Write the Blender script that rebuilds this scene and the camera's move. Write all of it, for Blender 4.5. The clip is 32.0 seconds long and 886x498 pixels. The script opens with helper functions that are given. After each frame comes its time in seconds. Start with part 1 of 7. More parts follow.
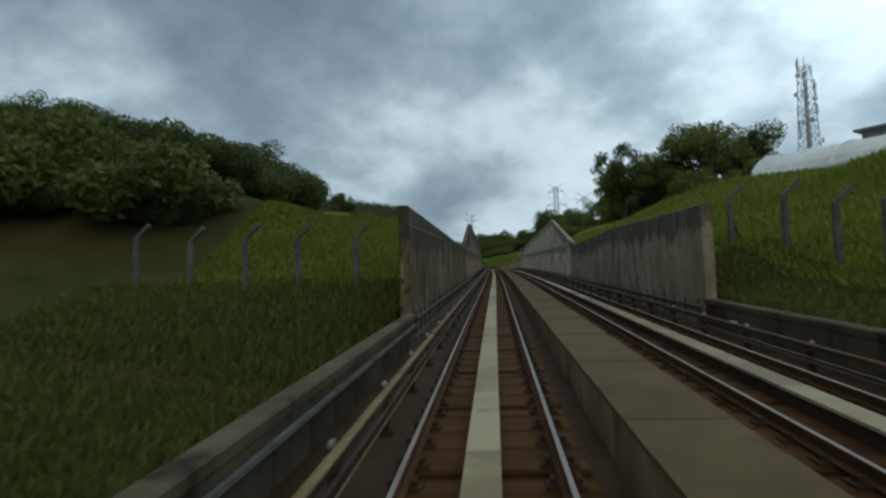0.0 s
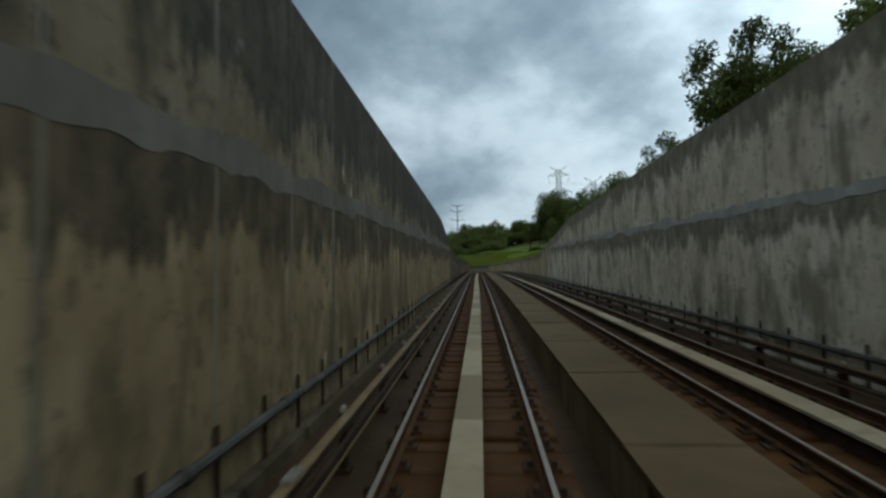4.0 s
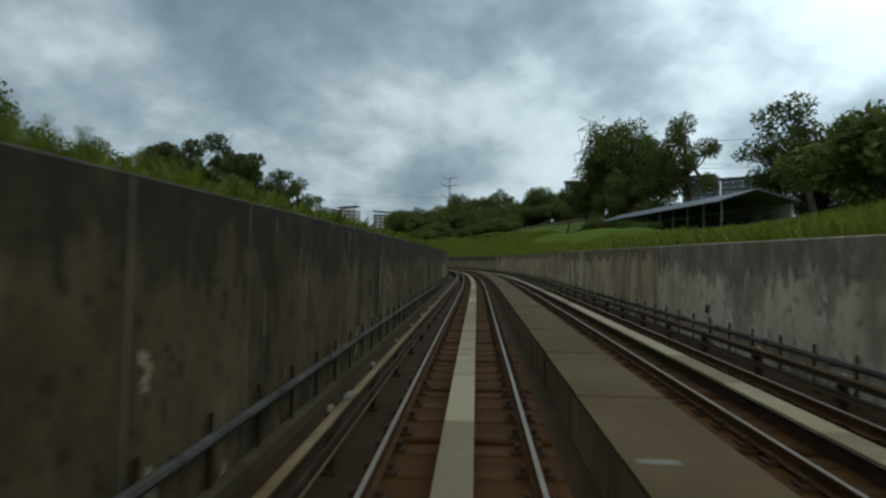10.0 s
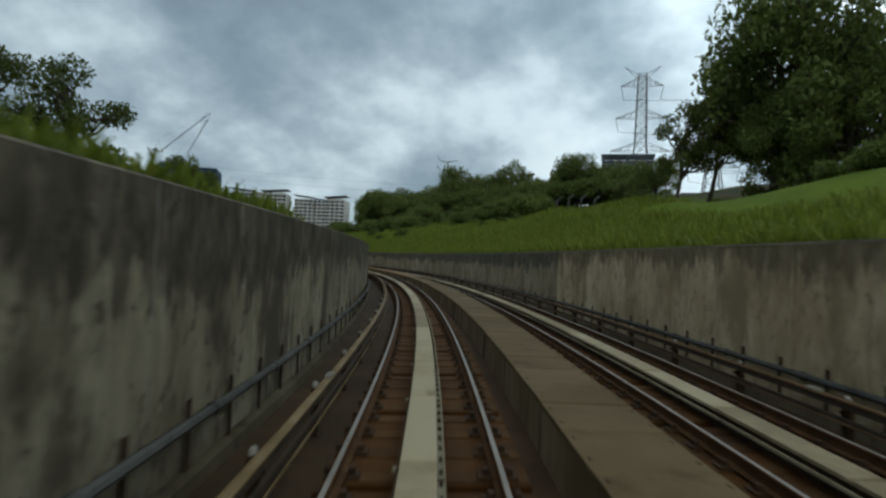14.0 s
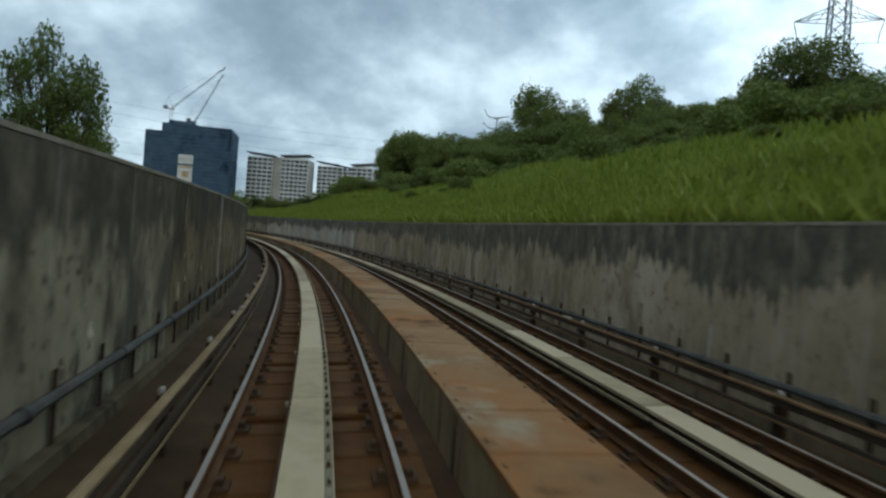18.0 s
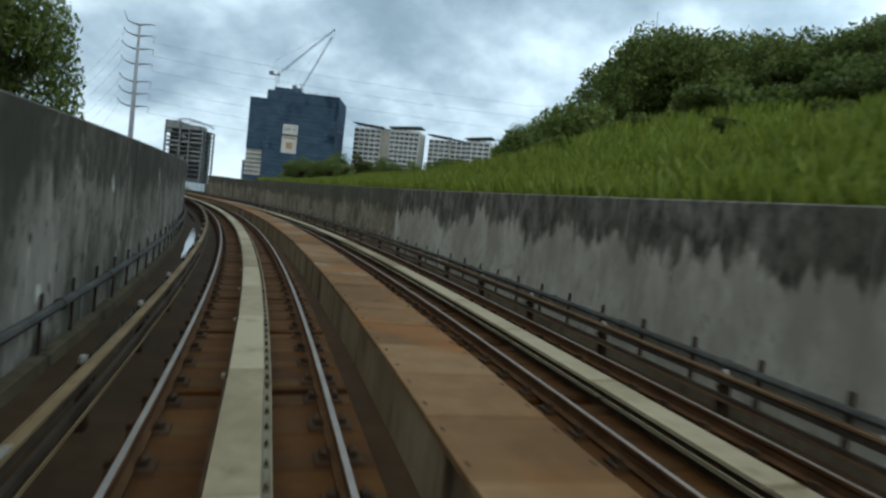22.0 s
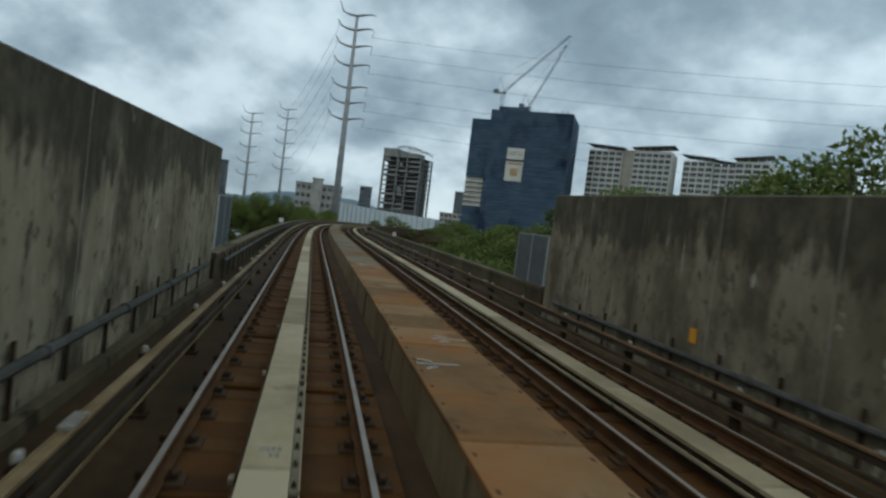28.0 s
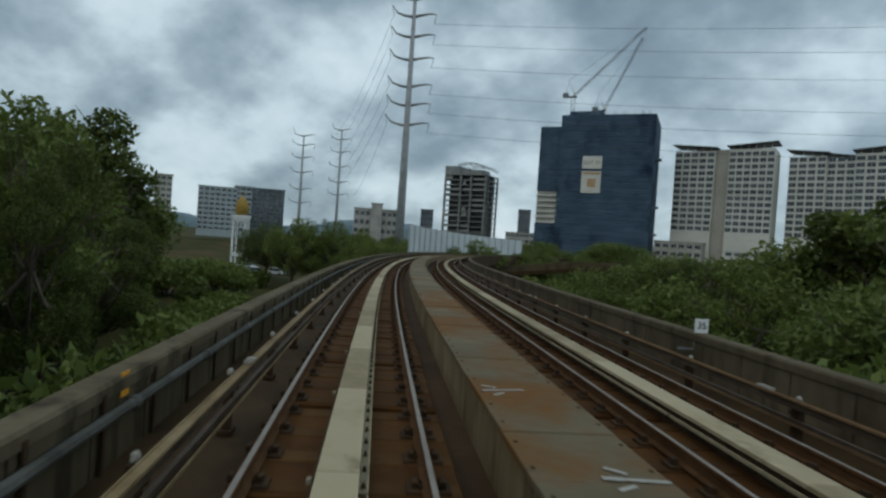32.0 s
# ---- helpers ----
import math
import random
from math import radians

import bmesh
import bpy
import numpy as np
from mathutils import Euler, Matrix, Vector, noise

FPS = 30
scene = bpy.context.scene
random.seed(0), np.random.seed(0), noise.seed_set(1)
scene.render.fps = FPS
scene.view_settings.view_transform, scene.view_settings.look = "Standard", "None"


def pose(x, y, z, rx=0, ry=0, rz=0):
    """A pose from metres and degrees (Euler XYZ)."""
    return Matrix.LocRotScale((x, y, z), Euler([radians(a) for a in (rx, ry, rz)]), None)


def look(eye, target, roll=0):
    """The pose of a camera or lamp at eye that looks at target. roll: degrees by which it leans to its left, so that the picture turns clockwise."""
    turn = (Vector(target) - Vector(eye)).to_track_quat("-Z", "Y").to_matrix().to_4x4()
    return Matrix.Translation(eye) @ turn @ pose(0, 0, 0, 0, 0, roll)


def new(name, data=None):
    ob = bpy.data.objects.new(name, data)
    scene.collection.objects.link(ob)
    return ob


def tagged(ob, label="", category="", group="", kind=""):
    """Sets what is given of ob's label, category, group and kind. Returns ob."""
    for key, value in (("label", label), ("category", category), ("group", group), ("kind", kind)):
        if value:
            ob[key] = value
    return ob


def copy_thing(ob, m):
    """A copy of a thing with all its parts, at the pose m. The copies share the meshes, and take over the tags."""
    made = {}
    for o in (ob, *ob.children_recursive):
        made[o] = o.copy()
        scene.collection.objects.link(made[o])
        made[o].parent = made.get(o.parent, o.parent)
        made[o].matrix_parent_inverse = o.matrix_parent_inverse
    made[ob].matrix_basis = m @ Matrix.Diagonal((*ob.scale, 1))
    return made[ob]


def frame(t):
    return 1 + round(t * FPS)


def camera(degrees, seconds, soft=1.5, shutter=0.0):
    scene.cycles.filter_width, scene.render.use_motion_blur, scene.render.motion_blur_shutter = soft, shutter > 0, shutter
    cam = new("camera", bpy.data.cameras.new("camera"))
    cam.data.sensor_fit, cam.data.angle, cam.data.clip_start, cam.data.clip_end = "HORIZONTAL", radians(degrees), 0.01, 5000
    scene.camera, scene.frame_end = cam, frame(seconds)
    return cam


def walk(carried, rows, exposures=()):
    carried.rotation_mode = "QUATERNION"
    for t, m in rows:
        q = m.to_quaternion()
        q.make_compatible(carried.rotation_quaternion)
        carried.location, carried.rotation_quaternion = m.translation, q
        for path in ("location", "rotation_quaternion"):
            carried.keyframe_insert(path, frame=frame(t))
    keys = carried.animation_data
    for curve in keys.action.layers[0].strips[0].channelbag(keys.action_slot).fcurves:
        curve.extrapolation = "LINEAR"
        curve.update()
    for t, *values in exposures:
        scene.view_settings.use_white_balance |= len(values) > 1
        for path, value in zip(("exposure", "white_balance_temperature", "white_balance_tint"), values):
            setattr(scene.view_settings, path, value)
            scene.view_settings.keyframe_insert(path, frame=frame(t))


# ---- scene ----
# ---------------------------------------------------------------- camera
cam = camera(72.0, 32.0, soft=2.5, shutter=0.2)
PATH = [
    (0, 0.168, -0.094, 1.909, 93.869, 1.919, 4.749),
    (1, 0.224, 19.613, 2.865, 93.569, 1.263, 3.568),
    (2, 0.329, 38.964, 3.776, 93.451, 1.107, 3.403),
    (3, 0.410, 57.958, 4.642, 93.387, 0.868, 3.558),
    (4, 0.440, 76.596, 5.466, 93.476, 0.874, 3.565),
    (5, 0.429, 94.884, 6.248, 93.567, 0.877, 3.607),
    (6, 0.348, 112.831, 6.984, 93.580, 0.705, 3.686),
    (7, 0.220, 130.437, 7.655, 93.513, 0.604, 3.576),
    (8, 0.098, 147.699, 8.262, 93.190, 0.444, 3.392),
    (9, 0.030, 164.708, 8.812, 92.918, -0.407, 3.240),
    (10, 0.013, 181.555, 9.308, 92.262, -1.040, 3.043),
    (11, 0.031, 198.240, 9.753, 91.844, -1.475, 3.004),
    (12, 0.055, 214.759, 10.161, 91.666, -1.991, 2.984),
    (13, -0.056, 231.127, 10.552, 91.591, -2.071, 3.052),
    (14, -0.553, 247.347, 10.927, 92.108, -2.527, 2.990),
    (15, -1.749, 263.388, 11.285, 91.718, -2.890, 3.271),
    (16, -3.795, 279.199, 11.627, 91.360, -3.248, 3.918),
    (17, -6.745, 294.771, 11.955, 91.034, -3.600, 4.662),
    (18, -10.589, 310.099, 12.274, 89.796, -4.240, 5.772),
    (19, -15.344, 325.122, 12.593, 88.772, -4.550, 7.116),
    (20, -21.024, 339.774, 12.915, 88.131, -5.239, 9.181),
    (21, -27.531, 353.844, 13.236, 87.601, -5.793, 11.960),
    (22, -34.716, 367.150, 13.553, 87.171, -6.301, 15.166),
    (23, -42.482, 379.682, 13.864, 87.027, -6.645, 18.594),
    (24, -50.777, 391.410, 14.170, 86.898, -6.996, 22.107),
    (25, -59.389, 402.172, 14.435, 86.977, -7.107, 25.511),
    (26, -68.015, 411.881, 14.646, 87.253, -7.077, 29.239),
    (27, -76.463, 420.672, 14.810, 87.555, -7.057, 32.065),
    (28, -84.546, 428.705, 14.932, 87.883, -7.048, 34.020),
    (29, -92.120, 436.071, 15.020, 88.239, -6.508, 35.748),
    (30, -99.108, 442.801, 15.077, 88.863, -5.888, 37.051),
    (31, -105.475, 448.930, 15.112, 89.320, -5.165, 38.281),
    (32, -111.204, 454.477, 15.127, 89.351, -3.942, 39.605),
]
walk(cam, [(t, pose(x, y, z, rx, ry, rz)) for t, x, y, z, rx, ry, rz in PATH],
     [(t, e, k, 9) for t, e, k in ((0, 0.10, 6330), (7, 0.10, 6320), (10, 0.13, 6560), (14, 0.28, 6520), (17, 0.45, 6250), (20, 0.73, 6200), (22, 0.75, 6200), (24, 0.57, 6270), (28, 0.33, 6400), (32, 0.22, 6420))])

# ---------------------------------------------------------------- sky and sun
SUN_AZ, SUN_EL = radians(172), radians(48)     # from +y towards +x
THIN_AZ, THIN_EL = radians(50), radians(34)    # where the cloud is thinnest
world = bpy.data.worlds.new("sky")
scene.world = world
world.use_nodes = True
wn, wl = world.node_tree.nodes, world.node_tree.links
wn.clear()


def wnode(kind, **kw):
    n = wn.new(kind)
    for k, v in kw.items():
        if k in n.inputs:
            n.inputs[k].default_value = v
    return n


def wmath(op, a, b=None, clamp=False):
    n = wn.new("ShaderNodeMath")
    n.operation, n.use_clamp = op, clamp
    for i, q in enumerate((a, b)):
        if q is None:
            continue
        if isinstance(q, (int, float)):
            n.inputs[i].default_value = q
        else:
            wl.new(q, n.inputs[i])
    return n.outputs[0]


def build_sky():
    tc = wn.new("ShaderNodeTexCoord")
    sep = wn.new("ShaderNodeSeparateXYZ")
    wl.new(tc.outputs["Generated"], sep.inputs[0])
    zz = wmath("ADD", wmath("MAXIMUM", sep.outputs[2], 0.0), 0.55)
    cx, cy = wmath("DIVIDE", sep.outputs[0], zz), wmath("DIVIDE", sep.outputs[1], zz)
    comb = wn.new("ShaderNodeCombineXYZ")
    wl.new(cx, comb.inputs[0]), wl.new(cy, comb.inputs[1])

    def cloud(scale, detail, rough, dist, off):
        mp = wn.new("ShaderNodeMapping")
        mp.inputs["Location"].default_value = off
        wl.new(comb.outputs[0], mp.inputs[0])
        n = wnode("ShaderNodeTexNoise", Scale=scale, Detail=detail, Roughness=rough, Distortion=dist)
        wl.new(mp.outputs[0], n.inputs["Vector"])
        return n.outputs["Fac"]
    big = cloud(1.5, 2.0, 0.5, 0.1, (7.3, 2.1, 0.4))
    fine = cloud(3.6, 6.0, 0.52, 0.0, (0.3, 5.2, 0.9))
    mix = wmath("ADD", wmath("ADD", wmath("MULTIPLY", big, 0.48), wmath("MULTIPLY", fine, 0.86)), -0.175)
    # thin cloud towards the hidden sun
    dotn = wn.new("ShaderNodeVectorMath")
    dotn.operation = "DOT_PRODUCT"
    wl.new(tc.outputs["Generated"], dotn.inputs[0])
    dotn.inputs[1].default_value = (math.sin(THIN_AZ) * math.cos(THIN_EL), math.cos(THIN_AZ) * math.cos(THIN_EL), math.sin(THIN_EL))
    glow = wmath("POWER", wmath("MAXIMUM", dotn.outputs["Value"], 0.0), 2.5)
    low = wmath("MULTIPLY", wmath("POWER", wmath("SUBTRACT", 1.0, wmath("MAXIMUM", sep.outputs[2], 0.0)), 8.0), 0.07)
    # a heavier bank of cloud
    bankn = wn.new("ShaderNodeVectorMath")
    bankn.operation = "DOT_PRODUCT"
    wl.new(tc.outputs["Generated"], bankn.inputs[0])
    bankn.inputs[1].default_value = (-0.139 * 0.91, 0.99 * 0.91, 0.415)
    heavy = wmath("MULTIPLY", wmath("POWER", wmath("MAXIMUM", bankn.outputs["Value"], 0.0), 18.0), -0.06)
    thinner = wn.new("ShaderNodeVectorMath")
    thinner.operation = "DOT_PRODUCT"
    wl.new(tc.outputs["Generated"], thinner.inputs[0])
    thinner.inputs[1].default_value = (-0.743 * 0.94, 0.669 * 0.94, 0.342)
    heavy = wmath("ADD", heavy, wmath("MULTIPLY", wmath("POWER", wmath("MAXIMUM", thinner.outputs["Value"], 0.0), 10.0), 0.035))
    dens = wmath("ADD", wmath("ADD", wmath("ADD", mix, wmath("MULTIPLY", glow, 0.13)), low), heavy)
    ramp = wn.new("ShaderNodeValToRGB")
    wl.new(dens, ramp.inputs[0])
    els = ramp.color_ramp.elements
    els[0].position, els[0].color = 0.28, (0.150, 0.212, 0.262, 1)
    els[1].position, els[1].color = 0.84, (0.86, 0.99, 1.03, 1)
    for p_, c_ in ((0.44, (0.250, 0.342, 0.405, 1)), (0.53, (0.375, 0.485, 0.550, 1)), (0.64, (0.62, 0.76, 0.83, 1))):
        e = els.new(p_)
        e.color = c_
    sky = wn.new("ShaderNodeTexSky")
    sky.sky_type, sky.sun_disc = "NISHITA", False
    sky.sun_elevation, sky.sun_rotation = SUN_EL, SUN_AZ
    bg1, bg2 = wnode("ShaderNodeBackground", Strength=0.08), wnode("ShaderNodeBackground", Strength=0.92)
    wl.new(sky.outputs[0], bg1.inputs[0]), wl.new(ramp.outputs[0], bg2.inputs[0])
    ms = wn.new("ShaderNodeMixShader")
    ms.inputs[0].default_value = 0.93
    veil = wmath("POWER", wmath("MAXIMUM", dotn.outputs["Value"], 0.0), 6.0)
    zenith = wmath("MULTIPLY", wmath("POWER", wmath("MAXIMUM", sep.outputs[2], 0.0), 2.0), 0.45)   # overcast sky brightens upwards
    wl.new(wmath("ADD", wmath("ADD", wmath("MULTIPLY", veil, 0.85), 0.76), zenith), bg2.inputs[1])
    wl.new(bg1.outputs[0], ms.inputs[1]), wl.new(bg2.outputs[0], ms.inputs[2])
    out = wn.new("ShaderNodeOutputWorld")
    wl.new(ms.outputs[0], out.inputs[0])


build_sky()
sun_data = bpy.data.lights.new("sun", "SUN")
sun_data.energy, sun_data.angle, sun_data.color = 0.6, radians(60), (1.0, 0.96, 0.88)
sun = new("sun", sun_data)
sun.matrix_world = look((200, 200, 200), (200 - math.sin(SUN_AZ) * math.cos(SUN_EL), 200 - math.cos(SUN_AZ) * math.cos(SUN_EL), 200 - math.sin(SUN_EL)))

# ---------------------------------------------------------------- materials


def material(name, stops, scale=1.0, stretch=(1, 1, 1), detail=7.0, rough=0.85, metal=0.0, bump=0.25, bump_scale=None,
             second=None, object_space=False, vary=0.0, spec=0.12, rough_vary=0.1):
    """Two noises (large patches, fine grain) between the stops' colours; second: (colour, scale, stretch, low, high) of a stain."""
    m = bpy.data.materials.new(name)
    m.use_nodes = True
    nt = m.node_tree
    n, l = nt.nodes, nt.links
    bsdf = n["Principled BSDF"]
    if object_space:
        pos = n.new("ShaderNodeTexCoord").outputs["Object"]
    else:
        pos = n.new("ShaderNodeNewGeometry").outputs["Position"]

    def noise_at(sc, st, det, off=0.0):
        mp = n.new("ShaderNodeMapping")
        mp.inputs["Scale"].default_value = [sc * q for q in st]
        mp.inputs["Location"].default_value = (off, off * 0.7, off * 1.3)
        l.new(pos, mp.inputs[0])
        t = n.new("ShaderNodeTexNoise")
        t.inputs["Scale"].default_value, t.inputs["Detail"].default_value, t.inputs["Roughness"].default_value = 1.0, det, 0.62
        l.new(mp.outputs[0], t.inputs["Vector"])
        return t.outputs["Fac"]

    def mth(op, a, b):
        t = n.new("ShaderNodeMath")
        t.operation = op
        for i, q in enumerate((a, b)):
            if isinstance(q, (int, float)):
                t.inputs[i].default_value = q
            else:
                l.new(q, t.inputs[i])
        return t.outputs[0]
    large, fine = noise_at(scale, stretch, 3.0), noise_at(scale * 7, stretch, detail, 3.0)
    fac = mth("ADD", mth("MULTIPLY", large, 0.62), mth("MULTIPLY", fine, 0.38))
    if vary:
        fac = mth("ADD", fac, mth("MULTIPLY", mth("SUBTRACT", n.new("ShaderNodeObjectInfo").outputs["Random"], 0.5), vary))
    ramp = n.new("ShaderNodeValToRGB")
    els = ramp.color_ramp.elements
    k = len(stops)
    while len(els) < k:
        els.new(0.5)
    for i, c in enumerate(stops):
        els[i].position = 0.34 + 0.32 * i / max(k - 1, 1)
        els[i].color = (*c, 1)
    l.new(fac, ramp.inputs[0])
    colour = ramp.outputs[0]
    for i, sec in enumerate(second or ()):
        col2, sc2, st2, lo, hi = sec
        mask = n.new("ShaderNodeMapRange")
        mask.inputs[1].default_value, mask.inputs[2].default_value = lo, hi
        l.new(noise_at(sc2, st2, 6.0, 11.0 + 7 * i), mask.inputs[0])
        mixn = n.new("ShaderNodeMix")
        mixn.data_type = "RGBA"
        l.new(mask.outputs[0], mixn.inputs[0])
        l.new(colour, mixn.inputs[6])
        mixn.inputs[7].default_value = (*col2, 1)
        colour = mixn.outputs[2]
    l.new(colour, bsdf.inputs["Base Color"])
    bsdf.inputs["Metallic"].default_value = metal
    bsdf.inputs["Specular IOR Level"].default_value = spec
    l.new(mth("ADD", mth("MULTIPLY", fine, rough_vary * 2), rough - rough_vary), bsdf.inputs["Roughness"])
    if bump:
        b = n.new("ShaderNodeBump")
        b.inputs["Strength"].default_value, b.inputs["Distance"].default_value = bump, 0.02
        l.new(noise_at(bump_scale or scale * 25, stretch, 5.0, 5.0), b.inputs["Height"])
        l.new(b.outputs[0], bsdf.inputs["Normal"])
    return m


def leaf_material(name, a, b, sheen=0.0):
    m = bpy.data.materials.new(name)
    m.use_nodes = True
    n, l = m.node_tree.nodes, m.node_tree.links
    bsdf = n["Principled BSDF"]
    geo = n.new("ShaderNodeNewGeometry")
    ramp = n.new("ShaderNodeValToRGB")
    ramp.color_ramp.elements[0].color, ramp.color_ramp.elements[1].color = (*a, 1), (*b, 1)
    add = n.new("ShaderNodeMath")
    add.operation = "MULTIPLY_ADD"
    l.new(n.new("ShaderNodeObjectInfo").outputs["Random"], add.inputs[0])
    add.inputs[1].default_value = 0.35
    mul = n.new("ShaderNodeMath")
    mul.operation = "MULTIPLY"
    mul.inputs[1].default_value = 0.65
    l.new(geo.outputs["Random Per Island"], mul.inputs[0])
    l.new(mul.outputs[0], add.inputs[2])
    l.new(add.outputs[0], ramp.inputs[0])
    l.new(ramp.outputs[0], bsdf.inputs["Base Color"])
    bsdf.inputs["Roughness"].default_value = 0.6
    bsdf.inputs["Specular IOR Level"].default_value = 0.25
    tr = n.new("ShaderNodeBsdfTranslucent")
    l.new(ramp.outputs[0], tr.inputs[0])
    mx = n.new("ShaderNodeMixShader")
    mx.inputs[0].default_value = 0.36
    l.new(bsdf.outputs[0], mx.inputs[1]), l.new(tr.outputs[0], mx.inputs[2])
    l.new(mx.outputs[0], n["Material Output"].inputs[0])
    return m



def wall_material(name, lower, upper, mould, reach, pale):
    """Concrete whose algae hang down from the top in drips; 'drop' is the distance below the panel's top."""
    m = material(name, lower, 0.45, (1, 1, 0.6), bump=0.45, vary=0.08,
                 second=[(upper, 0.9, (1, 1, 0.5), 0.49, 0.62), (pale, 5.0, (1, 1, 0.07), 0.63, 0.71), (upper, 6.0, (1, 1, 0.6), 0.56, 0.64), (mould, 3.4, (1, 1, 0.22), 0.66, 0.73), (pale, 1.5, (1, 1, 0.7), 0.665, 0.68)])
    n, l = m.node_tree.nodes, m.node_tree.links
    bsdf = n["Principled BSDF"]
    src = bsdf.inputs["Base Color"].links[0].from_socket
    att = n.new("ShaderNodeAttribute")
    att.attribute_name = "drop"
    geo = n.new("ShaderNodeNewGeometry")

    def nz(sc, st):
        mp = n.new("ShaderNodeMapping")
        mp.inputs["Scale"].default_value = [sc * q for q in st]
        l.new(geo.outputs["Position"], mp.inputs[0])
        t = n.new("ShaderNodeTexNoise")
        t.inputs["Scale"].default_value, t.inputs["Detail"].default_value, t.inputs["Roughness"].default_value = 1.0, 8.0, 0.66
        l.new(mp.outputs[0], t.inputs["Vector"])
        return t.outputs["Fac"]

    def mth(op, a, b):
        t = n.new("ShaderNodeMath")
        t.operation = op
        for i, q in enumerate((a, b)):
            if isinstance(q, (int, float)):
                t.inputs[i].default_value = q
            else:
                l.new(q, t.inputs[i])
        return t.outputs[0]
    rise = n.new("ShaderNodeAttribute")
    rise.attribute_name = "rise"
    drips = mth("ADD", mth("ADD", mth("MULTIPLY", nz(4.6, (1, 1, 0.10)), 1.7), mth("MULTIPLY", nz(1.5, (1, 1, 0.3)), 1.4)), mth("MULTIPLY", nz(0.42, (1, 1, 0.8)), 2.2))
    edge = mth("SUBTRACT", mth("ADD", drips, reach - 2.65), att.outputs["Fac"])
    foot = mth("SUBTRACT", mth("ADD", mth("MULTIPLY", nz(0.7, (1, 1, 0.8)), 1.8), -0.62), rise.outputs["Fac"])
    edge = mth("MAXIMUM", edge, foot)
    mask = n.new("ShaderNodeMapRange")
    mask.inputs[1].default_value, mask.inputs[2].default_value = -0.06, 0.16
    l.new(edge, mask.inputs[0])
    patch = n.new("ShaderNodeMapRange")
    patch.inputs[1].default_value, patch.inputs[2].default_value, patch.inputs[3].default_value, patch.inputs[4].default_value = 0.35, 0.60, 0.55, 0.97
    l.new(nz(3.3, (1, 1, 0.5)), patch.inputs[0])
    mx = n.new("ShaderNodeMix")
    mx.data_type = "RGBA"
    l.new(mth("MULTIPLY", mask.outputs[0], patch.outputs[0]), mx.inputs[0])
    l.new(src, mx.inputs[6])
    mx.inputs[7].default_value = (*mould, 1)
    l.new(mx.outputs[2], bsdf.inputs["Base Color"])
    return m


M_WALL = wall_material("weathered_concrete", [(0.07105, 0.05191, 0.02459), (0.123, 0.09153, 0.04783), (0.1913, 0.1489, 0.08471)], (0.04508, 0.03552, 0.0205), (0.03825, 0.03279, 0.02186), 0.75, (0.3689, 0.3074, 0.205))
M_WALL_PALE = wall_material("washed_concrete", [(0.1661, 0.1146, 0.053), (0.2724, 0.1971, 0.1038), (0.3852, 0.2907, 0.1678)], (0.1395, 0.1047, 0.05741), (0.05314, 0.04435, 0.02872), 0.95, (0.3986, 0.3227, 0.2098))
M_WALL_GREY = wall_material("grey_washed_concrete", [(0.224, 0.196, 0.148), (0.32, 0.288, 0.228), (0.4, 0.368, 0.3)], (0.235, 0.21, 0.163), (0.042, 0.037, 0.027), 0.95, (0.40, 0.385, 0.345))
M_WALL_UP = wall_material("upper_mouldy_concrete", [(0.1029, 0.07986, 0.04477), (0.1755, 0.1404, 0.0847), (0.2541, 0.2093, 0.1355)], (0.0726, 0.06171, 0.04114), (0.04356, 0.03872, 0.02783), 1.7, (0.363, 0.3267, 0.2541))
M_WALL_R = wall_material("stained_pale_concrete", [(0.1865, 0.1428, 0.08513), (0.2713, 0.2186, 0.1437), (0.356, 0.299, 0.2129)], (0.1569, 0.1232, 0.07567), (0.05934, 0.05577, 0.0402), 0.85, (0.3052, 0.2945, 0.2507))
M_WALL_R1 = wall_material("streaked_pale_concrete", [(0.2851, 0.2074, 0.1166), (0.4147, 0.3175, 0.197), (0.5443, 0.4342, 0.2916)], (0.2398, 0.1788, 0.1037), (0.1296, 0.1011, 0.05962), 0.45, (0.4666, 0.4277, 0.3434))
M_WALL_R2 = wall_material("tall_washed_concrete", [(0.39, 0.3185, 0.2184), (0.546, 0.4615, 0.3406), (0.689, 0.6045, 0.468)], (0.26, 0.2184, 0.1534), (0.1495, 0.1274, 0.0884), 0.75, (0.546, 0.507, 0.429))
M_WALL_R3 = wall_material("mouldy_end_concrete", [(0.120, 0.098, 0.062), (0.185, 0.155, 0.103), (0.255, 0.218, 0.152)], (0.088, 0.073, 0.047), (0.050, 0.045, 0.030), 1.0, (0.31, 0.285, 0.225))
M_WALL_GREYL = wall_material("curve_washed_concrete", [(0.1251, 0.1122, 0.08464), (0.2061, 0.1877, 0.1509), (0.3036, 0.276, 0.2282)], (0.07728, 0.06992, 0.05336), (0.0552, 0.04968, 0.0368), 0.85, (0.6072, 0.5704, 0.4968))
M_WALL_MID = wall_material("half_washed_concrete", [(0.142, 0.1163, 0.07303), (0.2232, 0.188, 0.1244), (0.311, 0.2678, 0.184)], (0.07438, 0.06086, 0.03922), (0.04869, 0.04057, 0.02705), 0.9, (0.4193, 0.3718, 0.2705))
M_JOINT = material("lime_streaked_mortar", [(0.13, 0.115, 0.088), (0.25, 0.225, 0.18), (0.38, 0.35, 0.29)], 0.9, (1, 1, 0.35), bump=0.2)
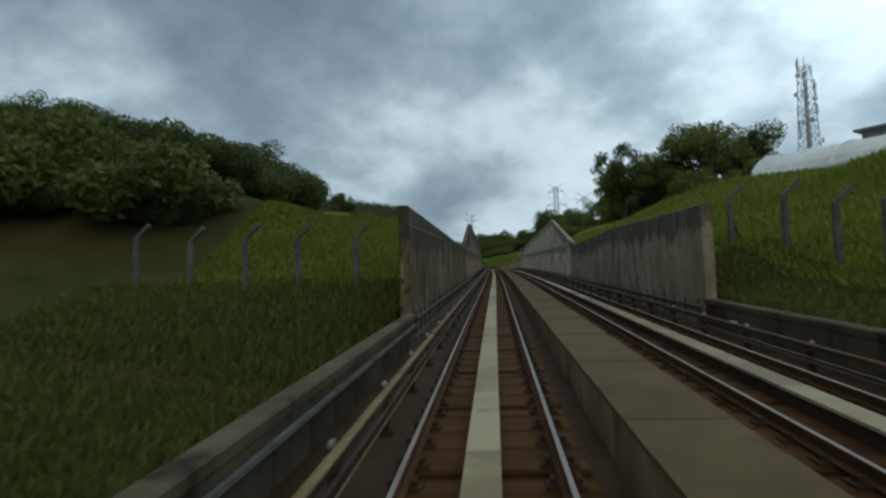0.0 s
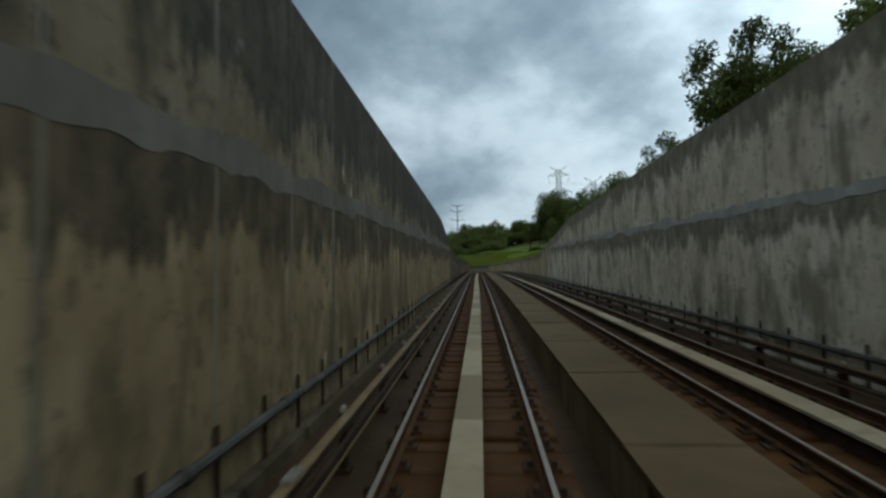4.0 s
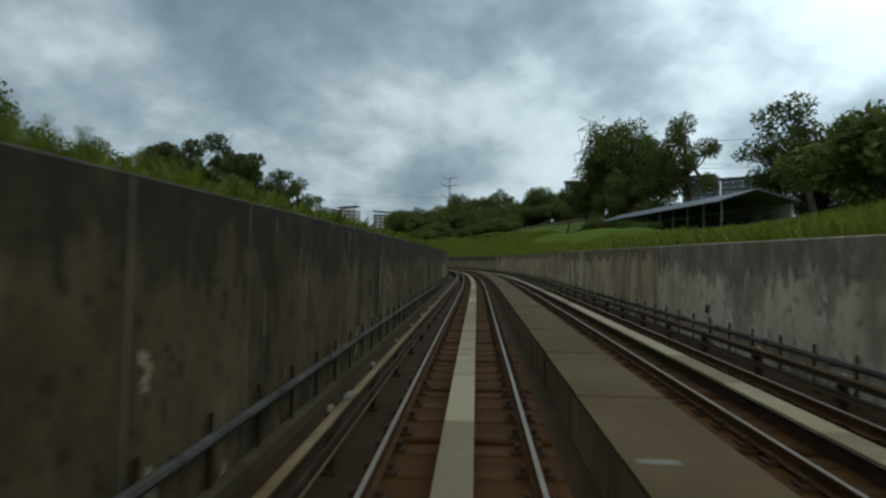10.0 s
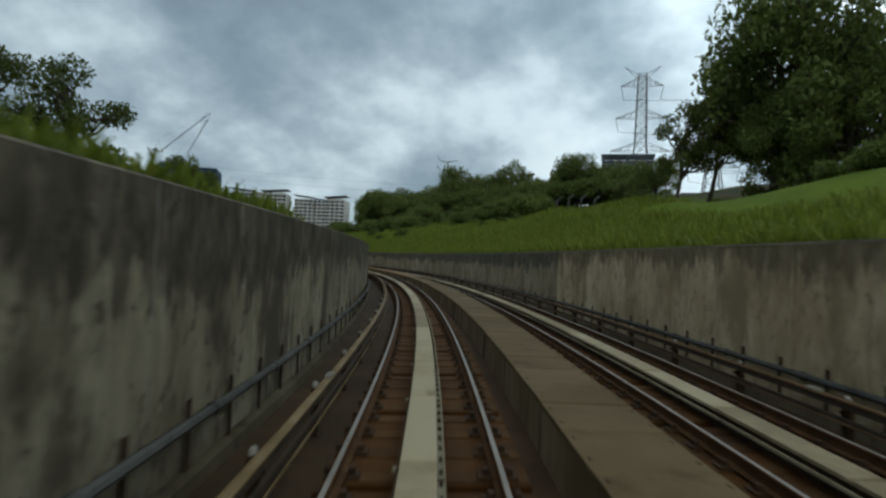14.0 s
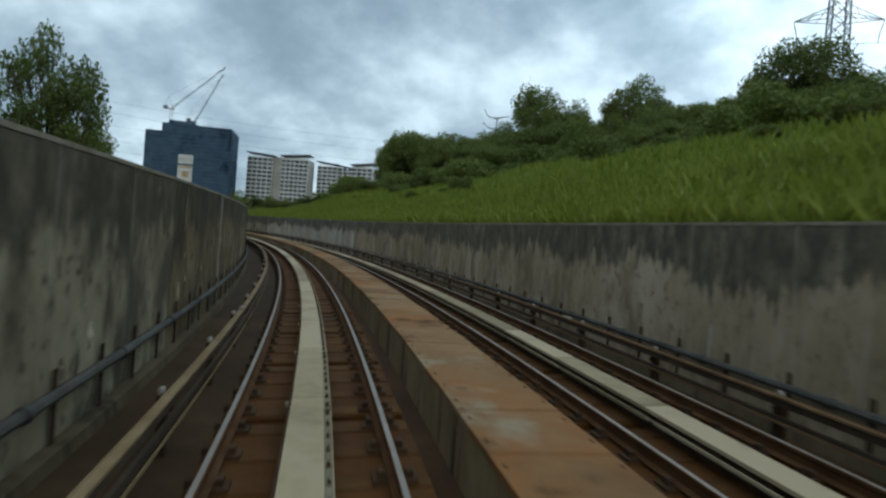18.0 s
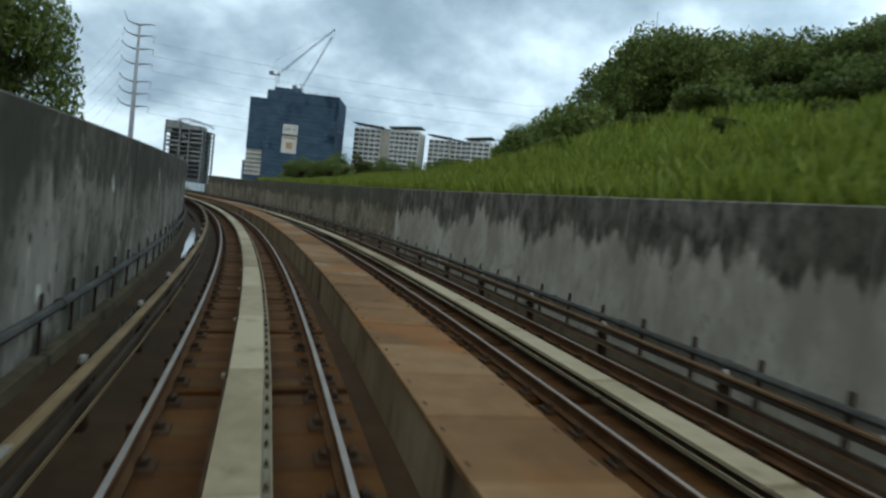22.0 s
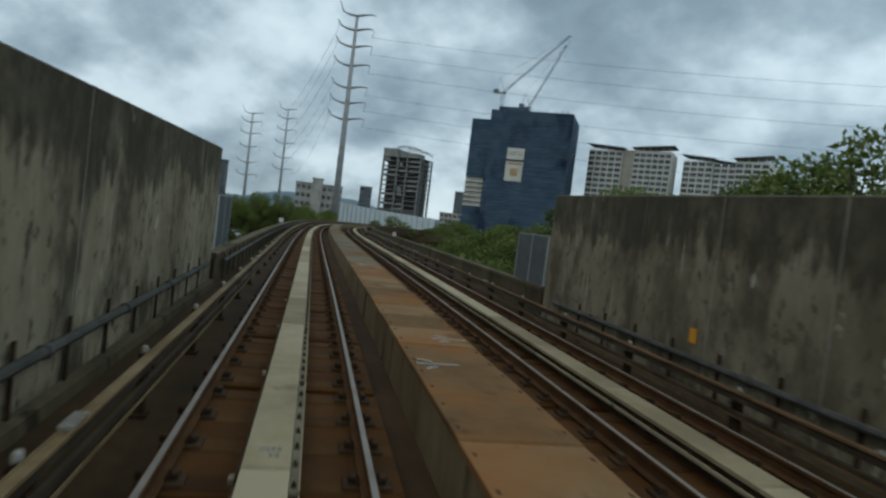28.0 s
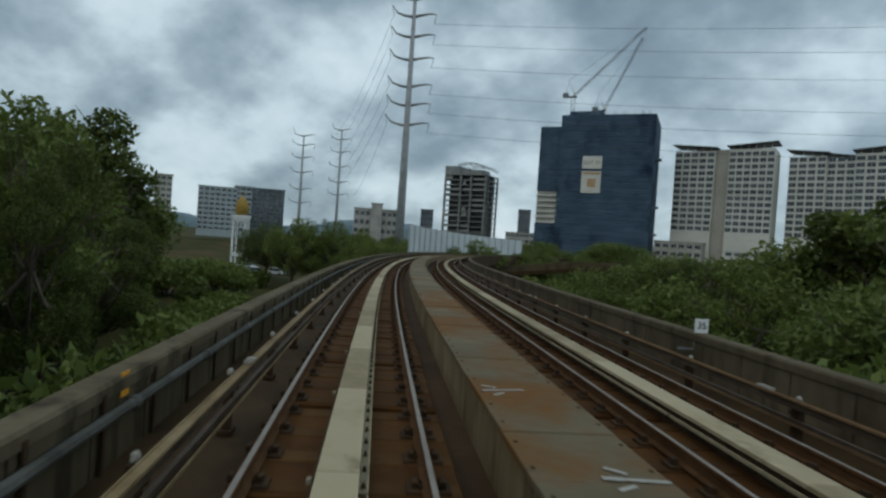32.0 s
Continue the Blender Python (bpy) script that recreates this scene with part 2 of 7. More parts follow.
M_RUN_LIT_EDGE = material("lime_run_and_skylit_edge", [(0.12, 0.102, 0.068), (0.19, 0.166, 0.118), (0.27, 0.24, 0.18)], 1.6, (1, 1, 0.3), bump=0.2)
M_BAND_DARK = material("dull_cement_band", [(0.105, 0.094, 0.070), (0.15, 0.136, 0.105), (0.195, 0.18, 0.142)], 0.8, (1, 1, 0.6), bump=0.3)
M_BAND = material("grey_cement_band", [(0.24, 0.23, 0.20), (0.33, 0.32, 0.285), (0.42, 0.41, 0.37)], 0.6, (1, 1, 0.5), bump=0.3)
M_BED = material("rust_stained_track_bed", [(0.03582, 0.01343, 0.002239), (0.05756, 0.02303, 0.004477), (0.07995, 0.03518, 0.007675)], 0.7, bump=0.5,
                 second=[((0.01919, 0.01151, 0.005756), 0.45, (1, 1, 1), 0.57, 0.72)])
M_SLEEPER = material("oil_stained_sleeper", [(0.03328, 0.01344, 0.0032), (0.05504, 0.02432, 0.00576), (0.0768, 0.0384, 0.01152)], 0.9, bump=0.4, vary=0.12)
M_DRAIN = material("damp_drain_and_shaded_slab", [(0.02532, 0.01456, 0.005786), (0.04179, 0.02427, 0.00987), (0.06331, 0.03786, 0.01634)], 0.8, bump=0.4, rough=0.75)
M_GUTTER = material("rust_washed_gutter", [(0.0324, 0.018, 0.0081), (0.0495, 0.0279, 0.0126), (0.072, 0.0432, 0.0207)], 0.8, bump=0.4, rough=0.8)
M_RAILHEAD = material("polished_rail_steel", [(0.16, 0.138, 0.115), (0.21, 0.185, 0.158), (0.26, 0.233, 0.202)], 2.0, rough=0.52, metal=0.4, bump=0.03)
M_RAIL = material("rusty_rail_steel", [(0.045, 0.021, 0.008), (0.072, 0.034, 0.013), (0.10, 0.05, 0.021)], 2.5, rough=0.9, metal=0.0, bump=0.3)
M_PLATE = material("aluminium_reaction_plate", [(0.1757, 0.1367, 0.07593), (0.2474, 0.1975, 0.1166), (0.306, 0.2521, 0.1572)], 0.9, rough=0.75, metal=0.0, bump=0.1, vary=0.45, spec=0.25,
                   second=[((0.1347, 0.1013, 0.05298), 1.5, (1, 1, 1), 0.60, 0.75)])
M_FLANGE = material("galvanised_side_flange", [(0.112, 0.098, 0.063), (0.161, 0.1435, 0.0945), (0.21, 0.189, 0.133)], 1.5, rough=0.75, metal=0.0, bump=0.15)
M_CLIP = material("dark_fastening_iron", [(0.022, 0.013, 0.007), (0.040, 0.023, 0.012), (0.065, 0.038, 0.020)], 4, rough=0.85, metal=0.0, bump=0.3)
M_SLAB = material("walkway_concrete_cover", [(0.1038, 0.05522, 0.02163), (0.1483, 0.08378, 0.03578), (0.196, 0.1189, 0.05658)], 0.5, bump=0.25, vary=0.24,
                  second=[((0.196, 0.07616, 0.01997), 0.35, (1, 1, 1), 0.50, 0.66), ((0.2012, 0.1599, 0.104), 0.55, (1, 1, 1), 0.58, 0.68), ((0.06354, 0.03237, 0.01248), 1.3, (1, 1, 1), 0.60, 0.70)])
M_SLAB_PLAIN = material("plain_sandy_cover", [(0.07452, 0.04931, 0.02164), (0.09805, 0.06672, 0.03118), (0.1216, 0.08557, 0.04328)], 0.4, bump=0.25, vary=0.15,
                        second=[((0.05883, 0.03481, 0.014), 0.9, (1, 1, 1), 0.58, 0.72), ((0.1333, 0.1015, 0.06046), 0.3, (1, 1, 1), 0.60, 0.74)])
M_SLAB_GREY = material("grey_steel_cover", [(0.09093, 0.07012, 0.04062), (0.1171, 0.0917, 0.05529), (0.1464, 0.116, 0.07221)], 0.35, bump=0.2, vary=0.22, rough=0.7,
                       second=[((0.1156, 0.05259, 0.01241), 0.45, (1, 1, 1), 0.50, 0.62), ((0.0655, 0.0472, 0.02539), 1.6, (1, 1, 1), 0.60, 0.72)])
M_SLABSIDE = material("walkway_side_concrete", [(0.1047, 0.0708, 0.03324), (0.159, 0.1142, 0.06069), (0.2167, 0.1662, 0.09758)], 0.6, (1, 1, 0.4), bump=0.35,
                      second=[((0.03251, 0.02167, 0.01156), 1.4, (1, 1, 0.15), 0.54, 0.66)])
M_COVER = material("ochre_conductor_cover", [(0.099, 0.06468, 0.02772), (0.1551, 0.1056, 0.05148), (0.2112, 0.1551, 0.0858)], 1.2, rough=0.65, bump=0.15)
M_COVER_BROWN = material("rusty_brown_conductor_cover", [(0.075, 0.042, 0.020), (0.115, 0.066, 0.032), (0.16, 0.098, 0.050)], 1.2, rough=0.7, bump=0.2)
M_COND = material("dark_conductor_rail", [(0.035, 0.024, 0.016), (0.06, 0.042, 0.028), (0.10, 0.07, 0.045)], 2, rough=0.6, metal=0.3, bump=0.2)
M_INSUL = material("pale_porcelain_insulator", [(0.16, 0.145, 0.115), (0.24, 0.225, 0.19), (0.32, 0.30, 0.26)], 4, rough=0.5, bump=0.0)
M_PIPE = material("grey_painted_pipe", [(0.03375, 0.03225, 0.027), (0.06, 0.05775, 0.0495), (0.0975, 0.09375, 0.0825)], 1.5, rough=0.7, metal=0.0, bump=0.15)
M_PARAPET = material("parapet_concrete", [(0.04687, 0.03569, 0.01923), (0.0772, 0.06015, 0.03479), (0.1103, 0.08771, 0.05401)], 0.7, (1, 1, 0.5), bump=0.35, vary=0.12,
                     second=[((0.02481, 0.01835, 0.01007), 1.4, (1, 1, 0.15), 0.55, 0.68)])


def land_material():
    """Meadow and rough field in one; the attribute 'meadow' and a noise decide where one gives way to the other."""
    m = material("open_land", [(0.01717, 0.02117, 0.00396), (0.03244, 0.03528, 0.007128), (0.05342, 0.0441, 0.01426)], 0.05, bump=0.8, bump_scale=3, rough=0.95, spec=0.1,
                 second=[((0.06678, 0.03969, 0.01742), 0.06, (1, 1, 1), 0.50, 0.64)])
    n, l = m.node_tree.nodes, m.node_tree.links
    bsdf = n["Principled BSDF"]
    src = bsdf.inputs["Base Color"].links[0].from_socket
    att = n.new("ShaderNodeAttribute")
    att.attribute_name = "meadow"
    geo = n.new("ShaderNodeNewGeometry")

    def nz(sc, det):
        t = n.new("ShaderNodeTexNoise")
        t.inputs["Scale"].default_value, t.inputs["Detail"].default_value, t.inputs["Roughness"].default_value = sc, det, 0.65
        l.new(geo.outputs["Position"], t.inputs["Vector"])
        return t.outputs["Fac"]

    def mth(op, a, b):
        t = n.new("ShaderNodeMath")
        t.operation = op
        for i, q in enumerate((a, b)):
            if isinstance(q, (int, float)):
                t.inputs[i].default_value = q
            else:
                l.new(q, t.inputs[i])
        return t.outputs[0]
    ramp = n.new("ShaderNodeValToRGB")
    els = ramp.color_ramp.elements
    els[0].position, els[0].color = 0.32, (0.036, 0.062, 0.004, 1)
    els[1].position, els[1].color = 0.68, (0.115, 0.142, 0.012, 1)
    e = els.new(0.5)
    e.color = (0.070, 0.104, 0.007, 1)
    l.new(mth("ADD", mth("MULTIPLY", nz(0.22, 3.0), 0.55), mth("MULTIPLY", nz(2.6, 8.0), 0.45)), ramp.inputs[0])
    mask = n.new("ShaderNodeMapRange")
    mask.inputs[1].default_value, mask.inputs[2].default_value = 0.62, 0.92
    l.new(mth("ADD", mth("MULTIPLY", att.outputs["Fac"], 0.85), mth("MULTIPLY", nz(0.35, 6.0), 0.55)), mask.inputs[0])
    mx = n.new("ShaderNodeMix")
    mx.data_type = "RGBA"
    l.new(mask.outputs[0], mx.inputs[0])
    l.new(src, mx.inputs[6]), l.new(ramp.outputs[0], mx.inputs[7])
    l.new(mx.outputs[2], bsdf.inputs["Base Color"])
    return m


M_LAND = land_material()
M_BLADE = leaf_material("grass_blades", (0.068, 0.098, 0.010), (0.205, 0.238, 0.03))
M_WEED = leaf_material("weeds", (0.040, 0.062, 0.008), (0.110, 0.120, 0.024))
M_LEAF = leaf_material("dark_leaves", (0.052, 0.076, 0.015), (0.165, 0.200, 0.045))
M_LEAF_DEEP = leaf_material("deep_green_leaves", (0.032, 0.048, 0.012), (0.105, 0.132, 0.034))
M_LEAF_LIGHT = leaf_material("light_leaves", (0.03247, 0.04841, 0.007675), (0.09742, 0.1181, 0.02362))
M_BARK = material("grey_brown_bark", [(0.035, 0.028, 0.020), (0.07, 0.058, 0.042), (0.12, 0.10, 0.08)], 2.0, (1, 1, 0.3), bump=0.6)
M_STEEL = material("galvanised_steel", [(0.2108, 0.2201, 0.2232), (0.2728, 0.2821, 0.2852), (0.3224, 0.3317, 0.3348)], 0.8, rough=0.6, metal=0.0, bump=0.05)
M_MAST = material("pale_galvanised_lattice", [(0.36, 0.37, 0.365), (0.46, 0.47, 0.46), (0.55, 0.56, 0.55)], 0.8, rough=0.6, bump=0.05)
M_STEEL_DARK = material("dark_steel_lattice", [(0.10, 0.11, 0.115), (0.16, 0.17, 0.175), (0.22, 0.23, 0.235)], 0.8, rough=0.6, metal=0.3, bump=0.05)
M_CABLE = material("weathered_cable", [(0.05, 0.055, 0.06), (0.08, 0.085, 0.09), (0.11, 0.115, 0.12)], 1, rough=0.6, bump=0)
M_POST = material("fence_post_concrete", [(0.05, 0.05, 0.045), (0.085, 0.085, 0.075), (0.13, 0.13, 0.115)], 2.0, bump=0.3)
# the net's blue is greyed to carry distance haze
M_NET = material("haze_greyed_blue_net", [(0.030, 0.052, 0.078), (0.048, 0.078, 0.112), (0.070, 0.106, 0.145)], 0.10, (1, 1, 1.6), rough=0.9, bump=0.5, bump_scale=1.5,
                 second=[((0.012, 0.022, 0.04), 0.07, (1, 1, 0.5), 0.55, 0.7)])
M_CONC = material("raw_building_concrete", [(0.204, 0.2016, 0.18), (0.3, 0.2964, 0.27), (0.396, 0.39, 0.36)], 0.12, bump=0.2)
M_FRAME = material("weathered_frame_concrete", [(0.15, 0.155, 0.15), (0.205, 0.21, 0.20), (0.26, 0.265, 0.25)], 0.15, bump=0.2)
# cream walls with bluish distance haze put into the paint
M_HAZE = material("cream_facade_tinted_for_haze", [(0.24, 0.275, 0.285), (0.29, 0.33, 0.34), (0.34, 0.38, 0.39)], 0.06, rough=0.8, bump=0.08)
M_CONC_DIM = material("dim_bare_concrete", [(0.10, 0.102, 0.10), (0.14, 0.142, 0.138), (0.18, 0.182, 0.176)], 0.12, bump=0.2)
M_CREAM = material("cream_painted_facade", [(0.444, 0.4292, 0.37), (0.518, 0.5032, 0.444), (0.5772, 0.5624, 0.5106)], 0.06, rough=0.8, bump=0.08)
M_BEIGE = material("beige_painted_facade", [(0.25, 0.235, 0.195), (0.32, 0.30, 0.255), (0.38, 0.36, 0.31)], 0.06, rough=0.8, bump=0.08)
M_GLASS = material("dark_window_glass", [(0.018, 0.024, 0.028), (0.03, 0.038, 0.044), (0.05, 0.062, 0.07)], 0.3, rough=0.12, bump=0.0, rough_vary=0.04, spec=0.6, vary=0.5)
M_GREYBLD = material("bluegrey_cladding", [(0.05, 0.062, 0.07), (0.08, 0.098, 0.11), (0.11, 0.13, 0.145)], 0.1, rough=0.5, bump=0.08)
M_WHITE = material("white_paint", [(0.52, 0.53, 0.52), (0.62, 0.63, 0.62), (0.72, 0.73, 0.72)], 0.5, rough=0.7, bump=0.05)
M_DOME = material("pale_membrane_roof", [(0.405, 0.405, 0.378), (0.513, 0.513, 0.4793), (0.621, 0.621, 0.5805)], 0.15, rough=0.7, bump=0.1)
M_PATCH = material("worn_pale_paint", [(0.16, 0.15, 0.12), (0.21, 0.20, 0.165), (0.26, 0.25, 0.21)], 3.0, rough=0.8, bump=0.2)
M_ORANGE = material("orange_paint", [(0.42, 0.17, 0.012), (0.55, 0.24, 0.02), (0.62, 0.30, 0.03)], 3, rough=0.7, bump=0.1)
M_BANNER = material("faded_banner_print", [(0.30, 0.20, 0.11), (0.38, 0.26, 0.15), (0.45, 0.32, 0.20)], 0.4, rough=0.8, bump=0.1)
M_INK = material("black_paint", [(0.012, 0.012, 0.012), (0.02, 0.02, 0.02), (0.03, 0.03, 0.03)], 5, rough=0.8, bump=0.0)
M_WATER = material("standing_water", [(0.02, 0.022, 0.02), (0.028, 0.03, 0.028), (0.035, 0.036, 0.033)], 0.5, rough=0.05, rough_vary=0.02, bump=0.02, spec=0.8)
M_ROOFTILE = material("grey_roof_sheet", [(0.09067, 0.1008, 0.1159), (0.141, 0.1561, 0.1713), (0.1914, 0.2065, 0.2216)], 0.3, rough=0.6, bump=0.1)
# distance haze is mixed into the ridge's blue-grey colour
M_HILL = material("haze_tinted_far_hill", [(0.0935, 0.1275, 0.1445), (0.119, 0.1615, 0.1785), (0.1445, 0.1955, 0.2125)], 0.01, rough=1.0, bump=0.0)

# ---------------------------------------------------------------- the line of the track
CURVE = [-0.344, -0.073, 0.175, 0.092, 0.239, 0.063, -0.245, -0.12, -0.132, 0.923, 3.028, 3.706, 3.739, 4.04, 4.079, 3.952, 4.412, 3.517, 1.05, -0.08, -1.146, -2.506, -3.692, -4.729, -5.641, -6.447, -7.164, -7.809, -8.394, -8.935, -9.442, -9.928, -10.403]        # 1/km every 25 m
GRADE = [4.931, 4.171, 2.496, 2.004, 2.14, -0.118, -0.514, -0.384, -0.324]                             # per cent every 100 m
CANT = [0.257, -0.258, 0.602, 2.935, 2.145, -0.657, -0.412, -0.34, -0.306]                               # degrees every 100 m
S_LO, S_HI = -90, 780
SG = np.arange(S_LO, S_HI + 1.0)
kk = np.where(SG < 0, CURVE[0], np.interp(SG, np.arange(33) * 25.0, CURVE)) * 1e-3
th = np.concatenate([[0], np.cumsum((kk[1:] + kk[:-1]) / 2)])
th -= np.interp(0, SG, th)
tx, ty = -np.sin(th), np.cos(th)


def cumulate(f):
    c = np.concatenate([[0], np.cumsum((f[1:] + f[:-1]) / 2)])
    return c - np.interp(0, SG, c)


LX, LY = cumulate(tx), cumulate(ty)
LZ = cumulate(np.interp(SG, np.arange(9) * 100.0, GRADE) / 100)
LC = np.radians(np.interp(SG, np.arange(9) * 100.0, CANT))
D = 4.14                                                     # between the two tracks


def on(s, u, v, off=0.0, cant=False):
    """World place of a point u beside and v above the rails' top of the track at off, s along the line."""
    s = np.asarray(s, float)
    x, y, z = np.interp(s, SG, LX), np.interp(s, SG, LY), np.interp(s, SG, LZ)
    h = np.interp(s, SG, th)
    c = np.interp(s, SG, LC) * (1.0 if cant else 0.0)
    uu, vv = u * np.cos(c) - v * np.sin(c) + off, u * np.sin(c) + v * np.cos(c)
    return np.stack([x + np.cos(h) * uu, y + np.sin(h) * uu, z + vv + 0 * uu], -1)


def frame_at(s, u, v, off=0.0, cant=False):
    """Pose at that point: x across to the right, y along the line."""
    p = on(s, u, v, off, cant)
    h, c = float(np.interp(s, SG, th)), float(np.interp(s, SG, LC)) if cant else 0.0
    g = float(np.interp(s + 0.5, SG, LZ) - np.interp(s - 0.5, SG, LZ))
    return Matrix.Translation([float(q) for q in p]) @ Matrix.Rotation(h, 4, "Z") @ Matrix.Rotation(math.atan(g), 4, "X") @ Matrix.Rotation(-c, 4, "Y")


def mesh_object(name, verts, faces, mats, parent=None, smooth=False, slots=None):
    me = bpy.data.meshes.new(name)
    me.from_pydata([tuple(map(float, v)) for v in verts], [], faces)
    for m in (mats if isinstance(mats, (list, tuple)) else [mats]):
        me.materials.append(m)
    if slots is not None:
        me.polygons.foreach_set("material_index", slots)
    if smooth:
        me.polygons.foreach_set("use_smooth", [True] * len(me.polygons))
    me.update()
    ob = new(name, me)
    if parent is not None:
        ob.parent = parent
    return ob


def shared(name, me, parent, m):
    ob = new(name, me)
    ob.parent = parent
    ob.matrix_basis = m
    return ob


def empty(name, m=None):
    ob = new(name)
    ob.empty_display_size = 0.2
    if m is not None:
        ob.matrix_basis = m
    return ob


def sweep(name, prof, s0, s1, mats, step=2.0, off=0.0, cant=False, parent=None, slots=None, heights=None):
    """A closed profile (u, v) drawn along the line; heights(s) adds to v of the points whose third entry is 1."""
    n = max(2, int(math.ceil((s1 - s0) / step)) + 1)
    ss = np.linspace(s0, s1, n)
    k = len(prof)
    cols = []
    for q in prof:
        extra = heights(ss) if (heights is not None and len(q) > 2 and q[2]) else 0.0
        cols.append(on(ss, np.full(n, q[0]), np.full(n, q[1]) + extra, off, cant))
    v = np.stack(cols, 1).reshape(-1, 3)
    faces, sl = [], []
    for i in range(n - 1):
        for j in range(k):
            a, b = i * k + j, i * k + (j + 1) % k
            faces.append((a, b, b + k, a + k))
            sl.append(slots[j] if slots else 0)
    faces += [tuple(reversed(range(k))), tuple(range((n - 1) * k, n * k))]
    sl += [0, 0]
    return mesh_object(name, v, faces, mats, parent, slots=sl)


class Geo:
    """Collects simple solids into one mesh."""

    def __init__(self):
        self.v, self.f, self.m = [], [], []

    def box(self, x0, y0, z0, x1, y1, z1, m=0, mat=None):
        b = len(self.v)
        c = [(x0, y0, z0), (x1, y0, z0), (x1, y1, z0), (x0, y1, z0), (x0, y0, z1), (x1, y0, z1), (x1, y1, z1), (x0, y1, z1)]
        self.v += [tuple(mat @ Vector(q)) for q in c] if mat is not None else c
        for f in ((0, 3, 2, 1), (4, 5, 6, 7), (0, 1, 5, 4), (1, 2, 6, 5), (2, 3, 7, 6), (3, 0, 4, 7)):
            self.f.append(tuple(b + q for q in f))
            self.m.append(m)
        return self

    def chamfer(self, x0, y0, z0, x1, y1, z1, c, m=0):
        """A box whose upper edges are broken."""
        b = len(self.v)
        self.v += [(x0, y0, z0), (x1, y0, z0), (x1, y1, z0), (x0, y1, z0),
                   (x0, y0, z1 - c), (x1, y0, z1 - c), (x1, y1, z1 - c), (x0, y1, z1 - c),
                   (x0 + c, y0 + c, z1), (x1 - c, y0 + c, z1), (x1 - c, y1 - c, z1), (x0 + c, y1 - c, z1)]
        for f in ((0, 3, 2, 1), (0, 1, 5, 4), (1, 2, 6, 5), (2, 3, 7, 6), (3, 0, 4, 7), (4, 5, 9, 8), (5, 6, 10, 9), (6, 7, 11, 10), (7, 4, 8, 11), (8, 9, 10, 11)):
            self.f.append(tuple(b + q for q in f))
            self.m.append(m)
        return self

    def tube(self, pts, radii, n=6, m=0, cap=True):
        pts = [Vector(p) for p in pts]
        if isinstance(radii, (int, float)):
            radii = [radii] * len(pts)
        b = len(self.v)
        for i, p in enumerate(pts):
            d = (pts[min(i + 1, len(pts) - 1)] - pts[max(i - 1, 0)]).normalized()
            a = d.orthogonal().normalized() if abs(d.z) > 0.95 else Vector((0, 0, 1)).cross(d).normalized()
            if abs(d.z) > 0.95:
                a = Vector((1, 0, 0)) - d * d.x
                a.normalize()
            c = d.cross(a)
            for j in range(n):
                w = 2 * math.pi * j / n
                self.v.append(tuple(p + (a * math.cos(w) + c * math.sin(w)) * radii[i]))
        for i in range(len(pts) - 1):
            for j in range(n):
                q, r = b + i * n + j, b + i * n + (j + 1) % n
                self.f.append((q, r, r + n, q + n))
                self.m.append(m)
        if cap:
            self.f += [tuple(b + j for j in reversed(range(n))), tuple(b + (len(pts) - 1) * n + j for j in range(n))]
            self.m += [m, m]
        return self

    def prism(self, poly, y0, y1, m=0):
        """A polygon (x, z) pushed along y."""
        b, k = len(self.v), len(poly)
        self.v += [(x, y0, z) for x, z in poly] + [(x, y1, z) for x, z in poly]
        for j in range(k):
            self.f.append((b + j, b + (j + 1) % k, b + k + (j + 1) % k, b + k + j))
            self.m.append(m)
        self.f += [tuple(b + j for j in reversed(range(k))), tuple(b + k + j for j in range(k))]
        self.m += [m, m]
        return self

    def mesh(self, name, mats, smooth=False):
        me = bpy.data.meshes.new(name)
        me.from_pydata(self.v, [], self.f)
        for q in (mats if isinstance(mats, (list, tuple)) else [mats]):
            me.materials.append(q)
        me.polygons.foreach_set("material_index", self.m)
        if smooth:
            me.polygons.foreach_set("use_smooth", [True] * len(me.polygons))
        me.update()
        return me

    def part(self, name, mats, parent=None, m=None, label="", smooth=False):
        ob = new(name, self.mesh(name, mats, smooth))
        if parent is not None:
            ob.parent = parent
        if m is not None:
            ob.matrix_basis = m
        if label:
            ob["label"] = label
        return ob


# ---------------------------------------------------------------- heights of the walls and of the ground
def wall_top_left(s):
    return np.interp(s, [17.7, 32, 49, 50.5, 66, 76, 95, 118, 131, 132.5, 136, 150, 400, 446, 458, 469],
                     [3.57, 3.28, 2.85, 3.1, 5.95, 5.65, 5.2, 4.7, 3.25, 2.95, 2.76, 2.45, 2.48, 2.55, 2.83, 3.06])


def wall_top_right(s):
    return np.interp(s, [18.7, 32, 48, 50, 67, 85, 98, 118, 131, 140, 150, 185, 215, 400, 446, 458, 468],
                     [3.3, 3.3, 2.8, 3.0, 6.05, 5.65, 5.3, 4.7, 3.35, 2.42, 2.28, 2.32, 2.43, 2.45, 2.55, 2.8, 2.97])


def smooth01(x):
    x = np.clip(x, 0, 1)
    return x * x * (3 - 2 * x)


VALLEY = 5.5


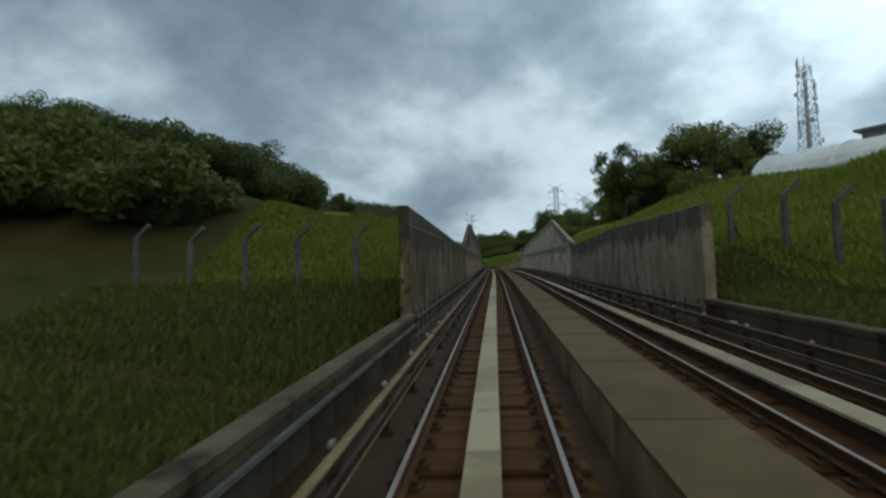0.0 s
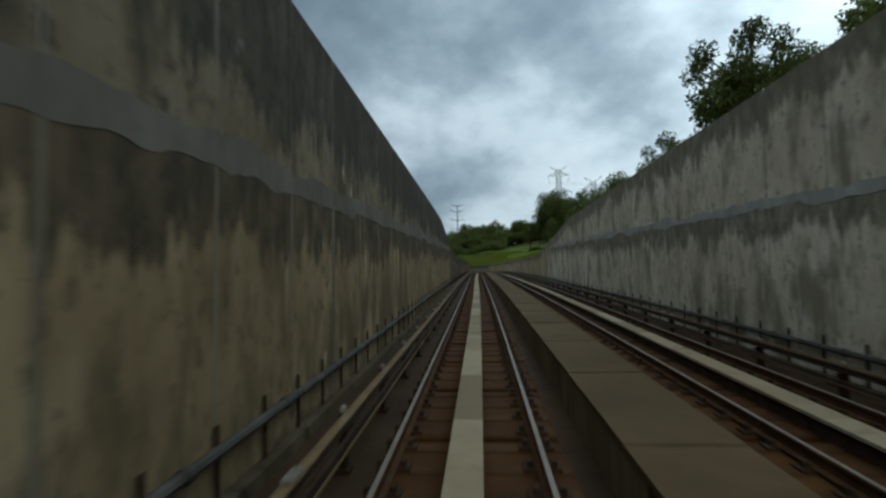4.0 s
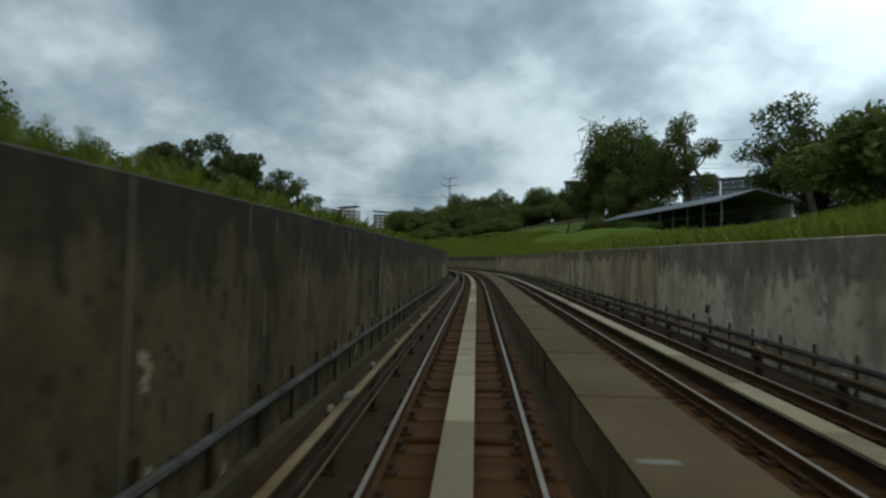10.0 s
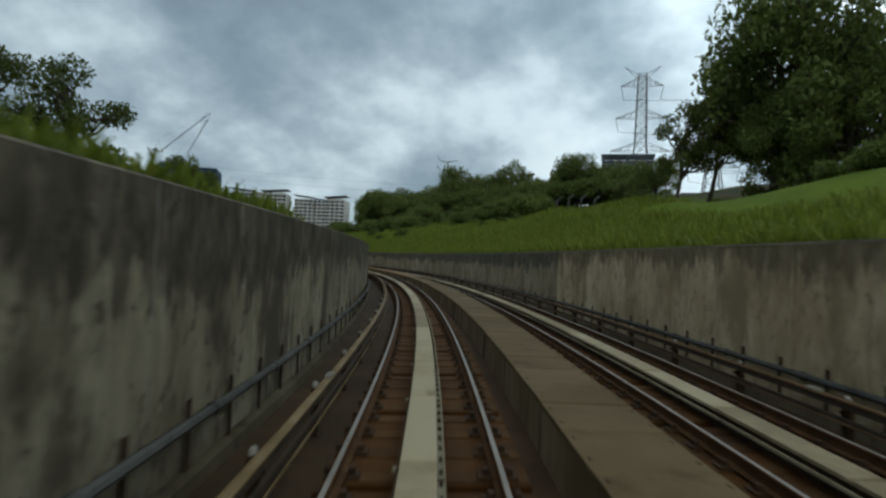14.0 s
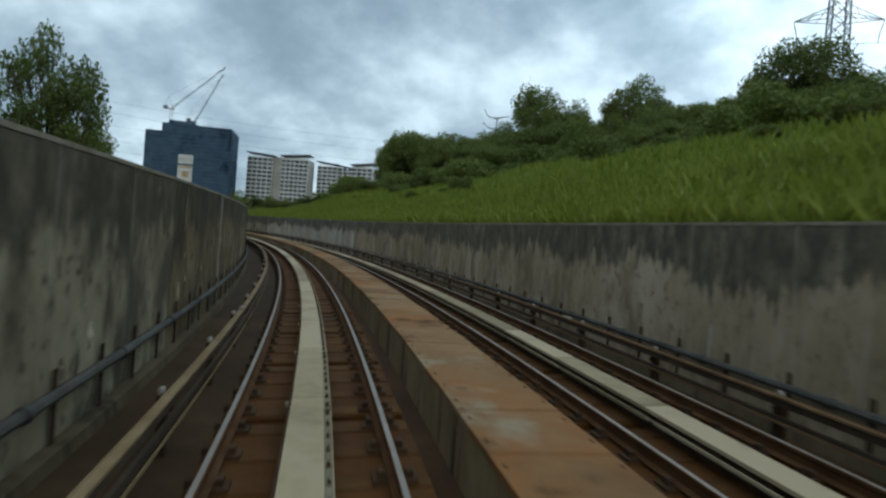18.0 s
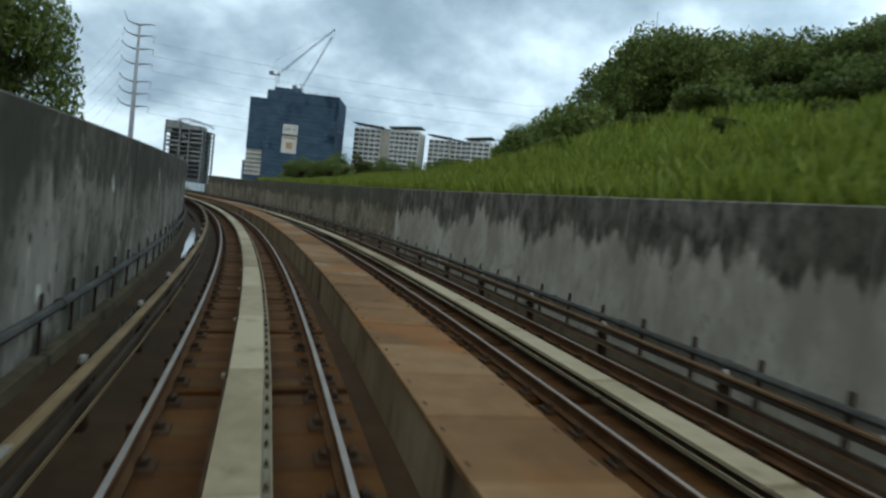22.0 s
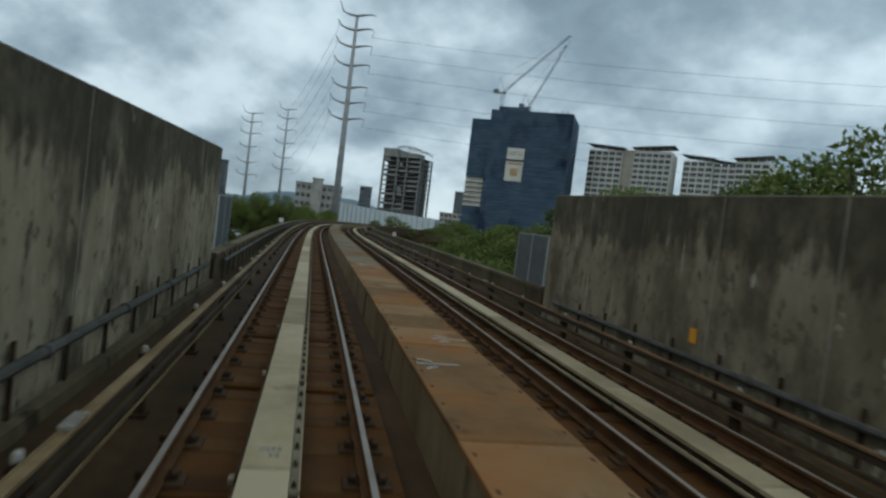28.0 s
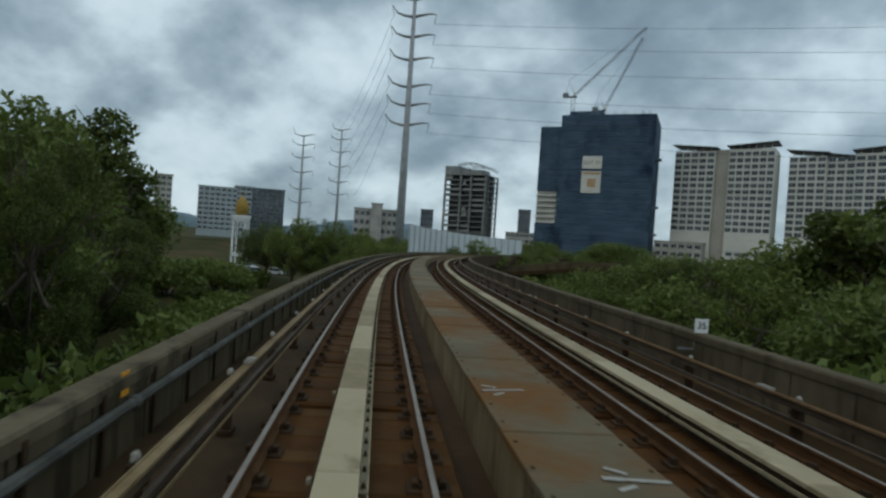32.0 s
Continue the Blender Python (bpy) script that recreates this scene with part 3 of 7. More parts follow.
def ground_height(s, u, lz):
    """Height of the open ground at that place beside the line."""
    bump = 0.35 * np.sin(s * 0.31 + u * 0.23) + 0.25 * np.sin(s * 0.13 - u * 0.41 + 1.3)
    # left
    d = np.maximum(-2.55 - u, 0)
    near = np.where(s < 43, np.interp(s, [-40, 0, 15, 19, 22, 25, 43], [-2.6, -2.4, -1.4, 0.2, 0.9, 1.2, 2.72]),
                    np.minimum(wall_top_left(s) - 0.12, np.interp(s, [43, 49, 66, 130, 150], [2.72, 2.72, 2.95, 2.9, 5.0])))
    rise = np.interp(s, [0, 20, 24, 34, 44, 56, 67, 76, 100, 135, 148, 165, 185, 230, 300, 340, 400, 440, 470, 490], [0.3, 0.2, 0.5, 3.5, 3.2, 3.3, 4.4, 3.8, 3.3, 3.3, 3.7, 2.8, 1.8, 0.9, 0.4, -0.3, -1.0, -2.5, -6, -7.3])
    hill = np.interp(s, [-20, 10, 35, 60, 90, 140, 200, 260, 320, 380], [1.0, 2.0, 4.0, 2.5, 1.5, 1.5, 3.0, 1.5, 0.0, 0.0])
    left = near + rise * smooth01(d / 11) + hill * smooth01((d - 8) / 22)
    left = np.where(s > 462, np.interp(s, [462, 474, 495], [2.2, -4.5, -7.3]), left)
    # right
    e = np.maximum(u - 6.7, 0)
    top = wall_top_right(s)
    crest = np.interp(s, [-30, 0, 20, 34, 46, 75, 120, 164, 185, 200, 247, 262, 289, 316, 350, 400, 420, 440, 465, 480], [5.6, 6.0, 6.1, 6.3, 7.3, 7.5, 7.0, 5.9, 4.9, 4.5, 4.9, 6.2, 7.0, 7.4, 7.5, 7.0, 4.6, 3.2, 2.6, -7])
    near = np.where(s < 34, np.interp(s, [-40, 10, 18.5, 22, 34], [-0.2, 0.15, 0.35, 1.3, 3.15]),
                    np.minimum(top - 0.1, np.interp(s, [34, 48, 67, 130, 150], [3.3, 2.72, 3.0, 3.0, 5.0])))
    right = near + (crest - near) * np.clip(e / 13.3, 0, 1) ** np.interp(s, [0, 30, 60], [1.6, 1.4, 1.0]) + np.interp(s, [0, 107, 130, 200, 232, 290, 320, 420, 470], [0.0, 0.0, 0.38, 0.2, 0.0, 0.0, 0.2, 0.2, 0.0]) * np.clip(e - 13.3, 0, np.interp(s, [70, 115], [8, 45]))
    right = np.where(s > 466, np.interp(s, [466, 476, 495], [2.5, -5.0, -7.3]), right)
    v = np.where(u < 2, left, right)
    far = smooth01((np.abs(u - 2) - 60) / 60)
    z = lz + v + bump * smooth01((np.abs(u - 2) - 5) / 8)
    return z * (1 - far) + (VALLEY + 1.2 * bump) * far


def set_meadow(ob, s, u):
    """How much of the ground is meadow (1) or rough dark field (0)."""
    m = np.where(u > 2, np.where((s < 24) & (u < 12), np.clip((u - 8) / 3, 0.35, 1), 1.0) * np.clip((46 - u) / 8, 0, 1) * np.clip((432 - s) / 12, 0, 1),
                 np.clip((s - 17) / 6, 0, 1) * np.clip((u + np.interp(s, [40, 60], [14.5, 22])) / np.interp(s, [40, 60], [3, 6]), 0, 1) * np.clip((480 - s) / 20, 0, 1) * np.where((s > 75) & (u < -14), np.clip((u + 20) / 6, 0, 1), 1.0))
    at = ob.data.attributes.new("meadow", "FLOAT", "POINT")
    at.data.foreach_set("value", m.ravel().astype(np.float32))


def build_ground():
    xs = np.concatenate([[-3000, -1500, -800], np.arange(-470, 190, 5.0), [400, 900, 3000]])
    ys = np.concatenate([[-2000, -700, -300], np.arange(-120, 1010, 5.0), [1300, 2000, 4500]])
    gx, gy = np.meshgrid(xs, ys)
    px, py = gx.ravel(), gy.ravel()
    best, bi = np.full(px.shape, 1e18), np.zeros(px.shape, int)
    for i in range(0, len(SG), 3):
        dd = (px - LX[i]) ** 2 + (py - LY[i]) ** 2
        w = dd < best
        best[w], bi[w] = dd[w], i
    s = SG[bi]
    u = (px - LX[bi]) * np.cos(th[bi]) + (py - LY[bi]) * np.sin(th[bi])
    side = np.sqrt(best)
    u = np.sign(u) * np.maximum(np.abs(u), side)
    z = ground_height(s, u, LZ[bi])
    corridor = (u > -14) & (u < 17) & (side < 18)
    deep = np.where(s > 470, LZ[bi] - 7.3, np.where(s < 17, LZ[bi] - 2.2, LZ[bi] - 1.4))
    z = np.where(corridor, np.minimum(deep, z - 0.3), z - 0.05)
    nx = len(xs)
    faces = [(j * nx + i, j * nx + i + 1, (j + 1) * nx + i + 1, (j + 1) * nx + i) for j in range(len(ys) - 1) for i in range(nx - 1)]
    mid = np.array([f[0] for f in faces])
    g = mesh_object("ground", np.stack([px, py, z], 1), faces, M_LAND, smooth=True)
    set_meadow(g, s, u)
    tagged(g, "rough green and earthy open ground reaching the horizon", "ground", kind="structure")


build_ground()


def bank(name, u0, u1, s0, s1, label):
    ss = np.arange(s0, s1 + 0.1, 2.0)
    us = np.concatenate([[u0], u0 + (u1 - u0) * np.linspace(0, 1, 13) ** 1.3])
    g_s, g_u = np.meshgrid(ss, us, indexing="ij")
    lz = np.interp(g_s, SG, LZ)
    z = ground_height(g_s, g_u, lz)
    z[:, 0] = np.minimum(z[:, 0], lz[:, 0] - 1.0)
    p = on(g_s.ravel(), g_u.ravel(), 0 * g_u.ravel())
    p[:, 2] = z.ravel()
    k = len(us)
    faces = [(i * k + j, i * k + j + 1, (i + 1) * k + j + 1, (i + 1) * k + j) for i in range(len(ss) - 1) for j in range(k - 1)]
    ob = mesh_object(name, p, faces, M_LAND, smooth=True)
    set_meadow(ob, g_s.ravel(), g_u.ravel())
    return tagged(ob, label, "grass bank", kind="structure")


bank("bank_left", -2.62, -17.5, -60, 462, "grassy bank above the retaining wall")
bank("bank_right", 6.72, 24, -60, 466, "bright green grassy slope above the retaining wall")

# ---------------------------------------------------------------- deck and walls
deck = sweep("deck", [(-2.42, -1.3), (-2.42, -0.42), (-0.86, -0.42), (3.2, -0.42), (6.56, -0.42), (6.56, -1.3)], -85, 740, [M_DRAIN, M_GUTTER], 2.0, slots=[0, 0, 1, 0, 0, 0])
tagged(deck, "damp dark concrete deck under the two tracks", "track deck", kind="structure")


def wall_panel(s0, s1, inner, outer, low, top, mat, parent, flip):
    """One upright panel of the wall between two places on the line; its top may slant."""
    pts, drop, rise = [], [], []
    for u, up, dz in ((inner, 0, 0.0), (inner, 1, 0.0), (inner + (outer - inner) * 0.15, 1, 0.03), (outer, 1, 0.03), (outer, 0, 0.0)):
        for s in (s0, s1):
            tv = float(top(s))
            pts.append(on(s, u, tv + dz if up else low))
            drop.append(0.0 if up else tv - low)
            rise.append((tv if up else low) + 0.6)
    f = [(0, 1, 3, 2), (2, 3, 5, 4), (4, 5, 7, 6), (6, 7, 9, 8), (0, 2, 4, 6, 8), (9, 7, 5, 3, 1)]
    ob = mesh_object("wall_panel", pts, [q[::-1] for q in f] if flip else f, mat, parent)
    at = ob.data.attributes.new("drop", "FLOAT", "POINT")
    at.data.foreach_set("value", drop)
    at = ob.data.attributes.new("rise", "FLOAT", "POINT")
    at.data.foreach_set("value", rise)


def retaining_wall(name, inner, outer, top, s0, s1, label):
    sgn = 1 if outer > inner else -1
    back = sweep(name, [(inner + sgn * 0.008, -0.6), (inner + sgn * 0.008, -0.01, 1), (outer - sgn * 0.02, -0.01, 1), (outer - sgn * 0.02, -0.6)],
                 s0 + 0.02, s1 - 0.02, M_JOINT, 1.15, heights=top)
    tagged(back, label, "retaining wall", kind="structure")
    n = int(round((s1 - s0) / 2.3))
    rng = random.Random(7 if sgn > 0 else 3)
    for i in range(n):
        a, b = s0 + (s1 - s0) * i / n, s0 + (s1 - s0) * (i + 1) / n
        mid = (a + b) / 2
        gap = 0.024 if 52 < mid < 131 else rng.choice((0.008, 0.012, 0.02))
        a, b = a + gap, b - gap
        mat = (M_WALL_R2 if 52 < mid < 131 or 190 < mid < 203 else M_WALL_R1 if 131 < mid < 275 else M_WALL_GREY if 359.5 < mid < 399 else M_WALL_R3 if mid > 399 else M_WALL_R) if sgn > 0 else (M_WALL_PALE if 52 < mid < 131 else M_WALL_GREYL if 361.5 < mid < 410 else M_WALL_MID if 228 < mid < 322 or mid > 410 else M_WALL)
        face = inner + sgn * rng.uniform(0, 0.006)
        if min(top(a), top(b)) > 3.3:
            wall_panel(a, b, face, outer, -0.6, lambda s: 3.0, mat, back, sgn > 0)
            wall_panel(a, b, face, outer, 3.02, top, mat if sgn > 0 else M_WALL_UP, back, sgn > 0)
        else:
            wall_panel(a, b, face, outer, -0.6, top, mat, back, sgn > 0)
    if sgn < 0:
        # broad lime runs over the joints below the band
        pts, quads = [], []
        for i in range(n + 1):
            s = s0 + (s1 - s0) * i / n
            if 54 < s < 129:
                w = rng.uniform(0.035, 0.075)
                foot = rng.choice((-0.25, -0.25, 0.3, 1.0))
                p = [(rng.uniform(0.8, 1.2) * w, v) for v in np.linspace(2.9, foot, 7)]
                for (wa, va), (wb, vb) in zip(p, p[1:]):
                    k = len(pts)
                    pts += [on(s - wa, inner + 0.003, va), on(s + wa, inner + 0.003, va), on(s + wb, inner + 0.003, vb), on(s - wb, inner + 0.003, vb)]
                    quads.append((k, k + 1, k + 2, k + 3))
        mesh_object("lime_runs", pts, quads, M_RUN_LIT_EDGE, back)
    # pale strip paints the sky light on the wall's top edge
    low_s, high_s = (225, 352) if sgn > 0 else (288, 347)
    sweep("coping_edge", [(inner - sgn * 0.006, -0.015, 1), (inner - sgn * 0.006, 0.034, 1), (inner + sgn * 0.10, 0.04, 1), (inner + sgn * 0.10, 0.0, 1)], low_s, high_s, M_RUN_LIT_EDGE, 1.15, parent=back, heights=top)
    k = 130
    half = 0.088 if sgn > 0 else 0.15
    ss = np.linspace(53, 130, k * 3)
    gen = np.random.default_rng(9)
    edge = np.cumsum(gen.normal(size=(2, k * 3)) * 0.03, axis=1)
    edge = edge - np.apply_along_axis(lambda q: np.convolve(q, np.ones(21) / 21, "same"), 1, edge) + gen.random((2, k * 3)) * 0.03
    pts = []
    for j, s in enumerate(ss):
        for u, v in ((inner + sgn * 0.02, 2.975 - half - edge[0, j]), (inner - sgn * 0.004, 2.98 - half - edge[0, j]), (inner - sgn * 0.004, 2.98 + half + edge[1, j]), (inner + sgn * 0.02, 2.985 + half + edge[1, j])):
            pts.append(on(s, u, v))
    faces = [(4 * j + q, 4 * j + q + 1, 4 * j + q + 5, 4 * j + q + 4) for j in range(len(ss) - 1) for q in range(3)]
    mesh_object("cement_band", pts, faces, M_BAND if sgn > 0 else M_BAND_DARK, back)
    sweep("foot_kerb", [(inner - sgn * 0.002, -0.42), (inner - sgn * 0.002, -0.27), (inner - sgn * 0.14, -0.29), (inner - sgn * 0.16, -0.42)], s0, s1, M_PARAPET, 2.3, parent=back)
    return back


retaining_wall("wall_left", -2.3, -2.62, wall_top_left, 17.7, 469, "tall streaked concrete retaining wall in panels")
retaining_wall("wall_right", 6.4, 6.72, wall_top_right, 18.7, 468, "long stained concrete retaining wall in panels")


def parapet(name, inner, outer, s0, s1, label, top=0.50):
    sgn = 1 if outer > inner else -1
    core = sweep(name, [(inner + sgn * 0.03, -0.9), (inner + sgn * 0.03, top - 0.16), (outer - sgn * 0.02, top - 0.16), (outer - sgn * 0.02, -0.9)], s0, s1, M_DRAIN, 1.25)
    tagged(core, label, "parapet", kind="structure")
    sweep("coping", [(inner - sgn * 0.03, top - 0.14), (inner - sgn * 0.03, top - 0.03), (inner, top), (outer, top), (outer + sgn * 0.02, top - 0.14)], s0, s1, M_PARAPET, 1.25, parent=core)
    n = int((min(s1, 560) - s0) / 1.25)
    for i in range(n):
        a, b = s0 + i * 1.25 + 0.02, s0 + (i + 1) * 1.25 - 0.02
        pts = []
        for u, v in ((inner, -0.5), (inner, top - 0.14), (inner + sgn * 0.06, top - 0.14), (inner + sgn * 0.06, -0.5)):
            pts += [on(a, u, v), on(b, u, v)]
        f = [(0, 1, 3, 2), (2, 3, 5, 4), (6, 4, 2, 0)[::-1], (1, 3, 5, 7)[::-1], (4, 5, 7, 6)]
        mesh_object("parapet_panel", pts, f if sgn < 0 else [q[::-1] for q in f], M_PARAPET, core)
    return core


parapet("parapet_left_bridge", -2.2, -2.45, -30, 17.7, "low concrete bridge parapet with a pipe along it", 0.40)
parapet("parapet_right_bridge", 6.34, 6.59, -30, 18.7, "low concrete bridge parapet beside the grass slope")
parapet("parapet_left_viaduct", -2.2, -2.45, 469, 735, "low curved concrete viaduct parapet with a pipe along it", 0.40)
parapet("parapet_right_viaduct", 6.34, 6.59, 468, 735, "low curved concrete viaduct parapet")
girder = sweep("girder", [(-2.0, -1.3), (-1.2, -2.6), (5.4, -2.6), (6.1, -1.3)], 470, 735, M_PARAPET, 2.5)
tagged(girder, "grey concrete box girder under the viaduct deck", "viaduct girder", kind="structure")
for s_ in range(482, 735, 30):
    q = Geo().box(-1.1, -0.9, -9.5, 1.1, 0.9, -0.5).box(-3.2, -0.9, -1.3, 3.2, 0.9, 0.0).part("pier", M_PARAPET, None, frame_at(s_, 2.1, -2.6))
    tagged(q, "grey concrete viaduct pier with a wide head", "pier", "viaduct piers", kind="structure")

# ---------------------------------------------------------------- the two tracks
RAIL_PROF = [(-0.033, -0.006), (-0.023, 0.0), (0.023, 0.0), (0.033, -0.006), (0.030, -0.04), (0.009, -0.052), (0.009, -0.135), (0.062, -0.155), (0.062, -0.17),
             (-0.062, -0.17), (-0.062, -0.155), (-0.009, -0.135), (-0.009, -0.052), (-0.030, -0.04)]
RAIL_SLOTS = [0, 1, 0, 0, 0, 0, 0, 0, 0, 0, 0, 0, 0, 0]


PITCH = 2.685                                                # length of a slab and of its plate
STRETCHES = ((-80, 247.61), (300, 379.51), (400, 423.10), (450, 478.34), (700, 0))


def joints():
    """Places of the plate joints; a short plate closes each stretch."""
    out = []
    for (a, first_), (b, _) in zip(STRETCHES, STRETCHES[1:]):
        k = math.ceil((a - first_) / PITCH)
        while first_ + k * PITCH < b:
            s = first_ + k * PITCH
            if not out or s - out[-1] > 0.9:
                out.append(s)
            k += 1
    return out


JOINTS = joints()


def sleeper_mesh(lo, hi):
    """A low concrete block across the slab with the rail seats, pads and spring clips."""
    g = Geo()
    g.chamfer(lo, -0.14, -0.40, hi, 0.14, -0.19, 0.02)
    for x in (-0.7525, 0.7525):
        a, b = max(x - 0.19, lo + 0.01), min(x + 0.19, hi - 0.01)
        g.chamfer(a, -0.105, -0.192, b, 0.105, -0.160, 0.012, 1)
        for q in (-1, 1):
            if not lo < x + q * 0.13 < hi:
                continue
            g.tube([(x + q * 0.062, -0.05, -0.155), (x + q * 0.11, -0.055, -0.105), (x + q * 0.14, 0.0, -0.12), (x + q * 0.11, 0.055, -0.105), (x + q * 0.062, 0.05, -0.155)], 0.018, 5, 1)
            g.chamfer(x + q * 0.115 - 0.03, -0.045, -0.165, x + q * 0.115 + 0.03, 0.045, -0.10, 0.01, 1)
    return g.mesh("sleeper", [M_SLEEPER, M_CLIP])


def plate_mesh(length):
    g = Geo()
    g.chamfer(-0.17, -length / 2, -0.025, 0.17, length / 2, 0.02, 0.006)
    return g.mesh("reaction_plate", [M_PLATE])


def flange_mesh(side):
    """Bolted angle along one edge of the plate; a bare thin strip along the other."""
    g = Geo()
    n = PITCH / 2 - 0.045
    if side:
        g.box(-0.035, -n, -0.055, 0.035, n, -0.040)
        g.box(0.028, -n, -0.040, 0.036, n, -0.012, 2)
        for i in range(8):
            y = -1.2 + i * 0.343
            g.tube([(-0.004, y, -0.041), (-0.004, y, -0.020)], 0.019, 6, 1)
            g.tube([(-0.004, y, -0.021), (-0.004, y, 0.004)], 0.010, 6, 1)
    else:
        g.box(-0.008, -n, -0.055, 0.012, n, -0.012, 1)
        g.box(-0.045, -n, -0.05, 0.0, -n + 0.07, -0.015, 0)
    return g.mesh("bolted_flange", [M_FLANGE, M_CLIP, M_PLATE])


PLATE, FLANGE, FLANGE_THIN = plate_mesh(PITCH - 0.022), flange_mesh(True), flange_mesh(False)


def track(name, off, label, s0, s1, part_a, part_b):
    root = empty(name)
    tagged(root, label, "railway track")
    lo, hi = (-0.90, 1.05) if off == 0 else (-1.12, 0.88)
    for u in (-0.7525, 0.7525):
        sweep("rail", [(a + u, b) for a, b in RAIL_PROF], s0, s1, [M_RAIL, M_RAILHEAD], 1.5, off, True, root, RAIL_SLOTS)
    sweep("plate_beam", [(-0.12, -0.235), (-0.12, -0.028), (0.12, -0.028), (0.12, -0.235)], s0, s1, M_CLIP, 2.0, off, True, root)
    block = sleeper_mesh(lo, hi)
    slab = Geo().chamfer(lo, -PITCH / 2 + 0.085, -0.42, hi, PITCH / 2 - 0.085, -0.202, 0.012).mesh("track_slab", M_BED)
    blocks, slabs = Geo(), Geo()
    for j0, j1 in zip(JOINTS, JOINTS[1:]):
        mid, full = (j0 + j1) / 2, abs(j1 - j0 - PITCH) < 0.02
        near = part_a <= mid <= part_b
        m = frame_at(mid, 0, 0, off, True)
        if near and full:
            shared("track_slab", slab, root, m)
        else:
            slabs.box(lo, -(j1 - j0) / 2 + 0.085, -0.42, hi, (j1 - j0) / 2 - 0.085, -0.202, 0, m)
        for d in (0.28, 0.98, 1.68, 2.37):
            if d > j1 - j0 - 0.2:
                continue
            q = frame_at(j0 + d, 0, 0, off, True)
            if near and off == 0.0:
                shared("sleeper", block, root, q)
            else:
                blocks.box(lo, -0.14, -0.40, hi, 0.14, -0.19, 0, q)
                for x in (-0.7525, 0.7525):
                    blocks.box(max(x - 0.19, lo + 0.01), -0.105, -0.192, min(x + 0.19, hi - 0.01), 0.105, -0.160, 1, q)
                    for w in (-0.115, 0.115):
                        blocks.box(x + w - 0.03, -0.05, -0.17, x + w + 0.03, 0.05, -0.095, 1, q)
        pm = frame_at(mid, 0.0, 0.03, off, True)
        shared("reaction_plate", PLATE if full else plate_mesh(j1 - j0 - 0.022), root, pm)
        if part_a - 90 <= mid <= part_b and full:
            sd = 1 if off == 0 else -1
            turn = Matrix() if sd > 0 else Matrix.Rotation(math.pi, 4, "Z")
            shared("bolted_flange", FLANGE, root, frame_at(mid - 0.3, sd * 0.207, 0.03 if sd > 0 else -0.01, off, True) @ turn)
            if off == 0:
                shared("bolted_flange", FLANGE_THIN, root, frame_at(mid - 0.15, -0.19, 0.03, off, True))
    for g, nm, mats, lab in ((blocks, "far_sleeper", [M_SLEEPER, M_CLIP], "rust-stained sleeper blocks with iron clips"), (slabs, "far_slab", [M_BED], "rust-brown concrete track slabs in a row")):
        if g.v:
            g.part(nm, mats, root, label=lab)["kind"] = "stuff"
    return root


track("track_left", 0.0, "rust-brown slab track with a pale reaction plate between the rails", -80, 700, 330, 520)
track("track_right", D, "second rust-brown slab track with a pale reaction plate", -80, 700, 330, 520)

# central walkway
walk_core = sweep("walkway", [(1.44, -0.42), (1.44, 0.19), (2.44, 0.19), (2.44, -0.42)], -80, 700, M_SLABSIDE, 2.0)
tagged(walk_core, "raised concrete walkway with rust-stained covers between the tracks", "walkway", kind="structure")
g_ = Geo()
g_.chamfer(-0.53, -0.57, 0.0, 0.53, 0.57, 0.06, 0.008)
for x_ in (-0.47, 0.47):
    for y_ in (-0.3, 0.3):
        g_.box(x_ - 0.015, y_ - 0.015, 0.058, x_ + 0.015, y_ + 0.015, 0.068, 1)
COVERS = [(300, M_SLAB_PLAIN, g_.mesh("walkway_cover", [M_SLAB_PLAIN, M_CLIP])), (472, M_SLAB, g_.mesh("walkway_cover", [M_SLAB, M_CLIP])), (999, M_SLAB_GREY, g_.mesh("walkway_cover", [M_SLAB_GREY, M_CLIP]))]
rest_ = Geo()
for i_ in range(int(780 / 1.15)):
    s_ = -80 + 0.575 + i_ * 1.15
    if 250 < s_ < 540:
        shared("walkway_cover", next(c for a, _, c in COVERS if s_ < a), walk_core, frame_at(s_, 1.94, 0.19 + 0.006 * math.sin(i_ * 2.1)))
    else:
        rest_.box(-0.53, -0.57, 0.0, 0.53, 0.57, 0.06, int(s_ > 472), frame_at(s_, 1.94, 0.19 + 0.006 * math.sin(i_ * 2.1)))
tagged(rest_.part("walkway_cover_row", [M_SLAB_PLAIN, M_SLAB_GREY]), "plain sandy concrete covers in a long row", "walkway cover", kind="stuff")

# guide cable trough beside the walkway and drains
for nm_, u_ in (("cable_trough", 2.62),):
    q = sweep(nm_, [(u_ - 0.07, -0.42), (u_ - 0.07, -0.12), (u_ + 0.07, -0.12), (u_ + 0.07, -0.42)], -80, 560, M_CLIP, 2.0)
    tagged(q, "dark cable trough at the foot of the walkway", "cable trough", kind="structure")


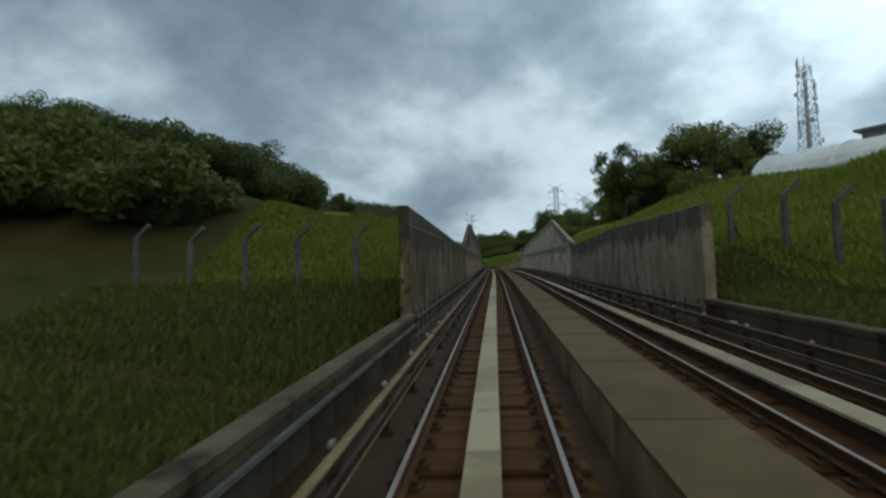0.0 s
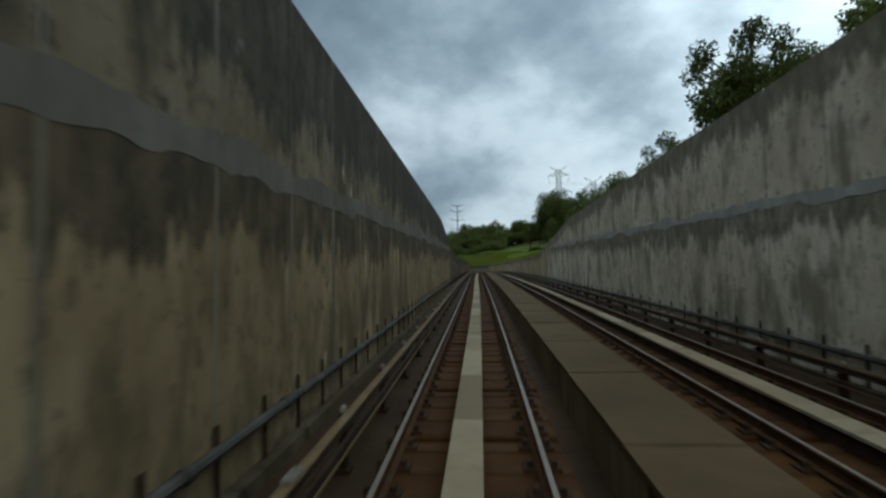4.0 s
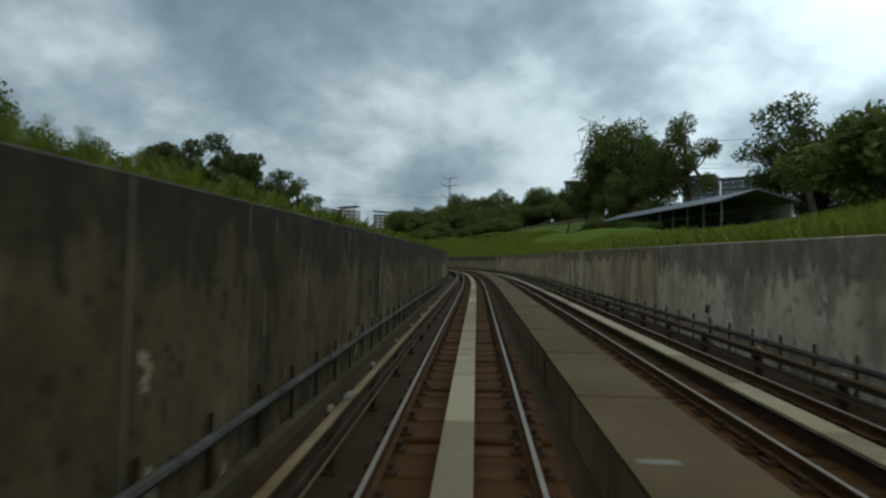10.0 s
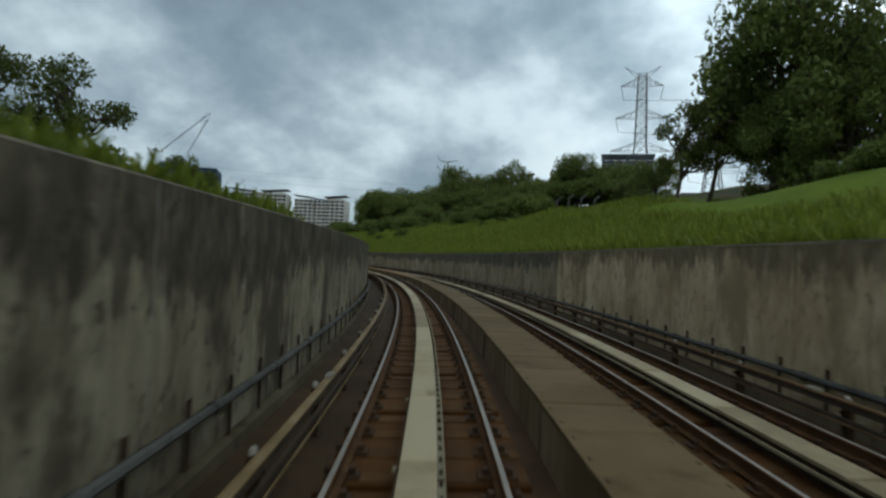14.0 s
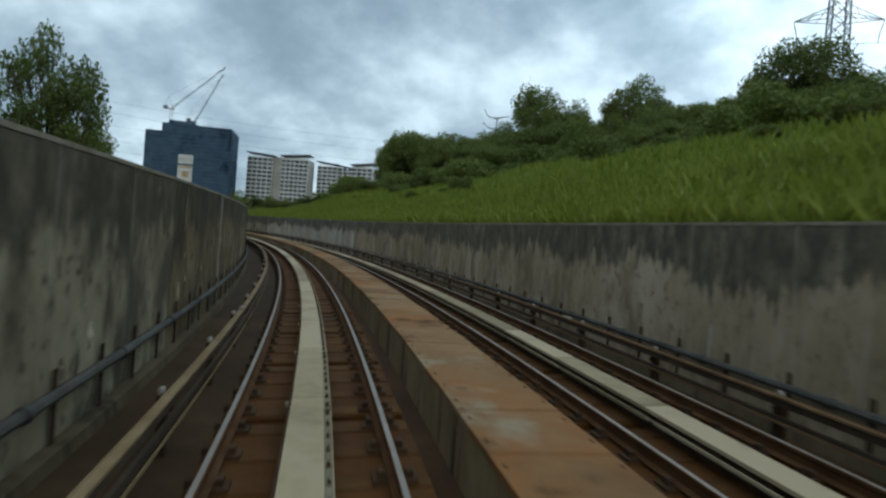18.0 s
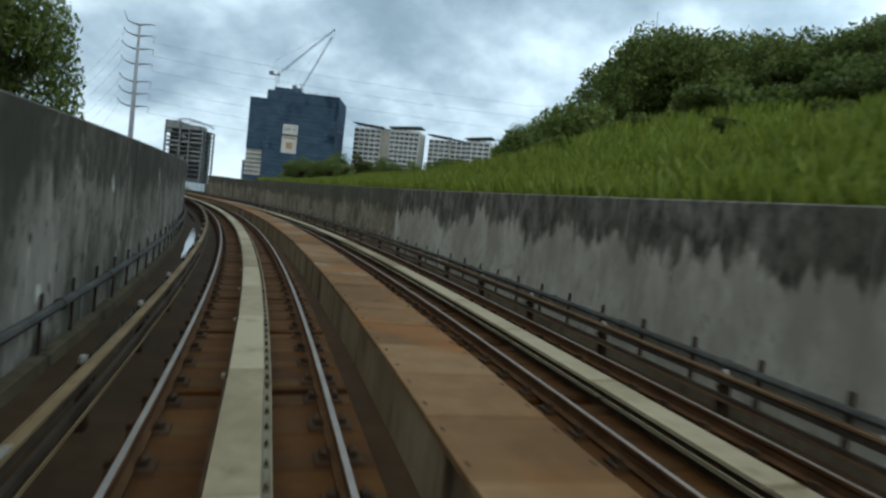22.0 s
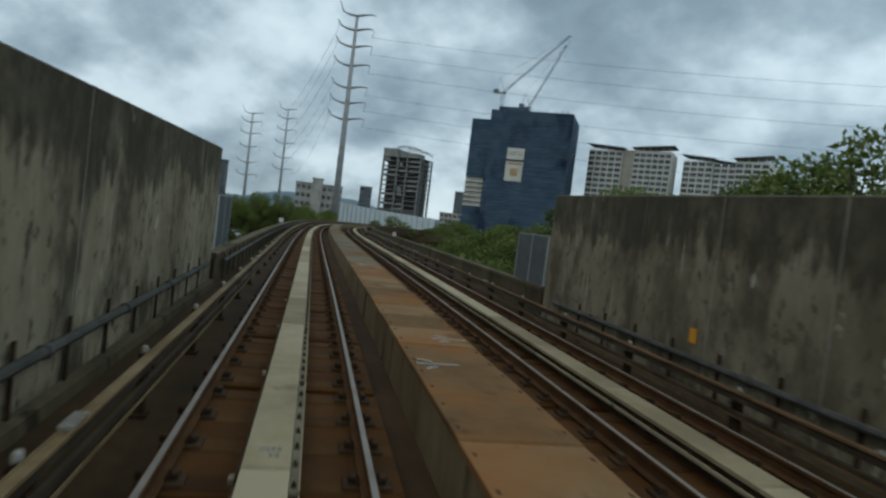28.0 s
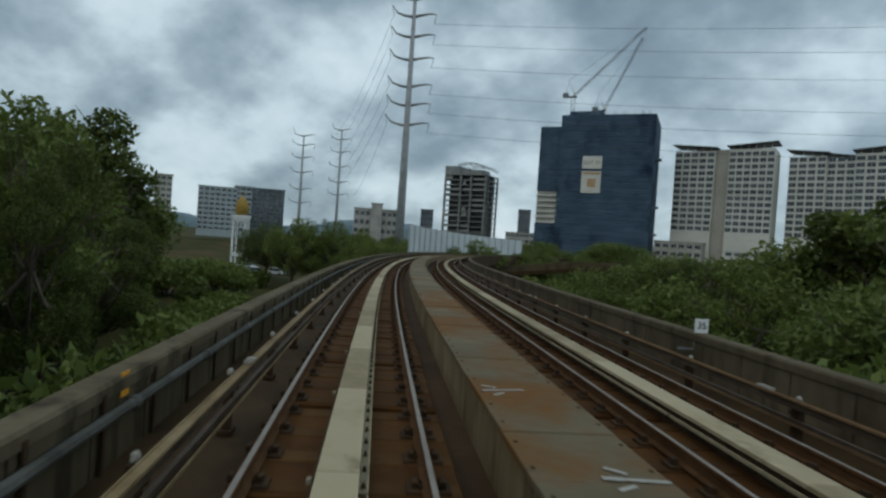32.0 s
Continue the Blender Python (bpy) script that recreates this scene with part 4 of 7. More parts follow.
def conductor(name, off, sgn, label, s0, s1):
    """Two stacked power rails on brackets beside a track, under a long cover."""
    root = empty(name)
    tagged(root, label, "conductor rail")
    c = sgn * 1.29 if sgn > 0 else -1.27
    for v, w in ((-0.04, 0.024), (0.16, 0.028)):
        sweep("power_rail", [(c - w, v), (c - w, v + 0.075), (c + w, v + 0.075), (c + w, v)], s0, s1, M_COND, 1.5, off, True, root)
    sweep("cover_board", [(c - 0.05, 0.25), (c - 0.048, 0.278), (c - 0.034, 0.282), (c - 0.028, 0.268), (c + 0.028, 0.266), (c + 0.034, 0.280), (c + 0.048, 0.276), (c + 0.05, 0.25)],
          s0, s1, M_COVER if sgn < 0 else M_COVER_BROWN, 1.5, off, True, root)
    sweep("edge_strip", [(c - sgn * 0.07 - 0.006, -0.03), (c - sgn * 0.07 - 0.006, 0.0), (c - sgn * 0.07 + 0.006, 0.0), (c - sgn * 0.07 + 0.006, -0.03)], s0, s1, M_COVER if sgn < 0 else M_COVER_BROWN, 1.5, off, True, root)
    g = Geo()
    g.box(-0.04, -0.07, -0.42, 0.04, 0.07, 0.24)
    g.box(-0.08, -0.11, -0.42, 0.08, 0.11, -0.37)
    g.box(-0.10 if sgn > 0 else 0.0, -0.025, 0.08, 0.0 if sgn > 0 else 0.10, 0.025, 0.13)
    br = g.mesh("bracket", M_CLIP)
    cap = Geo().tube([(0, 0, 0.23), (0, 0, 0.25), (0, 0, 0.29), (0, 0, 0.31)], [0.030, 0.036, 0.036, 0.022], 8).box(-0.012, -0.055, 0.25, 0.012, 0.055, 0.27).mesh("insulator_cap", M_INSUL, True)
    clamp = Geo().box(-0.035, -0.14, 0.275, 0.035, 0.14, 0.292)
    for k in range(4):
        clamp.box(-0.05, -0.12 + k * 0.08 - 0.014, 0.29, 0.05, -0.12 + k * 0.08 + 0.014, 0.312)
    clamp = clamp.mesh("joint_clamp", M_INSUL)
    for i, j in enumerate(q for q in JOINTS if s0 < q < s1):
        m = frame_at(j - 0.45, sgn * 1.37, 0, off, True)
        shared("insulator_cap", cap, shared("bracket", br, root, m), Matrix())
        if i % 5 == 2:
            shared("joint_clamp", clamp, root, frame_at(j + 0.1, c, 0, off, True))
    return root


conductor("conductor_left", 0.0, -1, "ochre-covered conductor rail on dark brackets beside the track", -60, 640)
conductor("conductor_right", D, 1, "stacked brown conductor rails on dark posts beside the wall", -60, 640)


def wall_pipe(name, u, sgn, v, s0, s1, label, every):
    root = empty(name)
    tagged(root, label, "pipe")
    prof = [(u + 0.055 * math.cos(a), v + 0.055 * math.sin(a)) for a in np.linspace(0, 2 * math.pi, 9)[:-1]]
    tube = sweep("tube", prof, s0, s1, M_PIPE, 1.5, 0, False, root)
    ring = Geo().tube([(0, -0.05, 0), (0, 0.05, 0)], 0.075, 8).mesh("coupling", M_PIPE, True)
    strap = Geo().box(-0.012, -0.03, -0.62, 0.012, 0.03, 0.20).mesh("strap", M_CLIP)
    n = 0
    for i in range(int((s1 - s0) / 1.25)):
        s = s0 + 0.4 + i * 1.25
        if i % 2 == 0:
            shared("coupling", ring, tube, frame_at(s + 0.5, u, v))
        if every and s > 0:
            shared("strap", strap, root, frame_at(s, u + sgn * 0.065, v))
    return root


wall_pipe("wall_pipe_left", -2.2, -1, 0.22, 18, 468, "grey pipe with couplings along the foot of the wall", True)
wall_pipe("wall_pipe_right", 6.3, 1, 0.22, 19, 467, "grey pipe on straps along the stained wall", True)
wall_pipe("parapet_pipe_bridge", -2.1, -1, 0.12, -25, 17, "grey pipe clipped to the bridge parapet", False)
wall_pipe("parapet_pipe_viaduct", -2.1, -1, 0.12, 470, 570, "grey pipe clipped to the viaduct parapet", True)

# ---------------------------------------------------------------- trees


def leaf_cloud(rng, blobs, n, size):
    """Many small leaves round a set of clumps (x, y, z, r)."""
    b = np.array(blobs)
    w = b[:, 3] ** 2
    idx = rng.choice(len(b), n, p=w / w.sum())
    d = rng.normal(size=(n, 3))
    d /= np.linalg.norm(d, axis=1)[:, None]
    r = b[idx, 3] * (0.35 + 0.75 * rng.random(n) ** 0.7)
    c = b[idx, :3] + d * r[:, None] * np.array([1, 1, 0.8])
    a = rng.normal(size=(n, 3)) + d * 0.6
    a /= np.linalg.norm(a, axis=1)[:, None]
    e = np.cross(a, rng.normal(size=(n, 3)))
    e /= np.linalg.norm(e, axis=1)[:, None] + 1e-9
    f = np.cross(a, e)
    sz = size * (0.6 + 0.8 * rng.random(n))[:, None]
    v = np.stack([c - e * sz, c + f * sz * 0.45 + a * sz * 0.12, c + e * sz, c - f * sz * 0.45 + a * sz * 0.12], 1).reshape(-1, 3)
    faces = np.arange(4 * n).reshape(-1, 4)
    return v, faces


def fast_mesh(name, v, quads, mat):
    me = bpy.data.meshes.new(name)
    n = len(quads)
    me.vertices.add(len(v))
    me.vertices.foreach_set("co", np.asarray(v, np.float32).ravel())
    me.loops.add(4 * n)
    me.loops.foreach_set("vertex_index", np.asarray(quads, np.int32).ravel())
    me.polygons.add(n)
    me.polygons.foreach_set("loop_start", np.arange(0, 4 * n, 4, dtype=np.int32))
    me.materials.append(mat)
    me.update(calc_edges=True)
    return me


def make_tree(name, h, spread, seed, leaves, leaf, clumps, mat, bare=0.35, flat=0.7, label=""):
    """Tapered trunk, limbs to every clump, crown of many small leaves; the base at the origin."""
    rng = np.random.default_rng(seed)
    root = empty(name)
    g = Geo()
    lean = rng.normal(size=2) * 0.04 * h
    fork = Vector((lean[0] * 0.5, lean[1] * 0.5, h * bare))
    r0 = 0.028 * h
    g.tube([(0, 0, -0.6), (0.034, 0.017, 0.51), fork * 0.5, fork, Vector((lean[0], lean[1], h * 0.8))], [r0 * 1.5, r0 * 1.1, r0 * 0.85, r0 * 0.7, r0 * 0.2], 7)
    blobs = []
    for i in range(clumps):
        a = rng.random() * 6.283
        q = rng.random() ** 0.5
        zz = h * (bare + 0.12 + (0.86 - bare) * rng.random() * (1 - (0.25 + 0.3 * flat) * q))
        p = Vector((lean[0] + math.cos(a) * q * spread, lean[1] + math.sin(a) * q * spread, zz))
        rr = spread * (0.16 + 0.17 * rng.random())
        blobs.append((p.x, p.y, p.z, rr))
        st = fork.lerp(Vector((lean[0], lean[1], h * 0.8)), rng.random() * 0.8)
        mid = st.lerp(p, 0.55) + Vector((0, 0, -0.03 * h))
        g.tube([st, mid, p], [r0 * 0.42, r0 * 0.26, r0 * 0.08], 5, 0, False)
        for _ in range(2):
            e = p + Vector(rng.normal(size=3)) * rr * 0.6
            g.tube([mid.lerp(p, 0.5), e], [r0 * 0.14, r0 * 0.04], 4, 0, False)
    g.part("trunk", M_BARK, root)
    v, f = leaf_cloud(rng, blobs, leaves, leaf)
    crown = new("crown", fast_mesh("crown", v, f, mat))
    crown.parent = root
    if label:
        tagged(root, label, "tree")
    return root


def make_bush(name, r, h, seed, leaves, leaf, mat, label):
    rng = np.random.default_rng(seed)
    root = empty(name)
    g = Geo()
    blobs = []
    for i in range(9):
        a, q = rng.random() * 6.283, rng.random() ** 0.5
        p = (math.cos(a) * q * r * 0.75, math.sin(a) * q * r * 0.75, h * (0.25 + 0.5 * rng.random() * (1 - 0.4 * q)))
        blobs.append((*p, r * (0.30 + 0.15 * rng.random())))
        g.tube([(p[0] * 0.1, p[1] * 0.1, -0.4), (p[0] * 0.6, p[1] * 0.6, p[2] * 0.5), p], [0.05, 0.035, 0.015], 4, 0, False)
    g.part("branchwork", M_BARK, root)
    v, f = leaf_cloud(rng, blobs, leaves, leaf)
    c = new("foliage", fast_mesh("foliage", v, f, mat))
    c.parent = root
    tagged(root, label, "bush")
    return root


def ground_at(x, y):
    i = int(np.argmin((LX - x) ** 2 + (LY - y) ** 2))
    u = (x - LX[i]) * math.cos(th[i]) + (y - LY[i]) * math.sin(th[i])
    side = math.hypot(x - LX[i], y - LY[i])
    u = math.copysign(max(abs(u), side), u)
    return float(ground_height(np.array([SG[i]]), np.array([u]), np.array([LZ[i]]))[0])


KINDS = {
    "broad": make_tree("tree", 13, 7.0, 1, 17000, 0.20, 58, M_LEAF, 0.16, 0.8, "broad dark green tree with a dense spreading crown"),
    "round": make_tree("tree", 11, 5.0, 2, 14000, 0.17, 46, M_LEAF, 0.10, 0.5, "rounded dark green tree on the slope"),
    "airy": make_tree("tree", 14, 4.8, 3, 6400, 0.20, 30, M_LEAF_LIGHT, 0.26, 0.3, "tall airy tree with thin see-through foliage"),
    "slim": make_tree("tree", 10, 3.1, 4, 8500, 0.16, 28, M_LEAF_LIGHT, 0.12, 0.3, "slim light green tree with feathery foliage"),
    "umbrella": make_tree("tree", 15, 8.6, 5, 15000, 0.22, 50, M_LEAF_DEEP, 0.40, 1.2, "umbrella-shaped rain tree with a wide crown"),
}
KINDS["hill"] = make_tree("tree", 13, 7.0, 31, 17000, 0.19, 58, M_LEAF_DEEP, 0.18, 0.8, "dark green broad tree of the hill wood")
KINDS["near"] = make_tree("tree", 11, 3.3, 21, 30000, 0.075, 40, M_LEAF_LIGHT, 0.12, 0.3, "leafy green tree close beside the viaduct")
HEIGHT = {"hill": 13.0, "near": 11.0, "broad": 13.0, "round": 11.0, "airy": 14.0, "slim": 10.0, "umbrella": 15.0}
BUSH = [make_bush("bush", 2.2, 2.6, 11, 3200, 0.15, M_LEAF_LIGHT, "leafy green bush on the bank"),
        make_bush("bush", 3.0, 3.6, 12, 4200, 0.18, M_LEAF, "dense dark green shrub"),
        make_bush("bush", 2.8, 3.2, 13, 11000, 0.085, M_LEAF_DEEP, "deep green undergrowth below the hill wood")]
first = dict.fromkeys(KINDS, True)
bfirst = [True, True, True]
rnd = random.Random(5)
for k_, ob_ in KINDS.items():
    HEIGHT[k_] = max(v_.co.z for c_ in ob_.children if c_.name.startswith("crown") for v_ in c_.data.vertices) * 0.94


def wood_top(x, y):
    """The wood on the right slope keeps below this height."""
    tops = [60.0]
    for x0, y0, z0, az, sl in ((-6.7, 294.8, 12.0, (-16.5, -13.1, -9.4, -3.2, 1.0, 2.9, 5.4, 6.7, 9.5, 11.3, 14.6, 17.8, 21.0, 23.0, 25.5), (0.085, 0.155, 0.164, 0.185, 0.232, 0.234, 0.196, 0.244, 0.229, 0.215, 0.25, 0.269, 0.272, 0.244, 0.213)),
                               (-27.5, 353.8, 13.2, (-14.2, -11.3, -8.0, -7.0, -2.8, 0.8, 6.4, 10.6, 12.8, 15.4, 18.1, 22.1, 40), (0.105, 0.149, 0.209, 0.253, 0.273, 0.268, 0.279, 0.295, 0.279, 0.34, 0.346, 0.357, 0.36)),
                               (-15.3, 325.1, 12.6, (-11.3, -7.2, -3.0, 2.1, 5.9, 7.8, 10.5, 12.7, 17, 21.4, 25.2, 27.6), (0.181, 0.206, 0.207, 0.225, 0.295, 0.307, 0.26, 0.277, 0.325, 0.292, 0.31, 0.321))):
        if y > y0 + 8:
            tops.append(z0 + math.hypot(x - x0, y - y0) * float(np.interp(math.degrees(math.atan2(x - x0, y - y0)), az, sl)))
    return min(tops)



def plant(kind, x, y, top=None, height=None, wide=1.0, base=None, group="trees by the line"):
    """A tree on the ground; top: height of its crown's top above the datum."""
    z = ground_at(x, y) if base is None else base
    hh = height if height else max(4.0, top - z)
    k = hh / HEIGHT[kind]
    m = Matrix.Translation((x, y, z - 0.15)) @ Matrix.Rotation(rnd.random() * 6.28, 4, "Z")
    ob = KINDS[kind]
    if not first[kind]:
        ob = copy_thing(ob, m)
    first[kind] = False
    ob.matrix_basis = m @ Matrix.Diagonal((k * wide, k * wide, k, 1))
    ob["group"] = group
    return ob


def shrub(i, x, y, size=1.0, base=None):
    z = ground_at(x, y) if base is None else base
    m = Matrix.Translation((x, y, z - 0.1)) @ Matrix.Rotation(rnd.random() * 6.28, 4, "Z")
    ob = BUSH[i]
    if not bfirst[i]:
        ob = copy_thing(ob, m)
    bfirst[i] = False
    ob.matrix_basis = m @ Matrix.Diagonal((size, size, size * rnd.uniform(0.85, 1.2), 1))
    ob["group"] = "bushes"
    return ob


def beside(s, u):
    p = on(s, u, 0.0)
    return float(p[0]), float(p[1])


# trees right of the line
for kind, x, y, top, wide in (
        ("broad", 50.6, 141, 38.0, 1.15), ("round", 44, 146, 35.5, 1.2), ("airy", 33.2, 150, 35.2, 0.9), ("round", 36, 150, 33, 1.1), ("slim", 57, 134, 34, 1.0), ("round", 62, 150, 34, 1),
        ("broad", 46, 203, 34.5, 0.85), ("airy", 42, 205, 36.5, 0.8), ("round", 37, 228, 23, 0.8), ("round", 24, 198, 24, 1.0), ("round", 30, 188, 27, 1.1), ("broad", 46, 190, 32.5, 0.95),
        ("broad", 48, 178, 33, 1.0), ("round", 40, 168, 30, 1.1), ("airy", 42.6, 259, 32, 1.1), ("broad", 52, 262, 30, 1.0), ("round", 46, 266, 27, 1.1), ("round", 50, 250, 27, 1.0), ("round", 46, 240, 26, 1.1),
        ("broad", 29.6, 306, 39.5, 0.70), ("round", 27.5, 304, 29.5, 0.75), ("broad", 33, 310, 37.5, 0.70), ("round", 31, 301, 30, 1.0), ("airy", 18.9, 309, 28.8, 0.75), ("airy", 39.4, 292.5, 38.0, 0.75), ("airy", 22.5, 309.5, 30.5, 0.7),
        ("round", -3, 386, 31.5, 0.8), ("round", 3.5, 400, 33, 0.95), ("round", 3, 380, 28.5, 1.1), ("broad", 13, 404, 33, 1.1), ("broad", 21, 386, 35, 1.25), ("round", 28, 372, 32, 1.1), ("broad", 32, 360, 33, 1.0),
        ("airy", -4.5, 405, 38, 0.9), ("airy", 7, 401, 38.4, 0.8), ("round", -20, 425, 31, 1.2), ("broad", -28, 436, 34, 0.95), ("airy", -31.9, 432, 35.0, 0.8), ("broad", -22, 437, 34, 1.0),
        ("umbrella", -57, 447, 21.3, 1.0), ("round", -61.8, 447, 20.8, 1.1), ("round", -65.5, 446.5, 21.2, 1.1), ("slim", -69.3, 446, 21, 1.3), ("round", -73, 445, 19.8, 1.2), ("round", -76.6, 443.9, 18.8, 1.2), ("round", -85.4, 472, 23.2, 0.9), ("round", -89, 479, 21.5, 0.9), ("round", -80, 466, 21.0, 1.0), ("umbrella", -16, 424, 33, 0.8), ("broad", -8, 418, 33, 1.0), ("broad", 2, 412, 33, 1.0),
        ("round", -60, 485, 20, 1.3), ("round", -66, 478, 19, 1.2), ("broad", -72, 495, 21, 1.2), ("round", -52, 470, 21, 1.2), ("slim", -78, 470, 17.5, 1.4)):
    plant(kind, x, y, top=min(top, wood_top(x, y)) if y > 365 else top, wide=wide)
for kind, x, y, top, wide in (("broad", -6, 409, 38.9, 0.6), ("round", 8, 406, 40.5, 0.75), ("broad", 21, 381.5, 37.5, 0.8), ("airy", 12, 412, 38.5, 0.8), ("round", -12, 424, 36, 0.8)):
    plant(kind, x, y, top=top, wide=wide, group="trees on the slope")
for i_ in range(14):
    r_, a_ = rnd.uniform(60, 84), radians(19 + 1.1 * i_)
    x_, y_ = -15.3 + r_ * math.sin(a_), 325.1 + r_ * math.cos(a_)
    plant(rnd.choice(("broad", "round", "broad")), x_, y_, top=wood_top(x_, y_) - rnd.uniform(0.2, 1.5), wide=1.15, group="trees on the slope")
for kind, x, y, top, wide in (("round", -52.6, 446.4, 21.8, 1.0), ("round", -48.5, 446.4, 23.0, 1.1), ("broad", -46.6, 441.2, 23.3, 0.9), ("round", -44.9, 439.1, 24.4, 1.1), ("broad", -43.7, 435.8, 25.2, 0.9), ("round", -42.2, 432.5, 23.8, 1.1)):
    plant(kind, x, y, top=top, wide=wide, group="trees on the slope")
for x_, y_, t_ in ((-33, 449, 32.0), (-25, 447, 37.6), (-17.3, 448, 38.8), (-14, 438, 37.0), (-22, 436, 35.8), (-30, 434, 35.2)):
    plant("round", x_, y_, top=t_, wide=1.1, group="trees on the slope")
for x_, y_ in ((37, 212), (40, 213), (43, 213), (46, 210), (34, 209), (48, 214)):
    shrub(1, x_, y_, 1.5)
# trees left of the line
for kind, x, y, top, wide in (
        ("broad", -44, 190, 25.5, 0.9), ("umbrella", -54, 200, 28, 0.9), ("round", -36, 207, 20, 1.0), ("round", -38, 222, 23.3, 1.0), ("broad", -46, 232, 25.2, 1.0), ("slim", -28, 236, 20.5, 1.0),
        ("round", -36, 250, 23.3, 1.0), ("slim", -30, 262, 25, 1.1), ("slim", -38, 268, 28, 1.1), ("slim", -45, 272, 29, 1.1), ("round", -52, 262, 26.5, 1.0), ("slim", -34, 278, 23, 1.1),
        ("airy", -33, 285, 26.3, 0.75), ("airy", -32.2, 295, 26.2, 0.98), ("slim", -38, 300, 21, 1.1), ("round", -40, 292, 20, 1.0), ("slim", -47, 341, 26.5, 1.0), ("round", -58.9, 369.2, 31.9, 0.5), ("round", -74, 366, 30, 0.9), ("broad", -66, 356, 28, 0.9),
        ("broad", -81.2, 403.3, 27.8, 0.62), ("round", -92, 400, 25, 0.9),
        ("near", -124, 444, 17.5, 0.9), ("near", -137.5, 458, 19.6, 0.8), ("near", -133, 449, 17.0, 0.9), ("near", -139, 463, 17.2, 0.6), ("near", -147, 461, 17.5, 1.0), ("near", -122, 435, 19.5, 1.0),
        ("near", -114, 426, 19.5, 1.0), ("near", -152, 470, 15.5, 1.1), ("round", -171, 466, 27.5, 0.9), ("slim", -169, 474, 24, 1.0), ("round", -179, 477, 24, 1.0), ("round", -163, 466, 21, 1.2), ("near", -145, 464, 19.0, 0.8), ("round", -152, 452, 18.5, 0.9),
        ("round", -109, 503, 22.0, 1.0), ("broad", -102, 496, 21, 0.9), ("round", -96, 500, 22, 1.1), ("slim", -113, 508, 21.2, 1.2), ("round", -92, 489, 20.5, 1.1), ("round", -116, 512, 19, 1.2), ("broad", -86, 505, 23, 1.0), ("near", -134, 438, 19, 1.0), ("near", -108, 430, 16, 0.9), ("round", -142, 446, 18, 1.0)):
    plant(kind, x, y, top=top, wide=wide)


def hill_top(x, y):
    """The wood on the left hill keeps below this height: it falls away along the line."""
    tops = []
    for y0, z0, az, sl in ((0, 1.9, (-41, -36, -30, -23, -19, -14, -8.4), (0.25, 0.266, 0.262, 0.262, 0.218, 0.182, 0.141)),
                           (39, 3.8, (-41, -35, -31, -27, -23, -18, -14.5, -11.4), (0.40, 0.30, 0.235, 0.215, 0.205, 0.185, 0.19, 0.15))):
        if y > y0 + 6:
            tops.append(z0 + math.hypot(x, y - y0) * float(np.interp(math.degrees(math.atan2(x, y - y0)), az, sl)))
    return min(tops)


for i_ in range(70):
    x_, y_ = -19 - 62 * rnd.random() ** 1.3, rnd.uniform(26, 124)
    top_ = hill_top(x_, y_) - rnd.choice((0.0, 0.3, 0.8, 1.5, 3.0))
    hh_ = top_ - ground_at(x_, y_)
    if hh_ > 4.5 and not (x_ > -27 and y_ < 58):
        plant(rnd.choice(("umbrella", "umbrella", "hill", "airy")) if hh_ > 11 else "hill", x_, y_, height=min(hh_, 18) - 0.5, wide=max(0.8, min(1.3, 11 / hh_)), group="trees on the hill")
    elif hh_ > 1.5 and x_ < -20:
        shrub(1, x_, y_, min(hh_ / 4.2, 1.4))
kept = rnd.getstate()
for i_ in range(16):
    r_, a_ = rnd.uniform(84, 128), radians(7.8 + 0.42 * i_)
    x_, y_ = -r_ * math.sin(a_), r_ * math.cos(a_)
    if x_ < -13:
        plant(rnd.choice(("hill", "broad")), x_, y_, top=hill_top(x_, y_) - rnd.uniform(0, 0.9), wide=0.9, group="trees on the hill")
rnd.setstate(kept)
for i_ in range(60):
    r_, a_ = rnd.uniform(34, 85), radians(rnd.uniform(28, 48))
    shrub(1, -r_ * math.sin(a_), r_ * math.cos(a_), rnd.uniform(0.8, 1.5))
for i_ in range(44):
    s_, u_ = rnd.uniform(26, 56), -rnd.uniform(16, 30)
    x_, y_ = beside(s_, u_)
    shrub(2, x_, y_, rnd.uniform(0.45, 0.75) * (1.0 if s_ < 36 else 1.7))
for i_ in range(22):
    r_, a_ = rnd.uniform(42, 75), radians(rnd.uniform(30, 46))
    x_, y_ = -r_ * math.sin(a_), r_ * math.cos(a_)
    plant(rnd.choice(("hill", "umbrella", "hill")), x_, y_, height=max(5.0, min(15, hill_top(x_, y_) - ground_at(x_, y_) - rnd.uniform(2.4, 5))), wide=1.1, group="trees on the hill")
for i_ in range(30):
    x_, y_ = rnd.uniform(20, 62), rnd.uniform(120, 225)
    shrub(1, x_, y_, rnd.uniform(1.0, 1.7))
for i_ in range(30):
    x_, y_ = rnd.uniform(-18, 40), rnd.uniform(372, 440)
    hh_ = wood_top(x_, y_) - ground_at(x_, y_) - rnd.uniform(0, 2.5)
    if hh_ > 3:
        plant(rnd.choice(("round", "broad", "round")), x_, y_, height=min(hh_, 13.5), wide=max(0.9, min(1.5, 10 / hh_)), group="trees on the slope")
